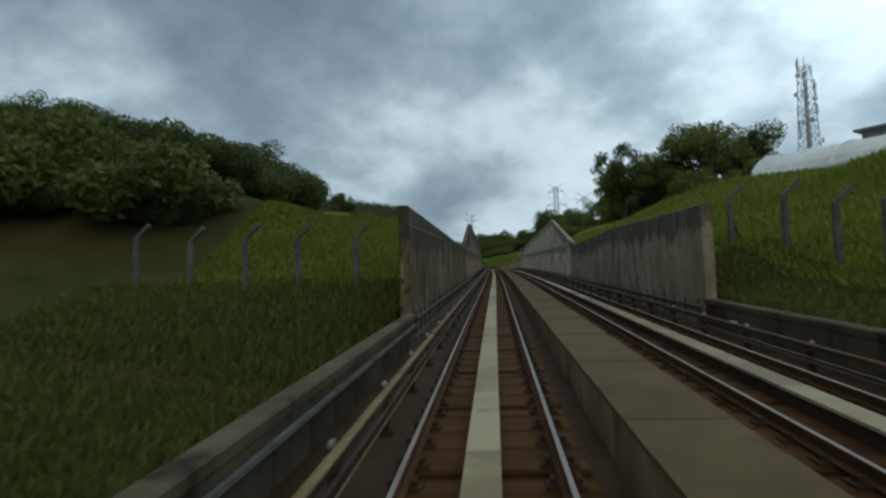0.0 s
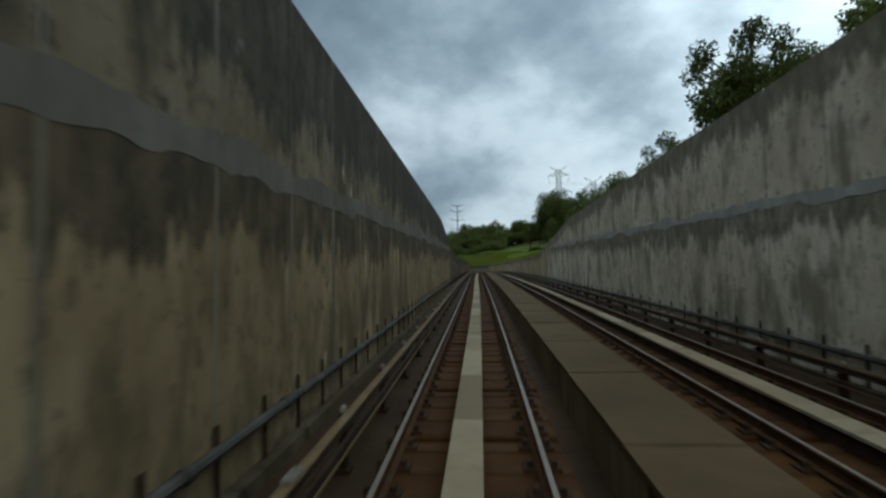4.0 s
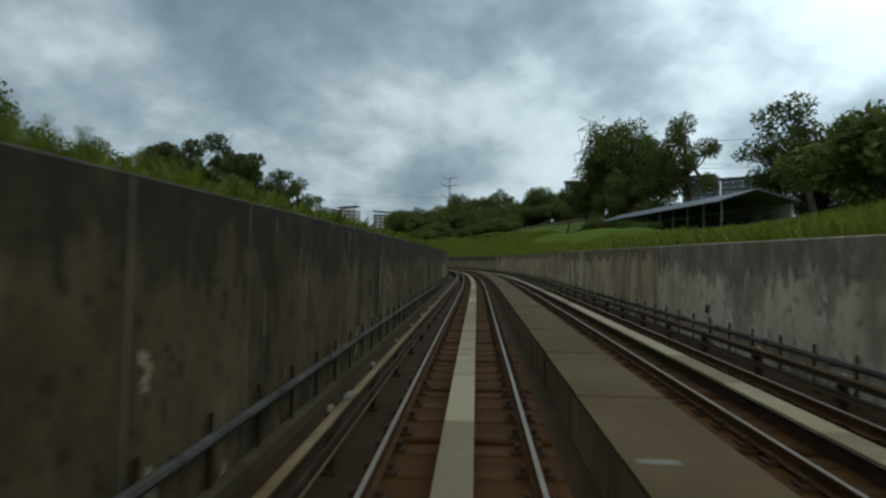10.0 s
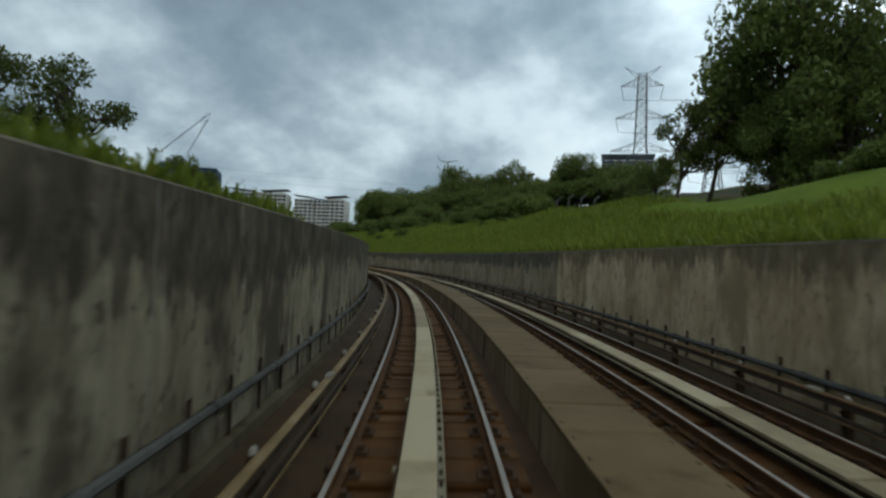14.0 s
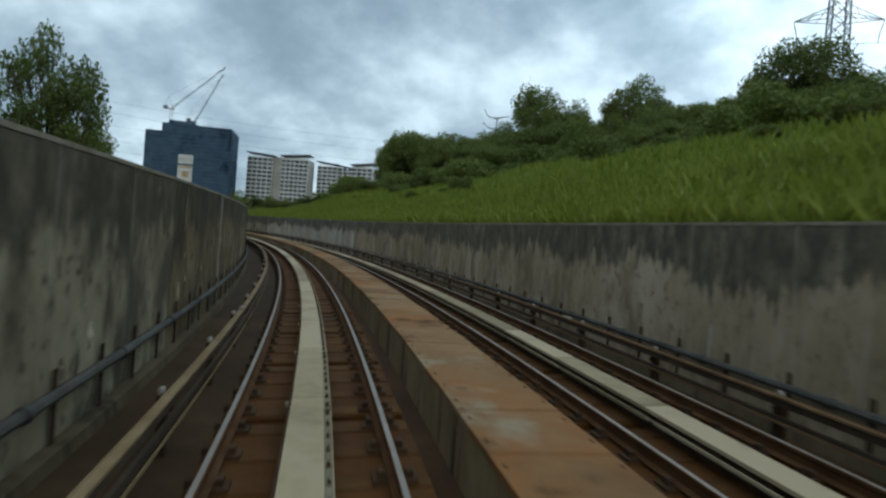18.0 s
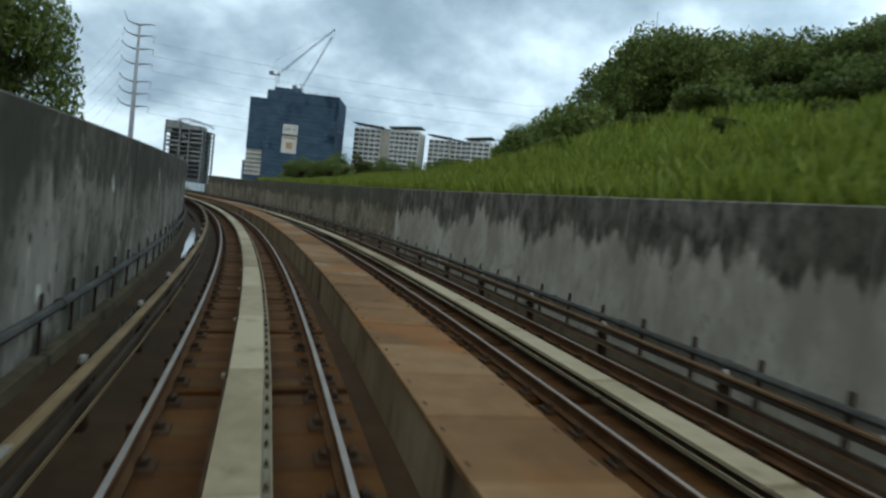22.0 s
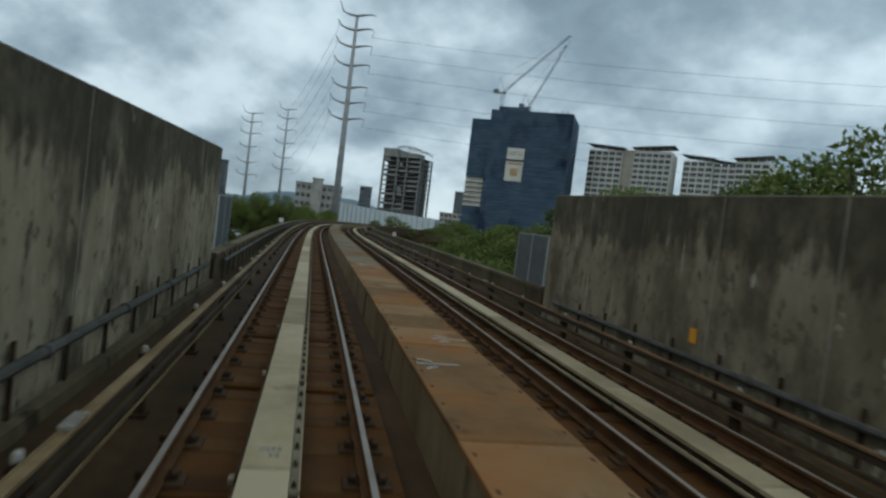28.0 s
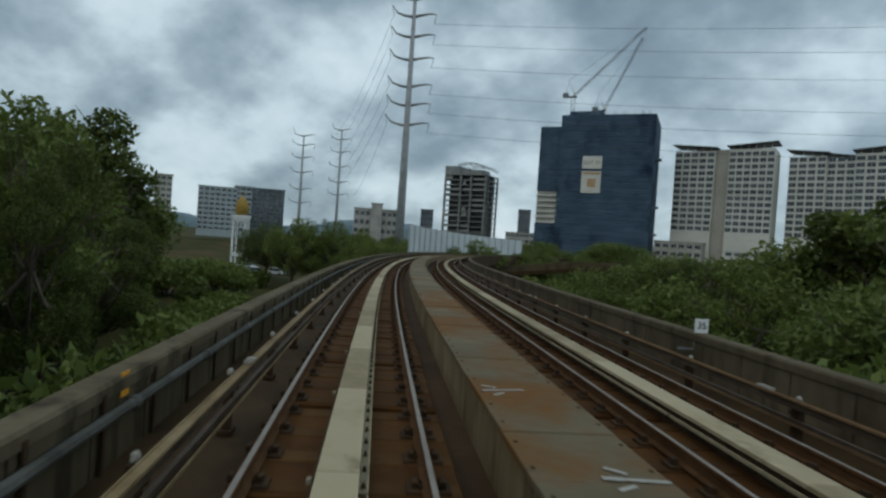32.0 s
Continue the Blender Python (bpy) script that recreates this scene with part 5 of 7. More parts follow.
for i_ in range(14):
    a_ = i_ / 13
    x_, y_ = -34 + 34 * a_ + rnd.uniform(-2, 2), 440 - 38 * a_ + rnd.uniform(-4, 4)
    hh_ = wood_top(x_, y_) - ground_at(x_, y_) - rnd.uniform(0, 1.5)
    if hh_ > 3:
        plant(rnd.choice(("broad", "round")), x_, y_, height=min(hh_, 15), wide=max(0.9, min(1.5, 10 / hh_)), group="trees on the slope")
for i_ in range(30):
    x_, y_ = beside(rnd.uniform(478, 575), rnd.uniform(16, 46))
    plant(rnd.choice(("round", "broad", "near", "round")), x_, y_, top=rnd.uniform(11.5, 15.5), wide=rnd.uniform(1.0, 1.3), group="trees in the valley")
for i_ in range(16):
    x_, y_ = beside(476 + i_ * 3.2, -rnd.uniform(16, 27))
    plant(rnd.choice(("near", "near", "round")), x_, y_, top=rnd.uniform(17, 20.5) - 0.1 * i_, wide=rnd.uniform(0.8, 1.0), group="trees in the valley")
for i_ in range(26):
    x_, y_ = -235 + rnd.uniform(-20, 60), rnd.uniform(545, 600)
    plant("round", x_, y_, height=rnd.uniform(7, 10.5), wide=1.3, group="far trees")
# shrubs along the banks and in the valley
for i_ in range(26):
    s_ = 384 + i_ * 3.1
    x_, y_ = beside(s_, rnd.uniform(15, 27))
    shrub(rnd.randint(0, 1), x_, y_, rnd.uniform(0.5, 1.0) if s_ < 412 else rnd.uniform(0.3, 0.55))
for i_ in range(80):
    s_ = rnd.uniform(474, 590)
    u_ = rnd.choice((-1, 1)) * rnd.uniform(7, 45)
    x_, y_ = beside(s_, u_ + 2)
    shrub(rnd.randint(0, 1), x_, y_, rnd.uniform(1.0, 1.9))
for i_ in range(30):
    s_ = rnd.uniform(190, 300)
    x_, y_ = beside(s_, -rnd.uniform(13, 26))
    shrub(rnd.randint(0, 1), x_, y_, rnd.uniform(0.7, 1.2))
for i_ in range(22):
    s_ = rnd.uniform(340, 420)
    x_, y_ = beside(s_, rnd.uniform(24, 40))
    shrub(1, x_, y_, rnd.uniform(0.8, 1.3))
for i_ in range(46):
    s_ = 322 + i_ * 2.3
    x_, y_ = beside(s_, rnd.uniform(14, 24) if s_ > 350 else rnd.uniform(19, 26))
    shrub(rnd.randint(0, 1), x_, y_, rnd.uniform(0.22, 0.48))
# dark shrubs added in place of the shade under the big tree
for x_, y_, k_ in ((24, 297, 0.5), (27.5, 300, 0.6), (31, 303, 0.7), (35, 300, 0.6), (38.5, 304, 0.8), (42, 299, 0.7), (28, 308, 0.8), (21, 303, 0.45)):
    shrub(1, x_, y_, k_)
for kind, x_, y_, top_ in (("hill", -210.1, 522.4, 16.4), ("round", -197.8, 519.0, 17.3), ("hill", -203.1, 528.4, 17.6), ("round", -192.9, 525.2, 17.2), ("round", -184.6, 522.3, 16.2), ("round", -178.0, 518.0, 15.0)):
    plant(kind, x_, y_, top=top_, wide=0.8, group="trees in the valley")
# rows of wood behind the valley
for i_ in range(33):
    x_, y_ = -250 + rnd.uniform(-25, 330), rnd.uniform(560, 720)
    plant(rnd.choice(("round", "round", "broad")), x_, y_, height=rnd.uniform(8, 13), wide=1.25, group="far trees")
def lettering(text, size, m, parent, mat=None):
    cu = bpy.data.curves.new("lettering", "FONT")
    cu.body, cu.size, cu.extrude, cu.align_x, cu.align_y = text, size, 0.003, "CENTER", "CENTER"
    tmp = bpy.data.objects.new("lettering", cu)
    me = bpy.data.meshes.new_from_object(tmp)
    bpy.data.objects.remove(tmp)
    me.materials.append(mat or M_INK)
    ob = new("lettering", me)
    ob.parent = parent
    ob.matrix_basis = m
    return ob



# ---------------------------------------------------------------- pylons and lines


def tube_pylon(name, x, y, z0, top, arms, reach, heading, r0, label):
    """Tapered tubular mast with upswept curved arms on both sides and insulator strings."""
    root = empty(name, Matrix.Translation((x, y, z0)) @ Matrix.Rotation(heading, 4, "Z"))
    tagged(root, label, "pylon", "tubular pylons")
    h = top - z0
    Geo().tube([(0, 0, -2), (0, 0, h * 0.4), (0, 0, h)], [r0, r0 * 0.72, r0 * 0.34], 12).part("mast", M_STEEL, root, smooth=True)
    for k in range(int(h / 9)):
        zc = (k + 0.6) * 9
        rr = float(np.interp(zc, [0, h * 0.4, h], [r0, r0 * 0.72, r0 * 0.34]))
        Geo().tube([(0, 0, zc - 0.12), (0, 0, zc + 0.12)], rr * 1.12, 12).part("flange_ring", M_STEEL, root)
    tips = []
    for i, za in enumerate(arms):
        zl = za - z0
        for sx in (-1, 1):
            pts = [(0, 0, zl), (sx * reach * 0.4, 0, zl + reach * 0.05), (sx * reach * 0.75, 0, zl + reach * 0.16), (sx * reach, 0, zl + reach * (0.50 if i else 0.75))]
            if sx > 0:
                pts = [(0, 0, zl), (reach * 0.4, 0, zl + reach * 0.10), (reach * 0.75, 0, zl + reach * 0.16), (reach, 0, zl + reach * 0.14)]
            Geo().tube(pts, [r0 * 0.34, r0 * 0.26, r0 * 0.18, r0 * 0.09], 7).part("arm", M_STEEL, root, smooth=True)
            if i:
                tx_, tz_ = pts[-1][0], pts[-1][2]
                Geo().tube([(tx_, 0, tz_), (tx_ - sx * 0.25, 0.3, tz_ - 1.3), (tx_ - sx * 0.5, 0.2, tz_ - 2.3)], 0.07, 5).part("insulator_string", M_STEEL_DARK, root)
                tips.append(root.matrix_basis @ Vector((tx_ - sx * 0.5, 0.2, tz_ - 2.3)))
    return tips


def cable(name, a, b, sag, r=0.035, group="power lines"):
    a, b = Vector(a), Vector(b)
    pts = []
    for i in range(17):
        t = i / 16
        p = a.lerp(b, t)
        p.z -= 4 * sag * t * (1 - t)
        pts.append(p)
    ob = Geo().tube(pts, r, 4, 0, False).part(name, M_CABLE)
    return tagged(ob, "thin dark overhead power cable between pylons", "power cable", group)


A_ARMS = [74.9, 70.6, 65.5, 59.8, 53.1, 48.4, 43.5]
tips_a = tube_pylon("tube_pylon", -217, 565, 8.0, 75.1, A_ARMS, 5.6, radians(35), 1.25, "tall grey tubular pylon with upswept arms")
tube_pylon("tube_pylon", -350.7, 634.7, 6.0, 61.5, [61, 56.5, 50.5, 43.5, 35.5, 29], 5.6, radians(35), 1.0, "grey tubular pylon with arms, farther off")
tips_c = tube_pylon("tube_pylon", -355, 661.5, 6.0, 69.5, [69, 64, 57.5, 50, 42, 35.5], 5.6, radians(35), 1.0, "grey tubular pylon with arms, farther off")
tube_pylon("tube_pylon", -18.4, 591.5, 6.0, 73.6, [73, 68, 60.5, 53, 46], 6.2, radians(0), 1.1, "tall grey tubular pylon behind the trees")
for i_ in range(1, 12, 2):
    cable("power_cable", tips_a[i_], (97, 698, tips_a[i_].z + 11), 9.0)
for i_ in range(0, 12, 2):
    cable("power_cable", tips_a[i_], tips_c[min(i_, 9)], 5.0)


def lattice_pylon(name, x, y, z0, top, heading, w, arms, label, mat):
    root = empty(name, Matrix.Translation((x, y, z0)) @ Matrix.Rotation(heading, 4, "Z"))
    tagged(root, label, "pylon", "lattice pylons")
    h = top - z0
    zw = lambda z: w * float(np.interp(z / h, [0, 0.55, 1.0], [1.0, 0.36, 0.26])) / 2
    corners = ((-1, -1), (1, -1), (1, 1), (-1, 1))
    for cx, cy in corners:
        Geo().tube([(cx * zw(z), cy * zw(z), z) for z in (-1, h * 0.3, h * 0.55, h)], 0.16, 4).part("leg", mat, root)
    g = Geo()
    z = 0.0
    while z < h - 1.2:
        dz = max(1.6, zw(z) * 1.7)
        z2 = min(z + dz, h)
        for k in range(4):
            a, b = corners[k], corners[(k + 1) % 4]
            g.tube([(a[0] * zw(z), a[1] * zw(z), z), (b[0] * zw(z2), b[1] * zw(z2), z2)], 0.07, 4, 0, False)
            g.tube([(b[0] * zw(z), b[1] * zw(z), z), (a[0] * zw(z2), a[1] * zw(z2), z2)], 0.07, 4, 0, False)
            g.tube([(a[0] * zw(z2), a[1] * zw(z2), z2), (b[0] * zw(z2), b[1] * zw(z2), z2)], 0.06, 4, 0, False)
        z = z2
    g.part("bracing", mat, root)
    tips = []
    for za, reach in arms:
        zl = za - z0
        for sx in (-1, 1):
            q = Geo()
            tip = (sx * reach, 0, zl)
            for cy in (-1, 1):
                q.tube([(sx * zw(zl), cy * zw(zl), zl), tip], 0.08, 4, 0, False)
                q.tube([(sx * zw(zl), cy * zw(zl), zl + 2.2), tip], 0.08, 4, 0, False)
                for t_ in (0.33, 0.66):
                    q.tube([(sx * (zw(zl) + (reach - zw(zl)) * t_), cy * zw(zl) * (1 - t_), zl), (sx * (zw(zl) + (reach - zw(zl)) * (t_ - 0.2)), cy * zw(zl) * (1.2 - t_), zl + 2.2 * (1.2 - t_))], 0.05, 4, 0, False)
            q.part("crossarm", mat, root)
            Geo().tube([tip, (sx * (reach - 0.5), 0.2, zl - 2.0), (sx * (reach - 0.8), 0.3, zl - 4.0)], 0.08, 5).part("insulator_string", M_STEEL_DARK, root)
            tips.append(root.matrix_basis @ Vector((sx * (reach - 0.8), 0.3, zl - 4.0)))
    q = Geo()
    for sx in (-1, 1):
        q.tube([(sx * zw(h), 0, h), (sx * 5.0, 0, h + 2.2)], 0.08, 4, 0, False)
        q.tube([(sx * zw(h), 0, h - 1.5), (sx * 5.0, 0, h + 2.2)], 0.08, 4, 0, False)
    q.part("earth_peak", mat, root)
    return tips


lt_a = lattice_pylon("lattice_pylon", 45.9, 426, 24, 71, radians(-10), 9.0, [(67.5, 6.0), (58, 7.2), (48.3, 8.4)], "grey lattice steel pylon behind the trees", M_STEEL)
lt_b = lattice_pylon("lattice_pylon", 64, 419, 22, 63, radians(-10), 8.0, [(59, 5.0), (51, 6.0), (43, 7.0)], "second grey lattice steel pylon", M_STEEL)
for i_ in range(6):
    cable("power_cable", lt_a[i_], (150, 330, lt_a[i_].z - 8), 5.0)
    cable("power_cable", lt_b[i_], (190, 350, lt_b[i_].z - 8), 5.0)

# telecom mast
def telecom_mast():
    root = empty("telecom_mast", Matrix.Translation((66.8, 131, 24.6)) @ Matrix.Rotation(0.5, 4, "Z"))
    tagged(root, "lattice telecom mast crowded with antennas and dishes", "telecom mast")
    h, w = 21.5, 3.2
    cs = ((-1, -1), (1, -1), (1, 1), (-1, 1))
    r = lambda z: w / 2 * (1 - 0.45 * z / h)
    for a in cs:
        Geo().tube([(a[0] * r(z), a[1] * r(z), z) for z in (-1, h)], 0.10, 5).part("leg", M_MAST, root)
    g = Geo()
    for i in range(13):
        z, z2 = i * h / 13, (i + 1) * h / 13
        for k in range(4):
            a, b = cs[k], cs[(k + 1) % 4]
            g.tube([(a[0] * r(z), a[1] * r(z), z), (b[0] * r(z2), b[1] * r(z2), z2)], 0.045, 4, 0, False)
            g.tube([(b[0] * r(z), b[1] * r(z), z), (a[0] * r(z2), a[1] * r(z2), z2)], 0.045, 4, 0, False)
            g.tube([(a[0] * r(z2), a[1] * r(z2), z2), (b[0] * r(z2), b[1] * r(z2), z2)], 0.05, 4, 0, False)
    g.box(-0.22, -0.22, 0, 0.22, 0.22, h * 0.86)
    g.part("bracing", M_MAST, root)
    q = random.Random(3)
    for i in range(22):
        z = q.uniform(h * 0.25, h * 1.04)
        a = q.random() * 6.28
        rr = r(min(z, h)) * 1.35 + 0.35
        px, py = math.cos(a) * rr, math.sin(a) * rr
        if i % 3 == 0:
            Geo().tube([(px, py, z), (px * 1.18, py * 1.18, z)], [0.55, 0.5], 12).part("dish", M_WHITE, root)
        else:
            Geo().box(-0.14, -0.09, 0, 0.14, 0.09, 2.0).part("panel_antenna", M_WHITE, root, Matrix.Translation((px, py, z - 1)) @ Matrix.Rotation(a, 4, "Z"))
    Geo().tube([(0, 0, h * 0.86), (0, 0, h + 2.2)], 0.06, 6).part("lightning_rod", M_STEEL_DARK, root)
    for zz in (h * 0.55, h * 0.97):
        p = Geo()
        for k in range(16):
            a, b = k * 0.3927, (k + 1) * 0.3927
            rr = r(zz) * 1.5
            p.tube([(math.cos(a) * rr, math.sin(a) * rr, zz), (math.cos(b) * rr, math.sin(b) * rr, zz)], 0.05, 4, 0, False)
            p.tube([(math.cos(a) * rr, math.sin(a) * rr, zz), (math.cos(a) * rr, math.sin(a) * rr, zz + 1.0)], 0.035, 4, 0, False)
        p.part("platform_rail", M_MAST, root)


telecom_mast()

# vaulted hall on the hill
def vaulted_hall():
    root = empty("vaulted_hall", Matrix.Translation((42.3, 90.4, 13.5)) @ Matrix.Rotation(radians(218.5), 4, "Z"))
    tagged(root, "long hall with a pale vaulted membrane roof on the hill", "hall")
    n, L = 14, 40
    arc = [(9 * math.cos(math.pi * i / n), 4.7 * math.sin(math.pi * i / n) + 1.2) for i in range(n + 1)]
    g = Geo()
    g.prism([(x, z) for x, z in arc] + [(-9, -6.0), (9, -6.0)], 0, L)
    g.part("roof", M_DOME, root)
    for i in range(9):
        y = 0.2 + i * (L - 0.4) / 8
        rib = Geo()
        rib.tube([(x * 1.01, y, z * 1.01) for x, z in arc], 0.16, 5)
        rib.part("roof_rib", M_WHITE, root)
    Geo().box(-1.4, -2.2, 5.6, 1.4, 2.2, 7.0).box(-2.0, -3.0, 6.9, 2.0, 3.0, 7.2).part("roof_vent", M_STEEL_DARK, root, Matrix.Translation((0, 13, 0)))
    Geo().box(-8.8, -0.3, -6, 8.8, -0.02, 2.2).part("gable_wall", M_BEIGE, root)


vaulted_hall()

# ---------------------------------------------------------------- the town


def window_mesh(w, h):
    g = Geo()
    g.box(-w / 2, -0.03, 0, w / 2, 0.12, h, 0)
    g.box(-w / 2 - 0.1, -0.10, -0.12, w / 2 + 0.1, 0.12, 0.0, 1)
    g.box(-w / 2 - 0.1, -0.10, h, w / 2 + 0.1, 0.12, h + 0.12, 1)
    g.box(-0.04, -0.06, 0, 0.04, 0.0, h, 1)
    return g.mesh("window", [M_GLASS, M_WHITE])


WINDOW = {}


def tower_block(name, a, b, z0, z1, depth, bays, label, storeys=20):
    """An apartment tower: bays are (from, to, set-back, columns, material) over its front, as shares of its width."""
    ax, ay = a
    w = math.hypot(b[0] - ax, b[1] - ay)
    root = empty(name, Matrix.Translation((ax, ay, z0)) @ Matrix.Rotation(math.atan2(b[1] - ay, b[0] - ax), 4, "Z"))
    tagged(root, label, "apartment tower", "apartment towers")
    H = z1 - z0
    fh = H / storeys
    for f0, f1, back, cols, mat, rise in bays:
        x0, x1 = f0 * w, f1 * w
        g = Geo()
        g.box(x0, back, -3, x1, depth, H + rise)
        if not cols:
            g.part("wall", mat, root)
            continue
        cw = (x1 - x0) / cols
        key = (round(cw, 1), round(fh, 1))
        if key not in WINDOW:
            WINDOW[key] = window_mesh(cw * 0.78, fh * 0.66)
        wall = g.part("wall", mat, root)
        for k in range(storeys):
            for c in range(cols):
                if k > storeys * 0.30:
                    shared("window", WINDOW[key], wall, Matrix.Translation((x0 + (c + 0.5) * cw, back - 0.12, k * fh + fh * 0.22)))
        tilt = 2.2 if f0 < 0.5 else -2.0
        lo, hi = (1.6 + max(tilt, 0), 1.6 + max(-tilt, 0))
        Geo().prism([(x0 - 1.4, H + rise + lo), (x1 + 1.4, H + rise + hi), (x1 + 1.4, H + rise + hi + 0.5), (x0 - 1.4, H + rise + lo + 0.5)], back - 1.8, depth * 0.7).part("roof_canopy", M_STEEL_DARK, root)
        for c in range(max(2, cols)):
            xx = x0 + (c + 0.5) * (x1 - x0) / max(2, cols)
            Geo().box(xx - 0.2, back + 0.2, H + rise - 0.1, xx + 0.2, back + 0.6, H + rise + 1.7 + abs(tilt) * 0.4).part("canopy_post", mat, root)
    return root


tower_block("apartment_tower", (-243, 831), (-189, 835.4), 6, 79.5, 24,
            [(0.0, 0.42, 0.0, 5, M_CREAM, 0.5), (0.42, 0.56, 2.5, 0, M_BEIGE, 1.5), (0.56, 1.0, 0.4, 6, M_CREAM, 1.2)], "pale cream apartment tower with rows of dark windows")
tower_block("apartment_tower", (-184, 847.7), (-133, 846.1), 6, 77.0, 24,
            [(0.0, 0.36, 0.0, 4, M_CREAM, 0.2), (0.36, 0.62, 2.5, 3, M_CREAM, -2.0), (0.62, 1.0, 0.5, 4, M_CREAM, 1.0)], "pale apartment tower with stepped roof canopies")
tower_block("apartment_tower", (-114, 850), (-88, 850), 6, 73, 20, [(0.0, 1.0, 0.0, 5, M_CREAM, 0.0)], "pale apartment tower beyond the trees", 19)


def netted_tower():
    ax, ay, bx, by = -309.4, 781.6, -244.9, 800.7
    w = math.hypot(bx - ax, by - ay)
    root = empty("netted_tower", Matrix.Translation((ax, ay, 5)) @ Matrix.Rotation(math.atan2(by - ay, bx - ax), 4, "Z"))
    tagged(root, "tower under construction wrapped in blue safety netting", "tower")
    for x0, x1, y0, h in ((0.0, 13.0, 1.5, 85.5), (13.0, w, 0.0, 92.0)):
        g = Geo()
        g.box(x0, y0, -4, x1, 40, h)
        g.part("core", M_CONC, root)
        k = 0
        z = 0.0
        while z < h:
            z2 = min(z + 3.3, h + 1.0)
            q = Geo()
            q.box(x0 - 0.25, y0 - 0.55, z + 0.05, x1 + 0.25, y0 - 0.35, z2 - 0.05)
            q.box(x1 + 0.06, y0 - 0.4, z + 0.05, x1 + 0.28, 40, z2 - 0.05)
            q.box(x0 - 0.28, y0 - 0.4, z + 0.05, x0 - 0.06, 40, z2 - 0.05)
            if not (x0 == 0.0 and 26 < z < 46):
                q.part("net_sheet", M_NET, root)
            else:
                Geo().box(x0 - 0.4, y0 - 0.9, z, x1 - 1.0, y0 + 1.0, z + 0.9).part("floor_edge", M_CREAM, root)
            z = z2
    for x, z, ww, hh in ((27, 60, 11.5, 7.5), (27, 45.5, 11.5, 13.0)):
        Geo().box(x, -0.95, z, x + ww, -0.75, z + hh).part("banner", M_CREAM, root, label="faded pale hoarding banner")
    Geo().box(28, -1.02, 56.5, 37.6, -0.96, 58).part("banner_mark", M_BANNER, root)
    Geo().box(30.5, -1.02, 49, 35.5, -0.96, 54).part("banner_mark", M_BANNER, root)
    lettering("LOT 15", 3.0, Matrix.Translation((32.7, -0.97, 63.7)) @ Matrix.Rotation(radians(90), 4, "X"), root)
    q = random.Random(2)
    for k in range(40):
        x = q.uniform(1, w - 1)
        Geo().tube([(x, 0.2, 91 if x > 13 else 84), (x, 0.2, (93.6 if x > 13 else 87) + q.random())], 0.10, 4).part("scaffold_pole", M_STEEL_DARK, root)
    Geo().box(16, 6, 92, 36, 22, 96).part("lift_core", M_NET, root)
    for z in (22, 38, 66):
        Geo().box(w, 4, z, w + 4.0, 8, z + 0.5).box(w + 2, 4, z, w + 4.0, 8, z + 1.2).part("loading_deck", M_STEEL_DARK, root)
    return root


netted_tower()


def luffing_crane(name, x, y, z0, mast, jib, azim, lift, label):
    root = empty(name, Matrix.Translation((x, y, z0)) @ Matrix.Rotation(azim, 4, "Z"))
    tagged(root, label, "tower crane", "cranes on the tower")

    def truss(p, q, s):
        g = Geo()
        p, q = Vector(p), Vector(q)
        d = (q - p).normalized()
        a = Vector((0, 1, 0))
        c = d.cross(a)
        n = max(4, int((q - p).length / (s * 1.6)))
        offs = [(a * i + c * j) * s / 2 for i, j in ((-1, -1), (1, -1), (1, 1), (-1, 1))]
        for o in offs:
            g.tube([p + o, q + o], 0.08, 4, 0, False)
        for k in range(n):
            u, w_ = p.lerp(q, k / n), p.lerp(q, (k + 1) / n)
            for i in range(4):
                g.tube([u + offs[i], w_ + offs[(i + 1) % 4]], 0.05, 4, 0, False)
        return g
    truss((0, 0, -6), (0, 0, mast), 2.0).part("mast", M_STEEL_DARK, root)
    tip = (math.cos(lift) * jib, 0, mast + 1.5 + math.sin(lift) * jib)
    truss((1.0, 0, mast + 1.5), tip, 1.1).part("jib", M_STEEL_DARK, root)
    Geo().box(-6.5, -1.2, mast, 2, 1.2, mast + 0.6).box(-6.5, -1.3, mast + 0.6, -3.2, 1.3, mast + 2.6).part("counter_jib", M_STEEL_DARK, root)
    Geo().box(0.2, -1.8, mast + 0.6, 2.2, -0.4, mast + 2.8).part("cab", M_WHITE, root)
    g = Geo()
    g.tube([(-5.5, 0, mast + 0.6), (-3.0, 0, mast + 11), (0.5, 0, mast + 1.2)], 0.16, 4, 0, False)
    g.part("a_frame", M_STEEL_DARK, root)
    h = Geo()
    h.tube([(-3.0, 0, mast + 11), tip], 0.06, 4, 0, False)
    h.tube([tip, (tip[0], 0, tip[2] - 9)], 0.05, 4, 0, False)
    h.part("hoist_rope", M_CABLE, root)


luffing_crane("tower_crane", -296, 795, 97, 13.5, 56, radians(14), radians(43), "luffing tower crane with raised lattice jib on the tower")
luffing_crane("tower_crane", -279, 802, 97, 5, 46, radians(10), radians(63), "second luffing crane with a steep jib on the tower")


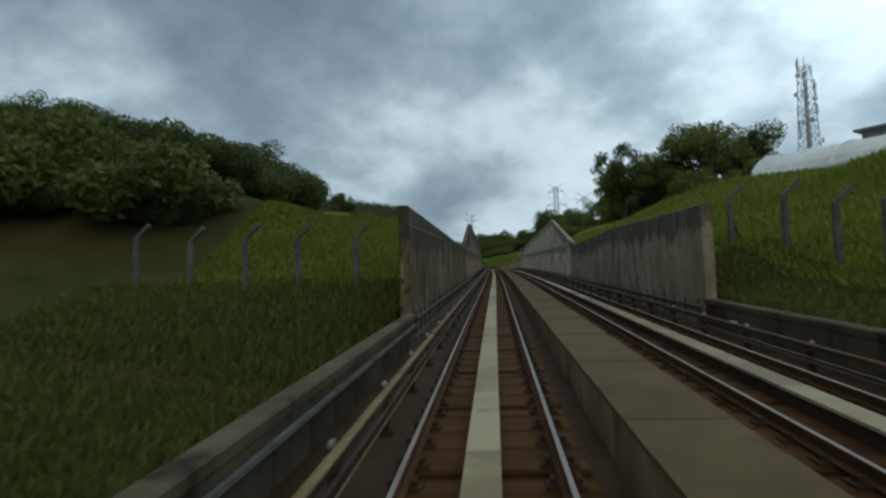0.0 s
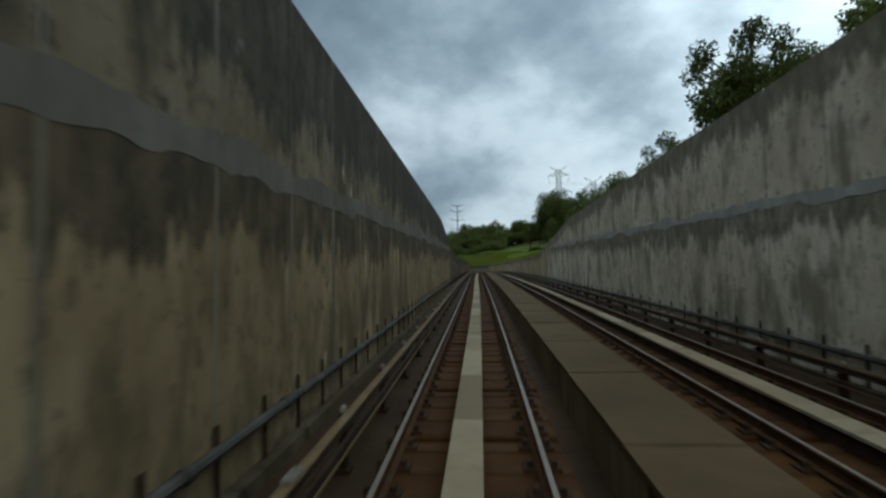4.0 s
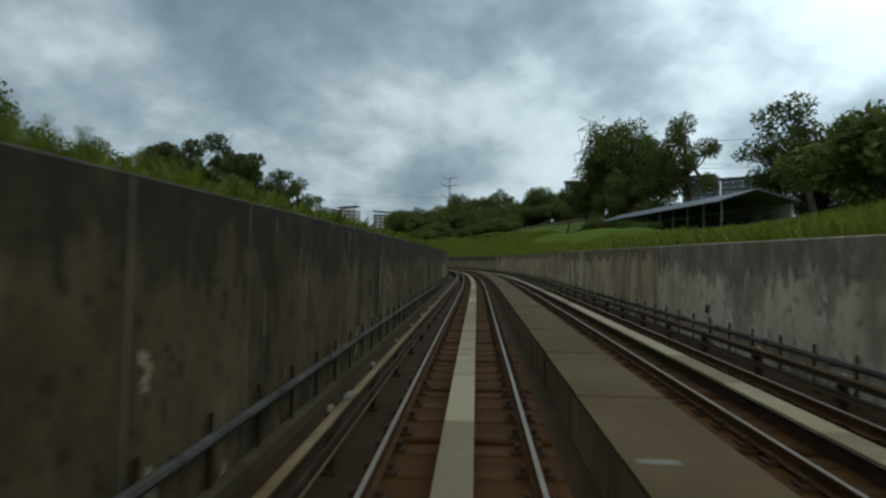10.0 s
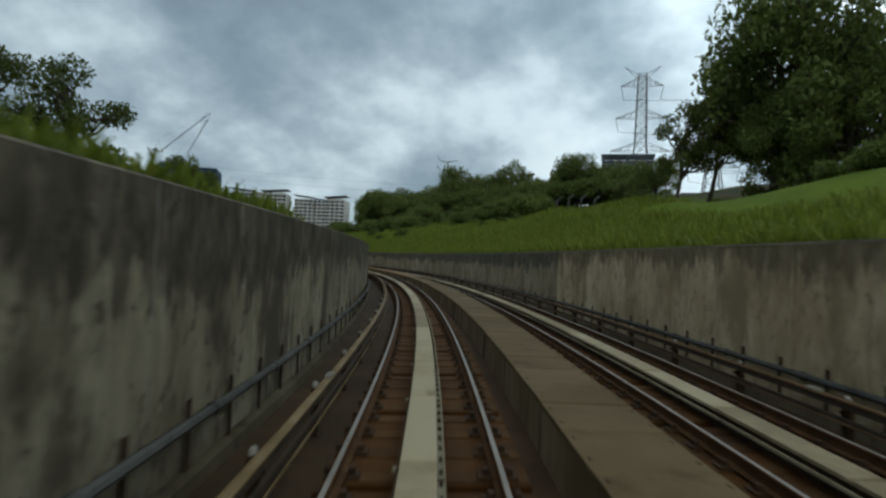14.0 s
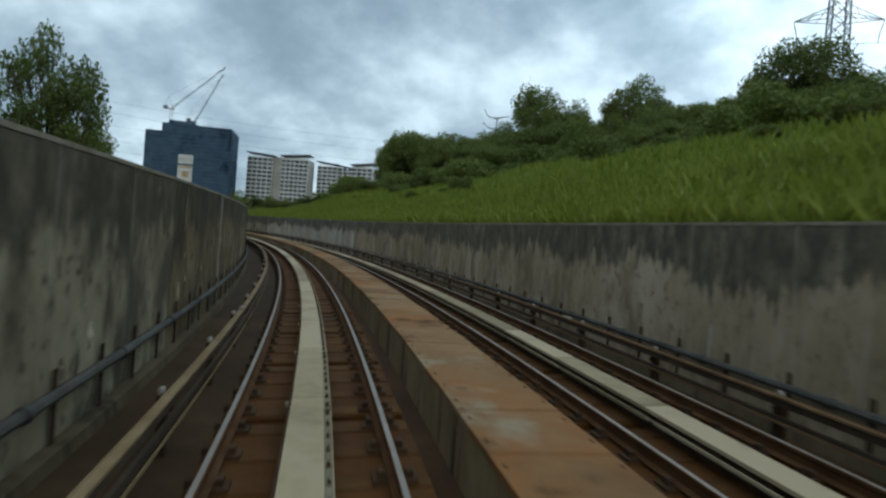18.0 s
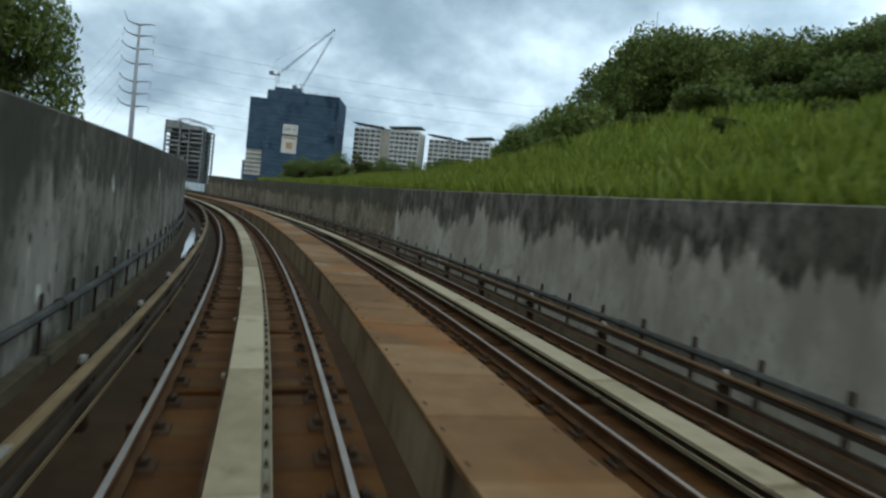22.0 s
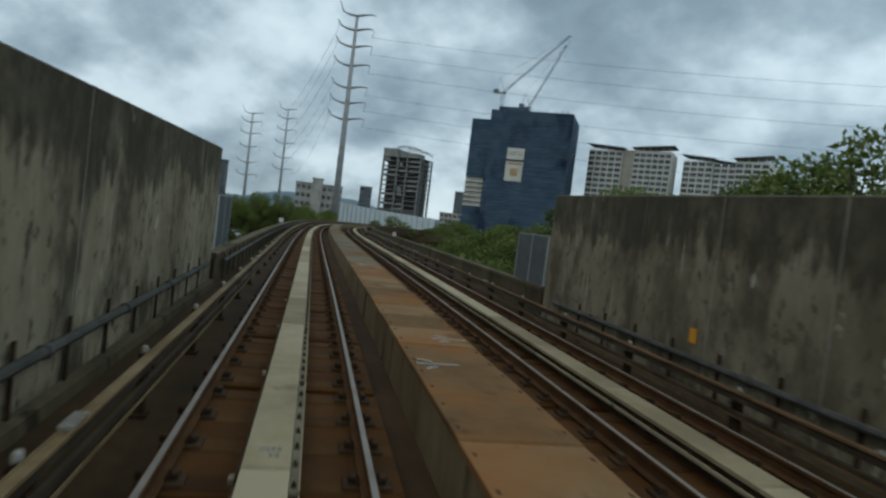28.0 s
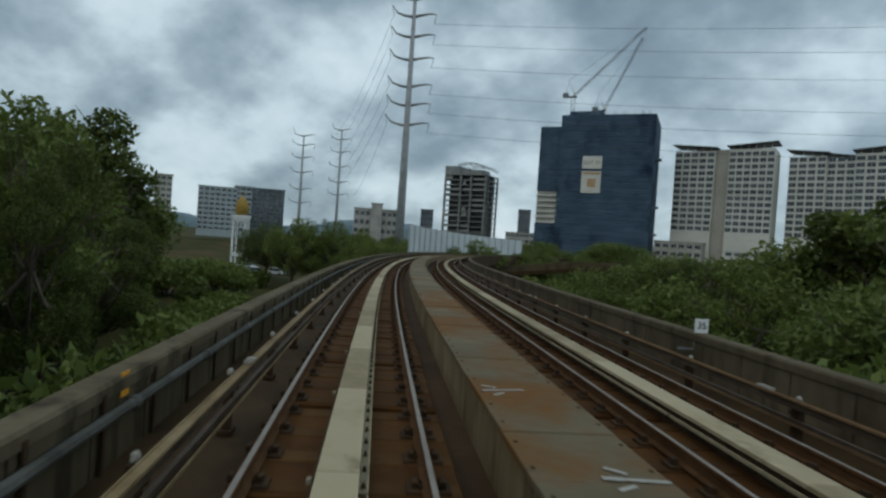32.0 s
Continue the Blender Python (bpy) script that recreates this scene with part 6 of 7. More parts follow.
def frame_tower():
    """Bare concrete tower with arched roof frame."""
    root = empty("frame_tower", Matrix.Translation((-387, 785, 5)) @ Matrix.Rotation(radians(12), 4, "Z"))
    tagged(root, "half-finished grey concrete tower with an arched roof frame", "tower")
    rng = random.Random(4)
    bays = ((0.0, 12.0), (13.2, 20.0), (21.2, 30.8))
    for k in range(17):
        z = k * 3.6
        Geo().box(-0.2, -0.5, z, 32.2, 22, z + 0.45).part("floor_slab", M_FRAME, root)
        if k == 16:
            break
        for x in (0.0, 12.0, 20.0, 30.8):
            Geo().box(x, -0.2, z + 0.45, x + 1.2, 1.2, z + 3.6).part("column", M_FRAME, root)
        for a, b in bays:
            kind = 3.15 if k < 5 else rng.choice((0.0, 0.0, 1.1, 1.1, 3.15))
            if kind:
                c = b if kind == 1.1 or k < 5 else a + (b - a) * rng.uniform(0.4, 0.8)
                Geo().box(a + 1.2, 0.3, z + 0.45, c, 0.6, z + 0.45 + kind).part("infill_wall", M_CONC_DIM if k < 5 else M_FRAME, root)
    for y in (5.0, 13.0, 21.0):
        Geo().box(31.0, y - 0.6, 0.45, 32.0, y + 0.6, 57.6).part("column", M_FRAME, root)
    Geo().box(2, 5, 0, 29.5, 21, 57.6).part("inner_core", M_CONC_DIM, root)
    Geo().box(0, 0, 58, 11.5, 20, 63.8).box(13, 3, 58, 19, 20, 60.5).box(20.5, 0, 58, 29, 12, 61.2).part("roof_house", M_FRAME, root)

    def crown(t):
        return 9 + 23 * t, 61.0 + 5.4 * math.sin(math.pi * (0.22 + 0.70 * t)) ** 0.8
    for y in (1, 20):
        for lift in (0.0, 1.4):
            Geo().tube([(crown(t)[0], y, crown(t)[1] - lift) for t in np.linspace(0, 1, 12)], 0.24, 5).part("roof_arch", M_STEEL, root)
        lacing = Geo()
        for t in np.linspace(0.0, 0.95, 14):
            a, b = crown(t), crown(t + 0.05)
            lacing.tube([(a[0], y, a[1] - 1.4), (b[0], y, b[1])], 0.13, 4)
        lacing.part("arch_lacing", M_STEEL, root)
    for t in np.linspace(0.05, 0.95, 7):
        Geo().tube([(crown(t)[0], 1, crown(t)[1]), (crown(t)[0], 20, crown(t)[1])], 0.18, 4).part("roof_rib", M_STEEL, root)


frame_tower()


def plain_block(name, x, y, w, d, z0, z1, rot, mat, floors, cols, label, category="building"):
    root = empty(name, Matrix.Translation((x, y, z0)) @ Matrix.Rotation(rot, 4, "Z"))
    tagged(root, label, category, "town buildings")
    H = z1 - z0
    wall = Geo().box(0, 0, -4, w, d, H).part("wall", mat, root)
    Geo().box(-0.4, -0.4, H, w + 0.4, d + 0.4, H + 0.8).part("parapet", mat, root)
    if floors:
        fh, cw = H / floors, w / cols
        key = (round(cw, 1), round(fh, 1))
        if key not in WINDOW:
            WINDOW[key] = window_mesh(cw * 0.66, fh * 0.5)
        for k in range(floors):
            for c in range(cols):
                shared("window", WINDOW[key], wall, Matrix.Translation(((c + 0.5) * cw, -0.12, k * fh + fh * 0.3)))
    return root


plain_block("office_block", 70, 462, 24, 18, 18, 41, radians(-12), M_GREYBLD, 6, 6, "blue-grey office block behind the trees")
plain_block("office_block", 35, 425, 14, 16, 20, 46, radians(-12), M_GREYBLD, 5, 6, "dark blue-grey office block beside the pylon")

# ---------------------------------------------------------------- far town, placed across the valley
# M_HAZE: cream blocks whose colour carries the haze of distance
plain_block("white_block", -527, 678.5, 27, 16, 12, 43.5, radians(60), M_HAZE, 9, 7, "cream slab block, walls tinted for haze, with window bands far across the valley")
plain_block("white_block", -515, 700, 12, 14, 12, 45.5, radians(60), M_HAZE, 9, 3, "cream stepped block, walls tinted for haze, far across the valley")
plain_block("grey_block", -547, 723.5, 35, 14, 12, 47.5, radians(56), M_GREYBLD, 10, 9, "blue-grey slab block far across the valley")
plain_block("brown_tower", -492.3, 631, 10, 10, 12, 45, radians(64), M_BEIGE, 9, 3, "slender brown tower block far off")
plain_block("concrete_block", -440, 750, 35, 14, 10, 35, radians(46), M_CONC, 4, 9, "low grey concrete office building across the valley")
plain_block("concrete_block", -430, 757, 8, 8, 10, 39, radians(46), M_CONC, 0, 1, "grey concrete stair tower on the office building")
plain_block("small_block", -506, 895, 12, 10, 10, 45, radians(40), M_GREYBLD, 6, 3, "small dark block far off")
plain_block("far_tower", -598, 1211, 18, 14, 10, 70, radians(32), M_GREYBLD, 14, 5, "pale grey tower block far behind")
plain_block("far_tower", -560, 1240, 14, 14, 10, 56, radians(32), M_GREYBLD, 11, 4, "second pale grey tower block far behind")
plain_block("far_block", -470, 990, 60, 16, 8, 30, radians(25), M_CONC, 4, 12, "long low pale building far behind")
plain_block("podium_block", -243, 806, 26, 12, 6, 24, radians(8), M_BEIGE, 4, 6, "low beige flats before the apartment tower")
plain_block("podium_block", -206, 812, 22, 12, 6, 21, radians(4), M_CREAM, 4, 5, "low cream flats before the apartment tower")
plain_block("podium_block", -150, 815, 40, 12, 6, 22, radians(0), M_BEIGE, 4, 9, "low beige flats beyond the trees")
plain_block("glass_block", 77.5, 415, 11, 14, 22, 46.8, radians(-30), M_GREYBLD, 7, 4, "dark glass office block behind the trees")
plain_block("glass_block", 89, 408, 17, 14, 22, 45.0, radians(-30), M_GREYBLD, 6, 6, "grey office block behind the trees")
plain_block("site_shed", -262, 772, 26, 8, 5, 20, radians(16), M_NET, 0, 1, "blue-netted site shed at the foot of the tower")


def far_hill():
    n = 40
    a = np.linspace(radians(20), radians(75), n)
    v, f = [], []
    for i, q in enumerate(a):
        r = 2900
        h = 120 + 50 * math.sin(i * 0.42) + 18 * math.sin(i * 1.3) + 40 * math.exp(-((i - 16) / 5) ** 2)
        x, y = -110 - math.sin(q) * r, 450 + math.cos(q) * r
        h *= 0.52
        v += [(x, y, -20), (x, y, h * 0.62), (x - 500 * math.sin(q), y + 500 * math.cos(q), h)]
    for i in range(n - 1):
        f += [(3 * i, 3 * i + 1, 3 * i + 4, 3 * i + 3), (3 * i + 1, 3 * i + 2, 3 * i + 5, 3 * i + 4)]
    tagged(mesh_object("backdrop", v, f, M_HILL, smooth=True), "wooded ridge on the horizon, coloured blue-grey for haze", "hill", kind="structure")


far_hill()


def domed_water_tower():
    x, y = -248, 540
    z0 = 3.6
    root = empty("domed_tower", Matrix.Translation((x, y, z0)) @ Matrix.Rotation(0.7, 4, "Z") @ Matrix.Diagonal((0.64, 0.64, 1.28, 1)))
    tagged(root, "white four-legged tower carrying a golden dome", "tower")
    for cx in (-1, 1):
        for cy in (-1, 1):
            Geo().box(cx * 2.3 - 0.3, cy * 2.3 - 0.3, -1, cx * 2.3 + 0.3, cy * 2.3 + 0.3, 11.0).part("leg", M_WHITE, root)
    for z in (3.5, 10.4):
        Geo().box(-2.6, -2.6, z, 2.6, -2.1, z + 0.6).box(-2.6, 2.1, z, 2.6, 2.6, z + 0.6).box(-2.6, -2.1, z, -2.1, 2.1, z + 0.6).box(2.1, -2.1, z, 2.6, 2.1, z + 0.6).part("ring_beam", M_WHITE, root)
    for sx, sy in ((0, -1), (0, 1), (-1, 0), (1, 0)):
        q = Geo()
        q.tube([((-2.3 if sx == 0 else sx * 2.35), (-2.3 if sy == 0 else sy * 2.35), 8.4), (sx * 2.35, sy * 2.35, 10.3), ((2.3 if sx == 0 else sx * 2.35), (2.3 if sy == 0 else sy * 2.35), 8.4)], 0.16, 5)
        q.part("arch", M_WHITE, root)
    Geo().box(-2.9, -2.9, 11.0, 2.9, 2.9, 11.5).part("cornice", M_WHITE, root)
    prof = [(2.0, 11.5), (2.5, 12.3), (2.6, 13.1), (2.1, 14.1), (1.2, 14.8), (0.3, 15.2), (0.08, 16.2)]
    Geo().tube([(0, 0, z) for r, z in prof], [r for r, z in prof], 16).part("dome", M_GOLD, root, smooth=True)


M_GOLD = material("golden_dome_paint", [(0.16, 0.10, 0.02), (0.24, 0.155, 0.035), (0.30, 0.20, 0.055)], 0.6, rough=0.6, metal=0.1, bump=0.1)
domed_water_tower()


def noise_barrier(s0, s1, u, top):
    root = empty("noise_barrier")
    tagged(root, "row of pale translucent barrier panels along the viaduct curve", "noise barrier")
    post = Geo().box(-0.09, -0.09, -0.6, 0.09, 0.09, top + 0.1).mesh("post", M_STEEL)
    n = int((s1 - s0) / 4)
    for i in range(n + 1):
        shared("post", post, root, frame_at(s0 + i * 4, u, 0))
    for i in range(n):
        a, b = s0 + i * 4 + 0.1, s0 + (i + 1) * 4 - 0.1
        pts = [on(a, u, 0.4), on(b, u, 0.4), on(b, u, top), on(a, u, top), on(a, u - 0.05, 0.4), on(b, u - 0.05, 0.4), on(b, u - 0.05, top), on(a, u - 0.05, top)]
        mesh_object("panel", pts, [(0, 1, 2, 3), (7, 6, 5, 4), (0, 4, 5, 1), (1, 5, 6, 2), (2, 6, 7, 3), (3, 7, 4, 0)], M_PANEL, root)


M_PANEL = material("milky_barrier_panel", [(0.40, 0.43, 0.43), (0.48, 0.51, 0.51), (0.56, 0.59, 0.59)], 0.3, rough=0.35, bump=0.02)
noise_barrier(573, 649, -2.62, 4.2)


# ---------------------------------------------------------------- the road ramp and the car park in the valley
def ribbon(name, line, prof, mat, parent=None):
    """A closed profile (sideways, up) drawn along a level line of places."""
    p = np.array(line, float)
    d = np.gradient(p[:, :2], axis=0)
    d /= np.linalg.norm(d, axis=1)[:, None]
    nrm = np.stack([-d[:, 1], d[:, 0]], 1)
    k = len(prof)
    v = [(p[i, 0] + nrm[i, 0] * a, p[i, 1] + nrm[i, 1] * a, p[i, 2] + b) for i in range(len(p)) for a, b in prof]
    f = [(i * k + j, i * k + (j + 1) % k, (i + 1) * k + (j + 1) % k, (i + 1) * k + j) for i in range(len(p) - 1) for j in range(k)]
    f += [tuple(reversed(range(k))), tuple(range((len(p) - 1) * k, len(p) * k))]
    return mesh_object(name, v, f, mat, parent)


def road_ramp():
    knots = [(-190, 537, 9.6), (-180, 548, 10.7), (-174, 556, 11.8), (-165, 561.5, 13.2), (-151, 560, 13.8), (-137, 552, 14.0), (-125, 541.8, 14.0), (-113, 528, 13.9), (-100, 512, 13.6)]
    q = np.array(knots)
    a = np.arange(len(q))
    b = np.linspace(0, len(q) - 1, 49)
    line = np.stack([np.interp(b, a, q[:, i]) for i in range(3)], 1)
    for _ in range(3):
        line[1:-1] = (line[:-2] + 2 * line[1:-1] + line[2:]) / 4
    # slab coloured dark for the shadow gap below the parapet
    deck_ = ribbon("road_ramp", line, [(-0.3, -1.2), (-0.3, -1.9), (7.3, -1.9), (7.3, -1.2)], M_DRAIN)
    tagged(deck_, "curved concrete road ramp across the valley", "road ramp", kind="structure")
    ribbon("road_parapet", line, [(-0.3, -1.2), (-0.3, 0.0), (0.0, 0.0), (0.0, -1.2)], M_PARAPET, deck_)
    ribbon("road_parapet", line, [(7.0, -1.2), (7.0, 0.0), (7.3, 0.0), (7.3, -1.2)], M_PARAPET, deck_)
    for i in range(4, 48, 8):
        x, y, z = line[i]
        Geo().tube([(x, y, z - 11), (x, y, z - 1.9)], 0.55, 10).part("ramp_column", M_PARAPET, deck_)


road_ramp()
M_CAR = [material("car_paint", [(0.30, 0.31, 0.32), (0.40, 0.41, 0.42), (0.50, 0.51, 0.52)], 0.5, rough=0.3, bump=0.0, spec=0.5),
         material("blue_car_paint", [(0.03, 0.05, 0.14), (0.045, 0.07, 0.19), (0.06, 0.09, 0.24)], 0.5, rough=0.3, bump=0.0, spec=0.5)]


def parked_car(x, y, rot, paint, label):
    root = empty("car", Matrix.Translation((x, y, ground_at(x, y) + 0.02)) @ Matrix.Rotation(rot, 4, "Z"))
    tagged(root, label, "car", "parked cars")
    Geo().prism([(-2.1, 0.3), (2.1, 0.3), (2.15, 0.75), (1.2, 0.88), (-1.9, 0.92), (-2.15, 0.7)], -0.85, 0.85).part("body", paint, root)
    Geo().prism([(1.15, 0.88), (0.5, 1.42), (-1.2, 1.45), (-1.9, 0.92)], -0.75, 0.75).part("cabin", M_GLASS, root)
    Geo().box(-1.15, -0.72, 1.43, 0.48, 0.72, 1.48).part("roof", paint, root)
    for sx in (-1.3, 1.3):
        for sy in (-0.8, 0.8):
            Geo().tube([(sx, sy - 0.1, 0.32), (sx, sy + 0.1, 0.32)], 0.32, 10).part("wheel", M_CLIP, root)


for i_, (x_, y_, r_) in enumerate(((-232, 532, 0.3), (-238, 528, 0.35), (-226, 536, 0.3), (-243, 523, 0.5), (-222, 528, 1.2))):
    parked_car(x_, y_, r_, M_CAR[i_ % 2], ("pale grey car parked by the domed tower", "dark blue car parked by the domed tower")[i_ % 2])


def banana_plant(x, y):
    root = empty("banana_plant", Matrix.Translation((x, y, ground_at(x, y) - 0.1)))
    tagged(root, "banana plant with large torn green leaves", "banana plant")
    Geo().tube([(0, 0, -0.3), (0.05, 0, 1.2), (0.1, 0.05, 2.3)], [0.16, 0.13, 0.08], 8).part("stem", M_LEAF_LIGHT, root)
    q = random.Random(8)
    for k in range(8):
        a, lift, length = k * 0.8 + q.random() * 0.3, q.uniform(0.5, 1.2), q.uniform(1.7, 2.4)
        v, f = [], []
        for j in range(8):
            s = j / 7
            r_ = length * s * math.cos(lift) * (0.6 + 0.6 * s)
            z_ = 2.2 + length * (math.sin(lift) * s - 0.75 * s * s * (1.3 - lift * 0.6))
            w_ = 0.32 * math.sin(math.pi * min(1.0, 0.08 + 0.92 * s)) ** 0.6 + 0.01
            for sg in (-1, 0, 1):
                v.append((0.1 + math.cos(a) * r_ - math.sin(a) * w_ * sg, math.sin(a) * r_ + math.cos(a) * w_ * sg, z_ - 0.10 * abs(sg)))
        for j in range(7):
            f += [(3 * j, 3 * j + 1, 3 * j + 4, 3 * j + 3), (3 * j + 1, 3 * j + 2, 3 * j + 5, 3 * j + 4)]
        mesh_object("leaf", v, f, M_LEAF_LIGHT, root, smooth=True)


banana_plant(-54.8, 446.9)
banana_plant(-52.9, 447.6)

# ---------------------------------------------------------------- fences
def fence(name, places, height, arm, label, brace=False):
    """Concrete posts with bent heads and wires between them; places are (s, u) along its line, arm the side to which the heads lean."""
    root = empty(name)
    tagged(root, label, "fence")
    post = Geo()
    post.chamfer(-0.08, -0.08, -0.5, 0.08, 0.08, height, 0.01)
    post.prism([(-0.075, height - 0.02), (0.075, height - 0.02), (0.06 + arm * 0.55, height + 0.46), (-0.04 + arm * 0.55, height + 0.56)], -0.07, 0.07)
    me = post.mesh("post", M_POST)
    heads = []
    for s, u in places:
        p = on(s, u, 0.0)
        x, y = float(p[0]), float(p[1])
        z = ground_at(x, y)
        h = float(np.interp(s, SG, th))
        m = Matrix.Translation((x, y, z)) @ Matrix.Rotation(h + rnd.uniform(-0.06, 0.06), 4, "Z") @ Matrix.Rotation(rnd.uniform(-0.03, 0.03), 4, "X")
        shared("post", me, root, m)
        heads.append(m)
    if brace:
        Geo().tube([(0.05, 0, height * 0.55), (0.9, 1.0, 0.0)], 0.06, 4).part("brace", M_POST, root, heads[-1])
    for q in [Vector((0, 0, height * k / 3)) for k in range(1, 4)] + [Vector((arm * 0.45, 0, height + 0.45))]:
        Geo().tube([a @ q for a in heads], 0.004, 3, 0, False).part("wire", M_CABLE, root)


fence("boundary_fence", [(51.1 + 2.3 * i, -11.5) for i in range(10)] + [(74.1 + 2.487 * i, -11.5) for i in range(30)] + [(148.7 + 2.68 * i, -11.5) for i in range(9)], 1.08, -1, "concrete post fence with bent heads and barbed wire on the bank")
fence("boundary_fence", [(22, -3.2), (22, -4.9), (22, -7.1), (22.2, -9.2), (22.4, -11.5), (22.6, -13.8)], 2.0, 1, "dark concrete post fence across the grass mound")
fence("boundary_fence", [(3, 10.2), (5.6, 10.2), (8.2, 10.1), (10.8, 10.1), (13.4, 10.0), (16, 10.0), (18.4, 10.1), (21.1, 9.9), (23.4, 9.0)], 2.0, 1, "bent concrete post fence beside the bridge", True)
fence("boundary_fence", [(30 + 3 * i, 30) for i in range(22)], 0.7, 1, "bent concrete post fence along the hill crest")
fence("boundary_fence", [(306 + 3 * i, 21.5) for i in range(4)], 1.3, 1, "bent concrete post fence on top of the grass slope")


# ---------------------------------------------------------------- panels where the walls end, signs, marks
def end_screen(u, s0, s1, label):
    root = empty("mesh_screen")
    tagged(root, label, "screen", "screens at the wall ends")
    n = 2
    for i in range(n + 1):
        Geo().box(-0.025, -0.025, 0.0, 0.025, 0.025, 1.92).box(-0.06, -0.06, 0.38, 0.06, 0.06, 0.41).part("post", M_STEEL, root, frame_at(s0 + (s1 - s0) * i / n, u, -0.02))
    for i in range(n):
        a, b = s0 + (s1 - s0) * i / n + 0.03, s0 + (s1 - s0) * (i + 1) / n - 0.03
        for nm, v0, v1, w, mat in (("sheet", 0.42, 1.86, 0.012, M_SCREEN), ("top_rail", 1.862, 1.89, 0.02, M_STEEL)):
            pts = []
            for du in (w, -w):
                pts += [on(a, u + du, v0), on(b, u + du, v0), on(b, u + du, v1), on(a, u + du, v1)]
            mesh_object(nm, pts, [(0, 1, 2, 3), (7, 6, 5, 4), (0, 4, 5, 1), (1, 5, 6, 2), (2, 6, 7, 3), (3, 7, 4, 0)], mat, root)


M_SCREEN = material("dull_grey_mesh_sheet", [(0.060, 0.066, 0.066), (0.080, 0.088, 0.088), (0.105, 0.114, 0.113)], 1.2, rough=0.7, bump=0.3, bump_scale=60)
end_screen(-2.5, 470.65, 473.3, "grey mesh screen standing where the wall ends")
end_screen(6.5, 468.35, 470.8, "grey mesh screen standing where the wall ends")


STAND = Matrix.Rotation(radians(90), 4, "X")


def street_lamp(x, y, top, heading):
    z = ground_at(x, y)
    root = empty("street_lamp", Matrix.Translation((x, y, z)) @ Matrix.Rotation(heading, 4, "Z"))
    tagged(root, "tall grey street lamp with one arm above the bank", "street lamp")
    h = top - z
    Geo().tube([(0, 0, -0.5), (0, 0, h * 0.5), (0, 0, h - 0.25)], [0.13, 0.10, 0.07], 8).part("pole", M_STEEL, root)
    Geo().tube([(0, 0, h - 0.3), (0.35, 0, h - 0.05), (1.2, 0, h)], [0.06, 0.05, 0.04], 6).part("arm", M_STEEL, root)
    Geo().chamfer(1.1, -0.16, h - 0.09, 2.0, 0.16, h + 0.08, 0.05).part("lamp_head", M_WHITE, root)


street_lamp(-57.2, 359.3, 26.5, radians(215))


def speed_board(s, u, v, text, turn, label, w=0.5):
    """A small plate with a number that faces back along the line, or off the wall."""
    m = frame_at(s, u, v) @ Matrix.Rotation(turn, 4, "Z")
    root = empty("speed_sign", m)
    tagged(root, label, "sign", "speed signs")
    plate = Geo().box(-w / 2, 0, -w / 2, w / 2, 0.015, w / 2).part("plate", M_WHITE, root)
    Geo().box(-w / 2 - 0.3, 0.016, -w / 2 - 0.34, -w / 2 + 0.05, 0.05, -w / 2 - 0.30).box(-w / 2 + 0.01, 0.016, -w / 2 - 0.31, -w / 2 + 0.05, 0.05, w / 2).part("bracket", M_STEEL_DARK, root)
    lettering(text, w * 0.72, Matrix.Translation((0, -0.004, 0)) @ STAND, plate)
    return root


speed_board(493.0, -1.85, 0.84, "35", 0, "small white speed sign reading 35 on the parapet", 0.25)
speed_board(500.8, 6.46, 0.64, "35", 0, "small white speed sign reading 35 on the parapet", 0.27)
for s_, u_, t_ in ((198.4, 6.385, -90), (204.2, -2.285, 90)):
    m_ = frame_at(s_, u_, 0.62) @ Matrix.Rotation(radians(t_), 4, "Z")
    r_ = empty("painted_number", m_)
    tagged(r_, "black number 60 painted on the concrete wall", "painted number", "painted numbers")
    lettering("60", 0.34, STAND, r_)
for s_, u_, v_, t_ in ((162.1, -2.288, 0.54, 90), (161.8, 6.388, 0.56, -90), (461.4, 6.388, 0.56, -90), (495.9, -2.192, 0.30, 90), (455.5, -2.288, 0.5, 90)):
    m_ = frame_at(s_, u_, v_) @ Matrix.Rotation(radians(t_), 4, "Z")
    q_ = Geo().box(-0.09, -0.006, -0.12, 0.09, 0.006, 0.12).part("paint_mark", M_ORANGE, None, m_)
    tagged(q_, "orange paint mark on the concrete", "paint mark", "orange marks")
# arrows and patches painted on the walkway
for s_, u_, r_ in ((459.4, 1.72, 0.1), (460.9, 2.2, 0.0), (496.5, 1.73, 0.2), (493.9, 2.2, -0.1), (472.0, 1.9, 0.1)):
    g_ = Geo()
    g_.box(-0.25, -0.02, 0, 0.25, 0.02, 0.003)
    g_.prism([(-0.26, 0), (-0.26, 0.003), (-0.1, 0.003), (-0.1, 0)], -0.03, 0.03)
    m_ = frame_at(s_, u_, 0.2575) @ Matrix.Rotation(r_, 4, "Z")
    g_.box(-0.26, -0.02, 0, -0.08, 0.02, 0.003, 0, Matrix.Translation((0.02, 0.07, 0.0005)) @ Matrix.Rotation(-0.6, 4, "Z"))
    g_.box(-0.26, -0.02, 0, -0.08, 0.02, 0.003, 0, Matrix.Translation((0.02, -0.07, 0.0005)) @ Matrix.Rotation(0.6, 4, "Z"))
    tagged(g_.part("painted_arrow", M_BAND, None, m_), "white arrow sprayed on the walkway cover", "painted arrow", "painted arrows")
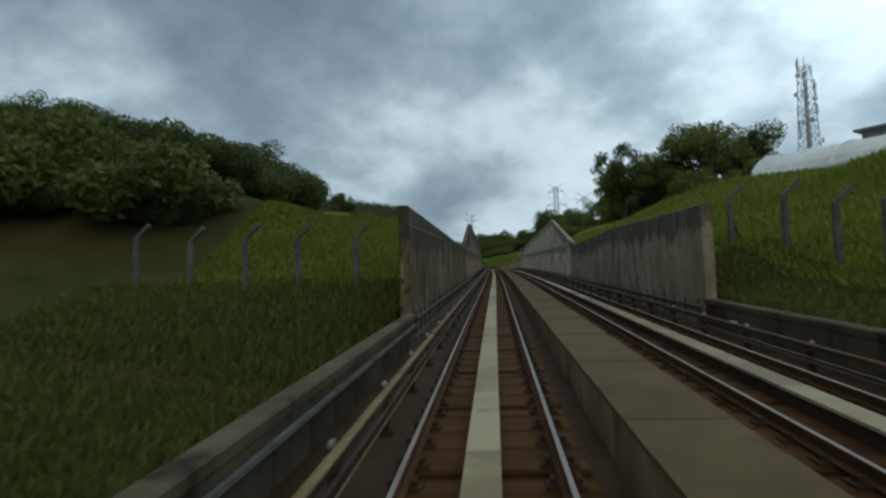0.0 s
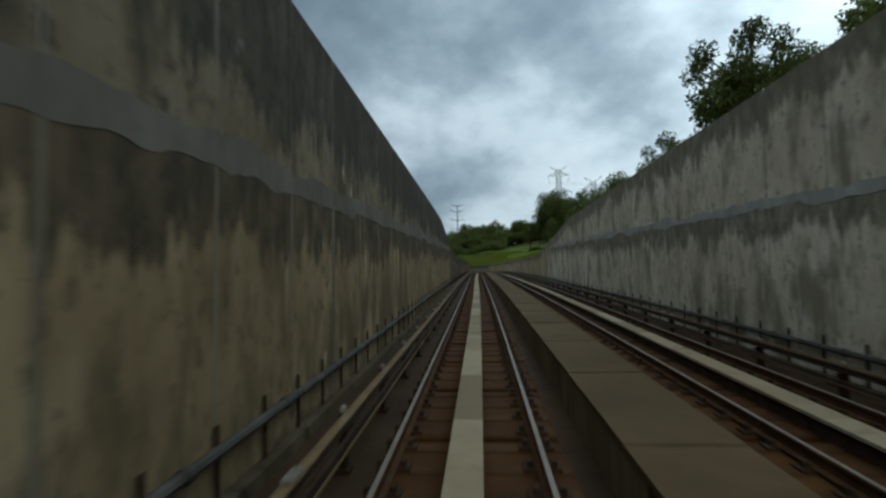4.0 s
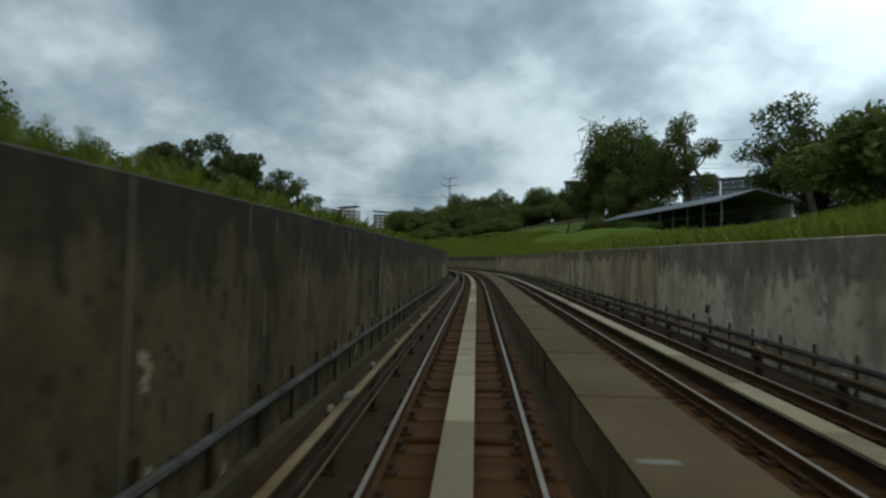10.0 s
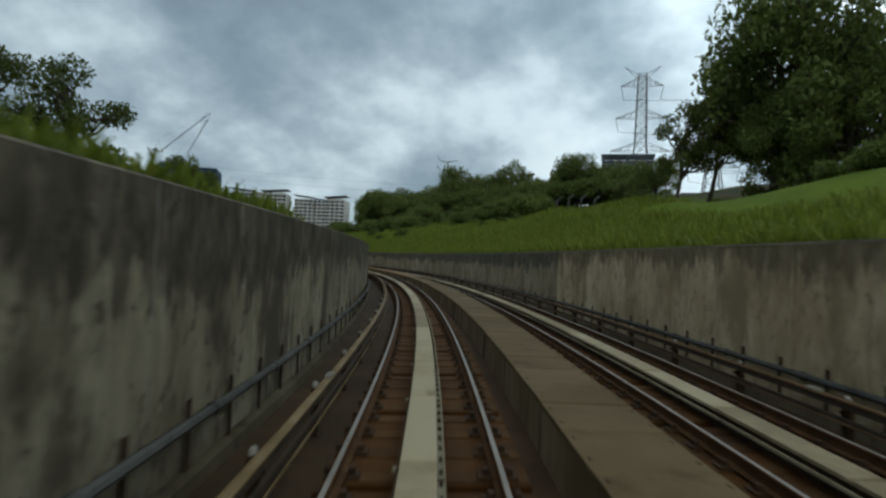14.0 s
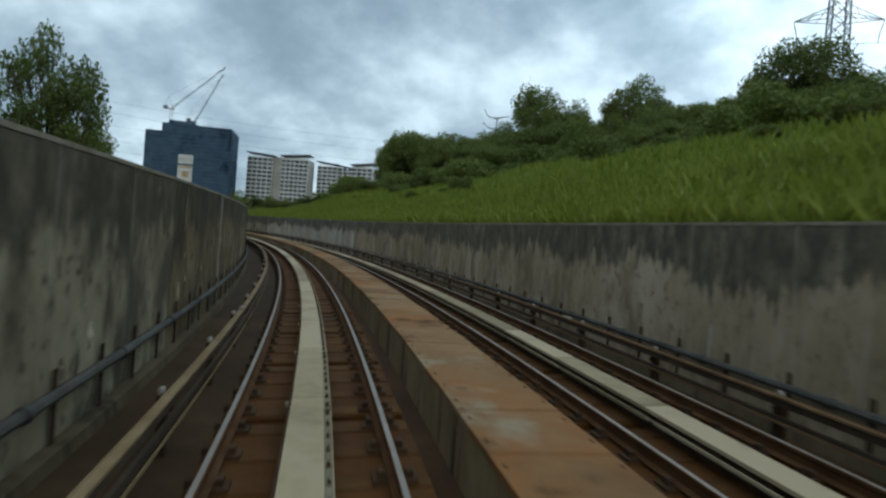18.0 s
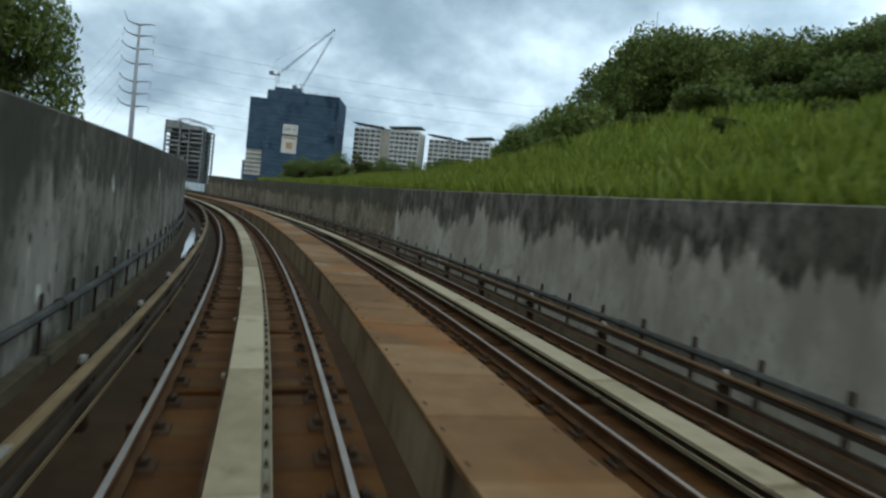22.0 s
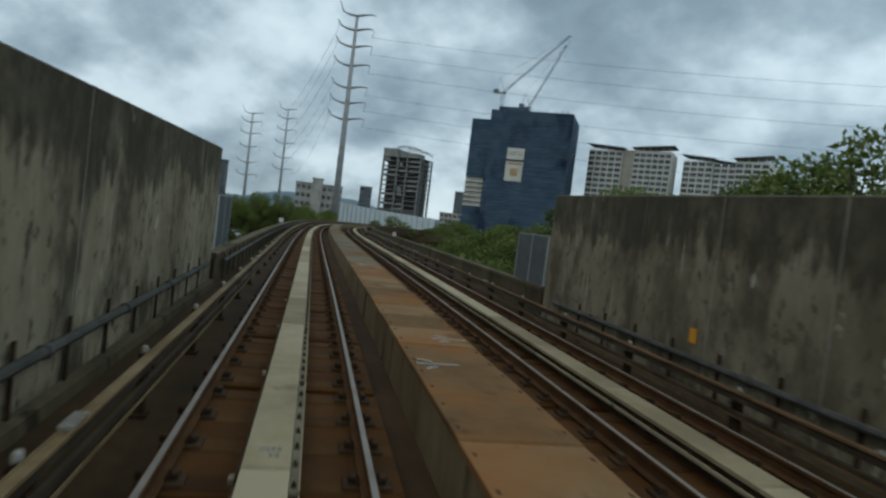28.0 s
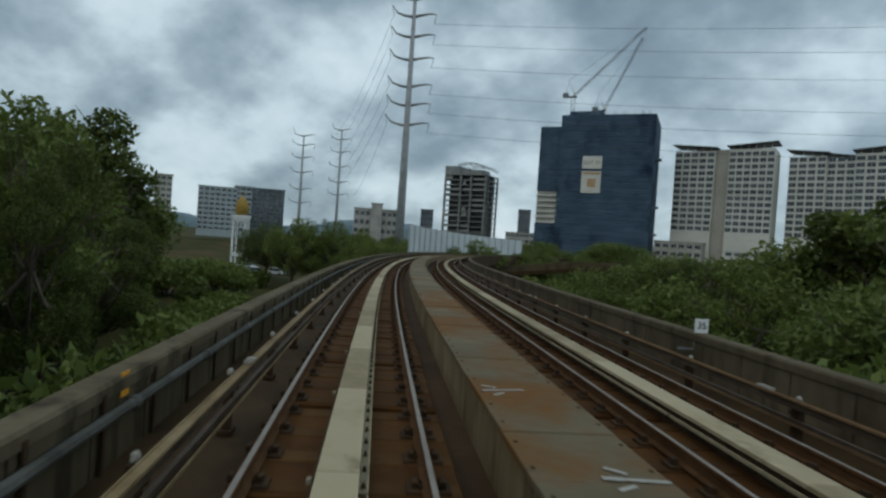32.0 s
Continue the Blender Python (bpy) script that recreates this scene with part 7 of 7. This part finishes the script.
for s_, u_, l_ in ((118.2, 2.3, 0.4), (121.2, 2.25, 0.4), (137.6, 2.1, 0.35), (136.7, 1.75, 0.45), (136.0, 1.95, 0.4), (139.9, 1.65, 0.35), (170.1, 2.22, 0.22), (186.7, 1.68, 0.4), (204.7, 2.3, 0.25), (232.5, 2.0, 0.5), (326, 2.1, 0.55), (331, 1.9, 0.4)):
    n_ = 12
    v_ = [(l_ * 0.5 * math.cos(k * 0.5236) * (0.8 + 0.3 * rnd.random()), 0.05 * math.sin(k * 0.5236) * (0.8 + 0.4 * rnd.random()), z) for z in (0.0, 0.003) for k in range(n_)]
    f_ = [tuple(range(n_, 2 * n_))] + [(k, (k + 1) % n_, n_ + (k + 1) % n_, n_ + k) for k in range(n_)]
    q_ = mesh_object("paint_patch", v_, f_, M_PATCH)
    q_.matrix_basis = frame_at(s_, u_, 0.2575)
    tagged(q_, "pale paint patch on the walkway cover", "paint patch", "paint patches")
# unreadable stamped numbers on some plates
r_ = empty("plate_number", frame_at(457.15, 0.01, 0.0515, 0, True))
tagged(r_, "dark stencilled number on the pale reaction plate", "painted number", "painted numbers")
lettering("0292", 0.085, Matrix.Translation((0, 0.05, 0)), r_, M_STEEL_DARK)
lettering("26", 0.085, Matrix.Translation((0.03, -0.06, 0)), r_, M_STEEL_DARK)
for s_ in (41.9, 7.6, 301.0):
    for k_ in range(2):
        g_ = Geo()
        for j_ in range(4 - k_):
            g_.box(-0.10 + j_ * 0.055, -0.03, 0, -0.065 + j_ * 0.055, 0.03, 0.002)
        q_ = g_.part("stamped_bars", M_STEEL_DARK, None, frame_at(s_ - 0.1 * k_, 0.01, 0.0515, 0, True))
        tagged(q_, "dark stencilled bars on the reaction plate", "stencil mark", "stencil marks")
for s_, u_ in ((366.5, D), (411.5, D), (322.0, D)):
    g_ = Geo()
    for j_ in range(4):
        g_.box(-0.10 + j_ * 0.055, -0.03, 0, -0.065 + j_ * 0.055, 0.03, 0.002)
    q_ = g_.part("stamped_bars", M_STEEL_DARK, None, frame_at(s_, 0.0, 0.0515, D, True))
    tagged(q_, "dark stencilled bars on the reaction plate", "stencil mark", "stencil marks")

# standing water in the drain on the inside of the curve
for s0_, s1_, w_ in ((376, 388, 0.10), (392, 404, 0.13), (406, 421, 0.11), (424, 436, 0.07)):
    ss_ = np.linspace(s0_, s1_, 24)
    hw = w_ * np.sin(np.linspace(0.12, math.pi - 0.12, 24)) * (0.7 + 0.5 * np.random.default_rng(int(s0_)).random(24))
    a_, b_ = on(ss_, -1.78 - hw, np.full(24, -0.4165)), on(ss_, -1.78 + hw, np.full(24, -0.4165))
    v_ = np.concatenate([a_, b_])
    q_ = mesh_object("water", v_, [(i, i + 24, i + 25, i + 1) for i in range(23)], M_WATER)
    tagged(q_, "shallow standing rainwater in the drain by the wall", "puddle", kind="structure")

# low sheds on the slope
def shelter(s, u, length, d, h, label):
    m = frame_at(s, u, 0) @ Matrix.Rotation(0.03, 4, "Z")
    z = ground_at(m.translation.x, m.translation.y)
    m.translation.z = z + 0.2
    root = empty("shelter", m)
    tagged(root, label, "shelter", "shelters on the slope")
    Geo().box(d - 0.2, -length / 2, -2, d, length / 2, h).part("back_wall", M_CONC, root)
    Geo().prism([(-0.8, h - 0.1), (d * 0.45, h + 1.35), (d + 0.5, h + 0.1), (d + 0.5, h + 0.2), (d * 0.45, h + 1.47), (-0.8, h + 0.02)], -length / 2 - 0.6, length / 2 + 0.6).part("roof", M_ROOFTILE, root)
    for k in range(11):
        y = -length / 2 + k * length / 10
        Geo().box(-0.06, y - 0.06, -2, 0.06, y + 0.06, h + 0.1).part("post", M_STEEL_DARK, root)
    for k in range(7):
        y = -length / 2 + (k + 0.5) * length / 7
        Geo().box(d - 1.2, y - 1.0, -1, d - 0.4, y + 1.0, 1.1).part("bench_block", M_POST, root)


shelter(264, 25.6, 38, 8, 2.1, "long open shelter with a grey sheet roof on the slope")
for i_ in range(9):
    x_, y_ = beside(256 + 2.6 * i_, 22.5 + rnd.uniform(-0.5, 1.5))
    shrub(rnd.randint(0, 1), x_, y_, rnd.uniform(0.35, 0.6))

# ---------------------------------------------------------------- grass on the banks
def grass_blades(name, n, seed, ranges, label, mat=M_BLADE):
    rng = np.random.default_rng(seed)
    parts = []
    for s0, s1, u0, u1, share, hh in ranges:
        k = int(n * share)
        s, u = rng.uniform(s0, s1, k), u0 + (u1 - u0) * rng.random(k) ** 1.5
        lz = np.interp(s, SG, LZ)
        p = on(s, u, 0 * u)
        p[:, 2] = ground_height(s, u, lz) - 0.03
        a = rng.random(k) * 6.283
        h = hh * (0.5 + rng.random(k))
        w = 0.035 + 0.05 * rng.random(k)
        dx, dy = np.cos(a), np.sin(a)
        lean = rng.normal(size=(k, 2)) * 0.35 * h[:, None]
        q0 = p + np.stack([dx * w, dy * w, 0 * w], 1)
        q1 = p - np.stack([dx * w, dy * w, 0 * w], 1)
        tip = p + np.stack([lean[:, 0], lean[:, 1], h], 1)
        parts.append(np.stack([q1, q0, tip + np.stack([dx, dy, 0 * dx], 1) * 0.012, tip - np.stack([dx, dy, 0 * dx], 1) * 0.012], 1).reshape(-1, 3))
    v = np.concatenate(parts)
    ob = new(name, fast_mesh(name, v, np.arange(len(v)).reshape(-1, 4), mat))
    tagged(ob, label, "grass", kind="stuff")


grass_blades("grass_right", 170000, 1, [(14, 70, 9.0, 24, 0.22, 0.34), (26, 70, 6.76, 12, 0.08, 0.36), (125, 440, 6.76, 13, 0.62, 0.38), (290, 420, 10, 22, 0.22, 0.45)], "long bright green grass on the slope")
grass_blades("field_grass", 70000, 5, [(-4, 23, -3.0, -15, 0.7, 0.30), (4, 23, 6.9, 10, 0.3, 0.25)], "rough dark grass and weeds beside the bridge", M_WEED)
grass_blades("grass_left", 90000, 2, [(21, 48, -2.8, -13, 0.35, 0.22), (46, 80, -2.68, -12, 0.4, 0.32), (166, 260, -2.68, -8, 0.4, 0.35)], "long green grass along the wall top")
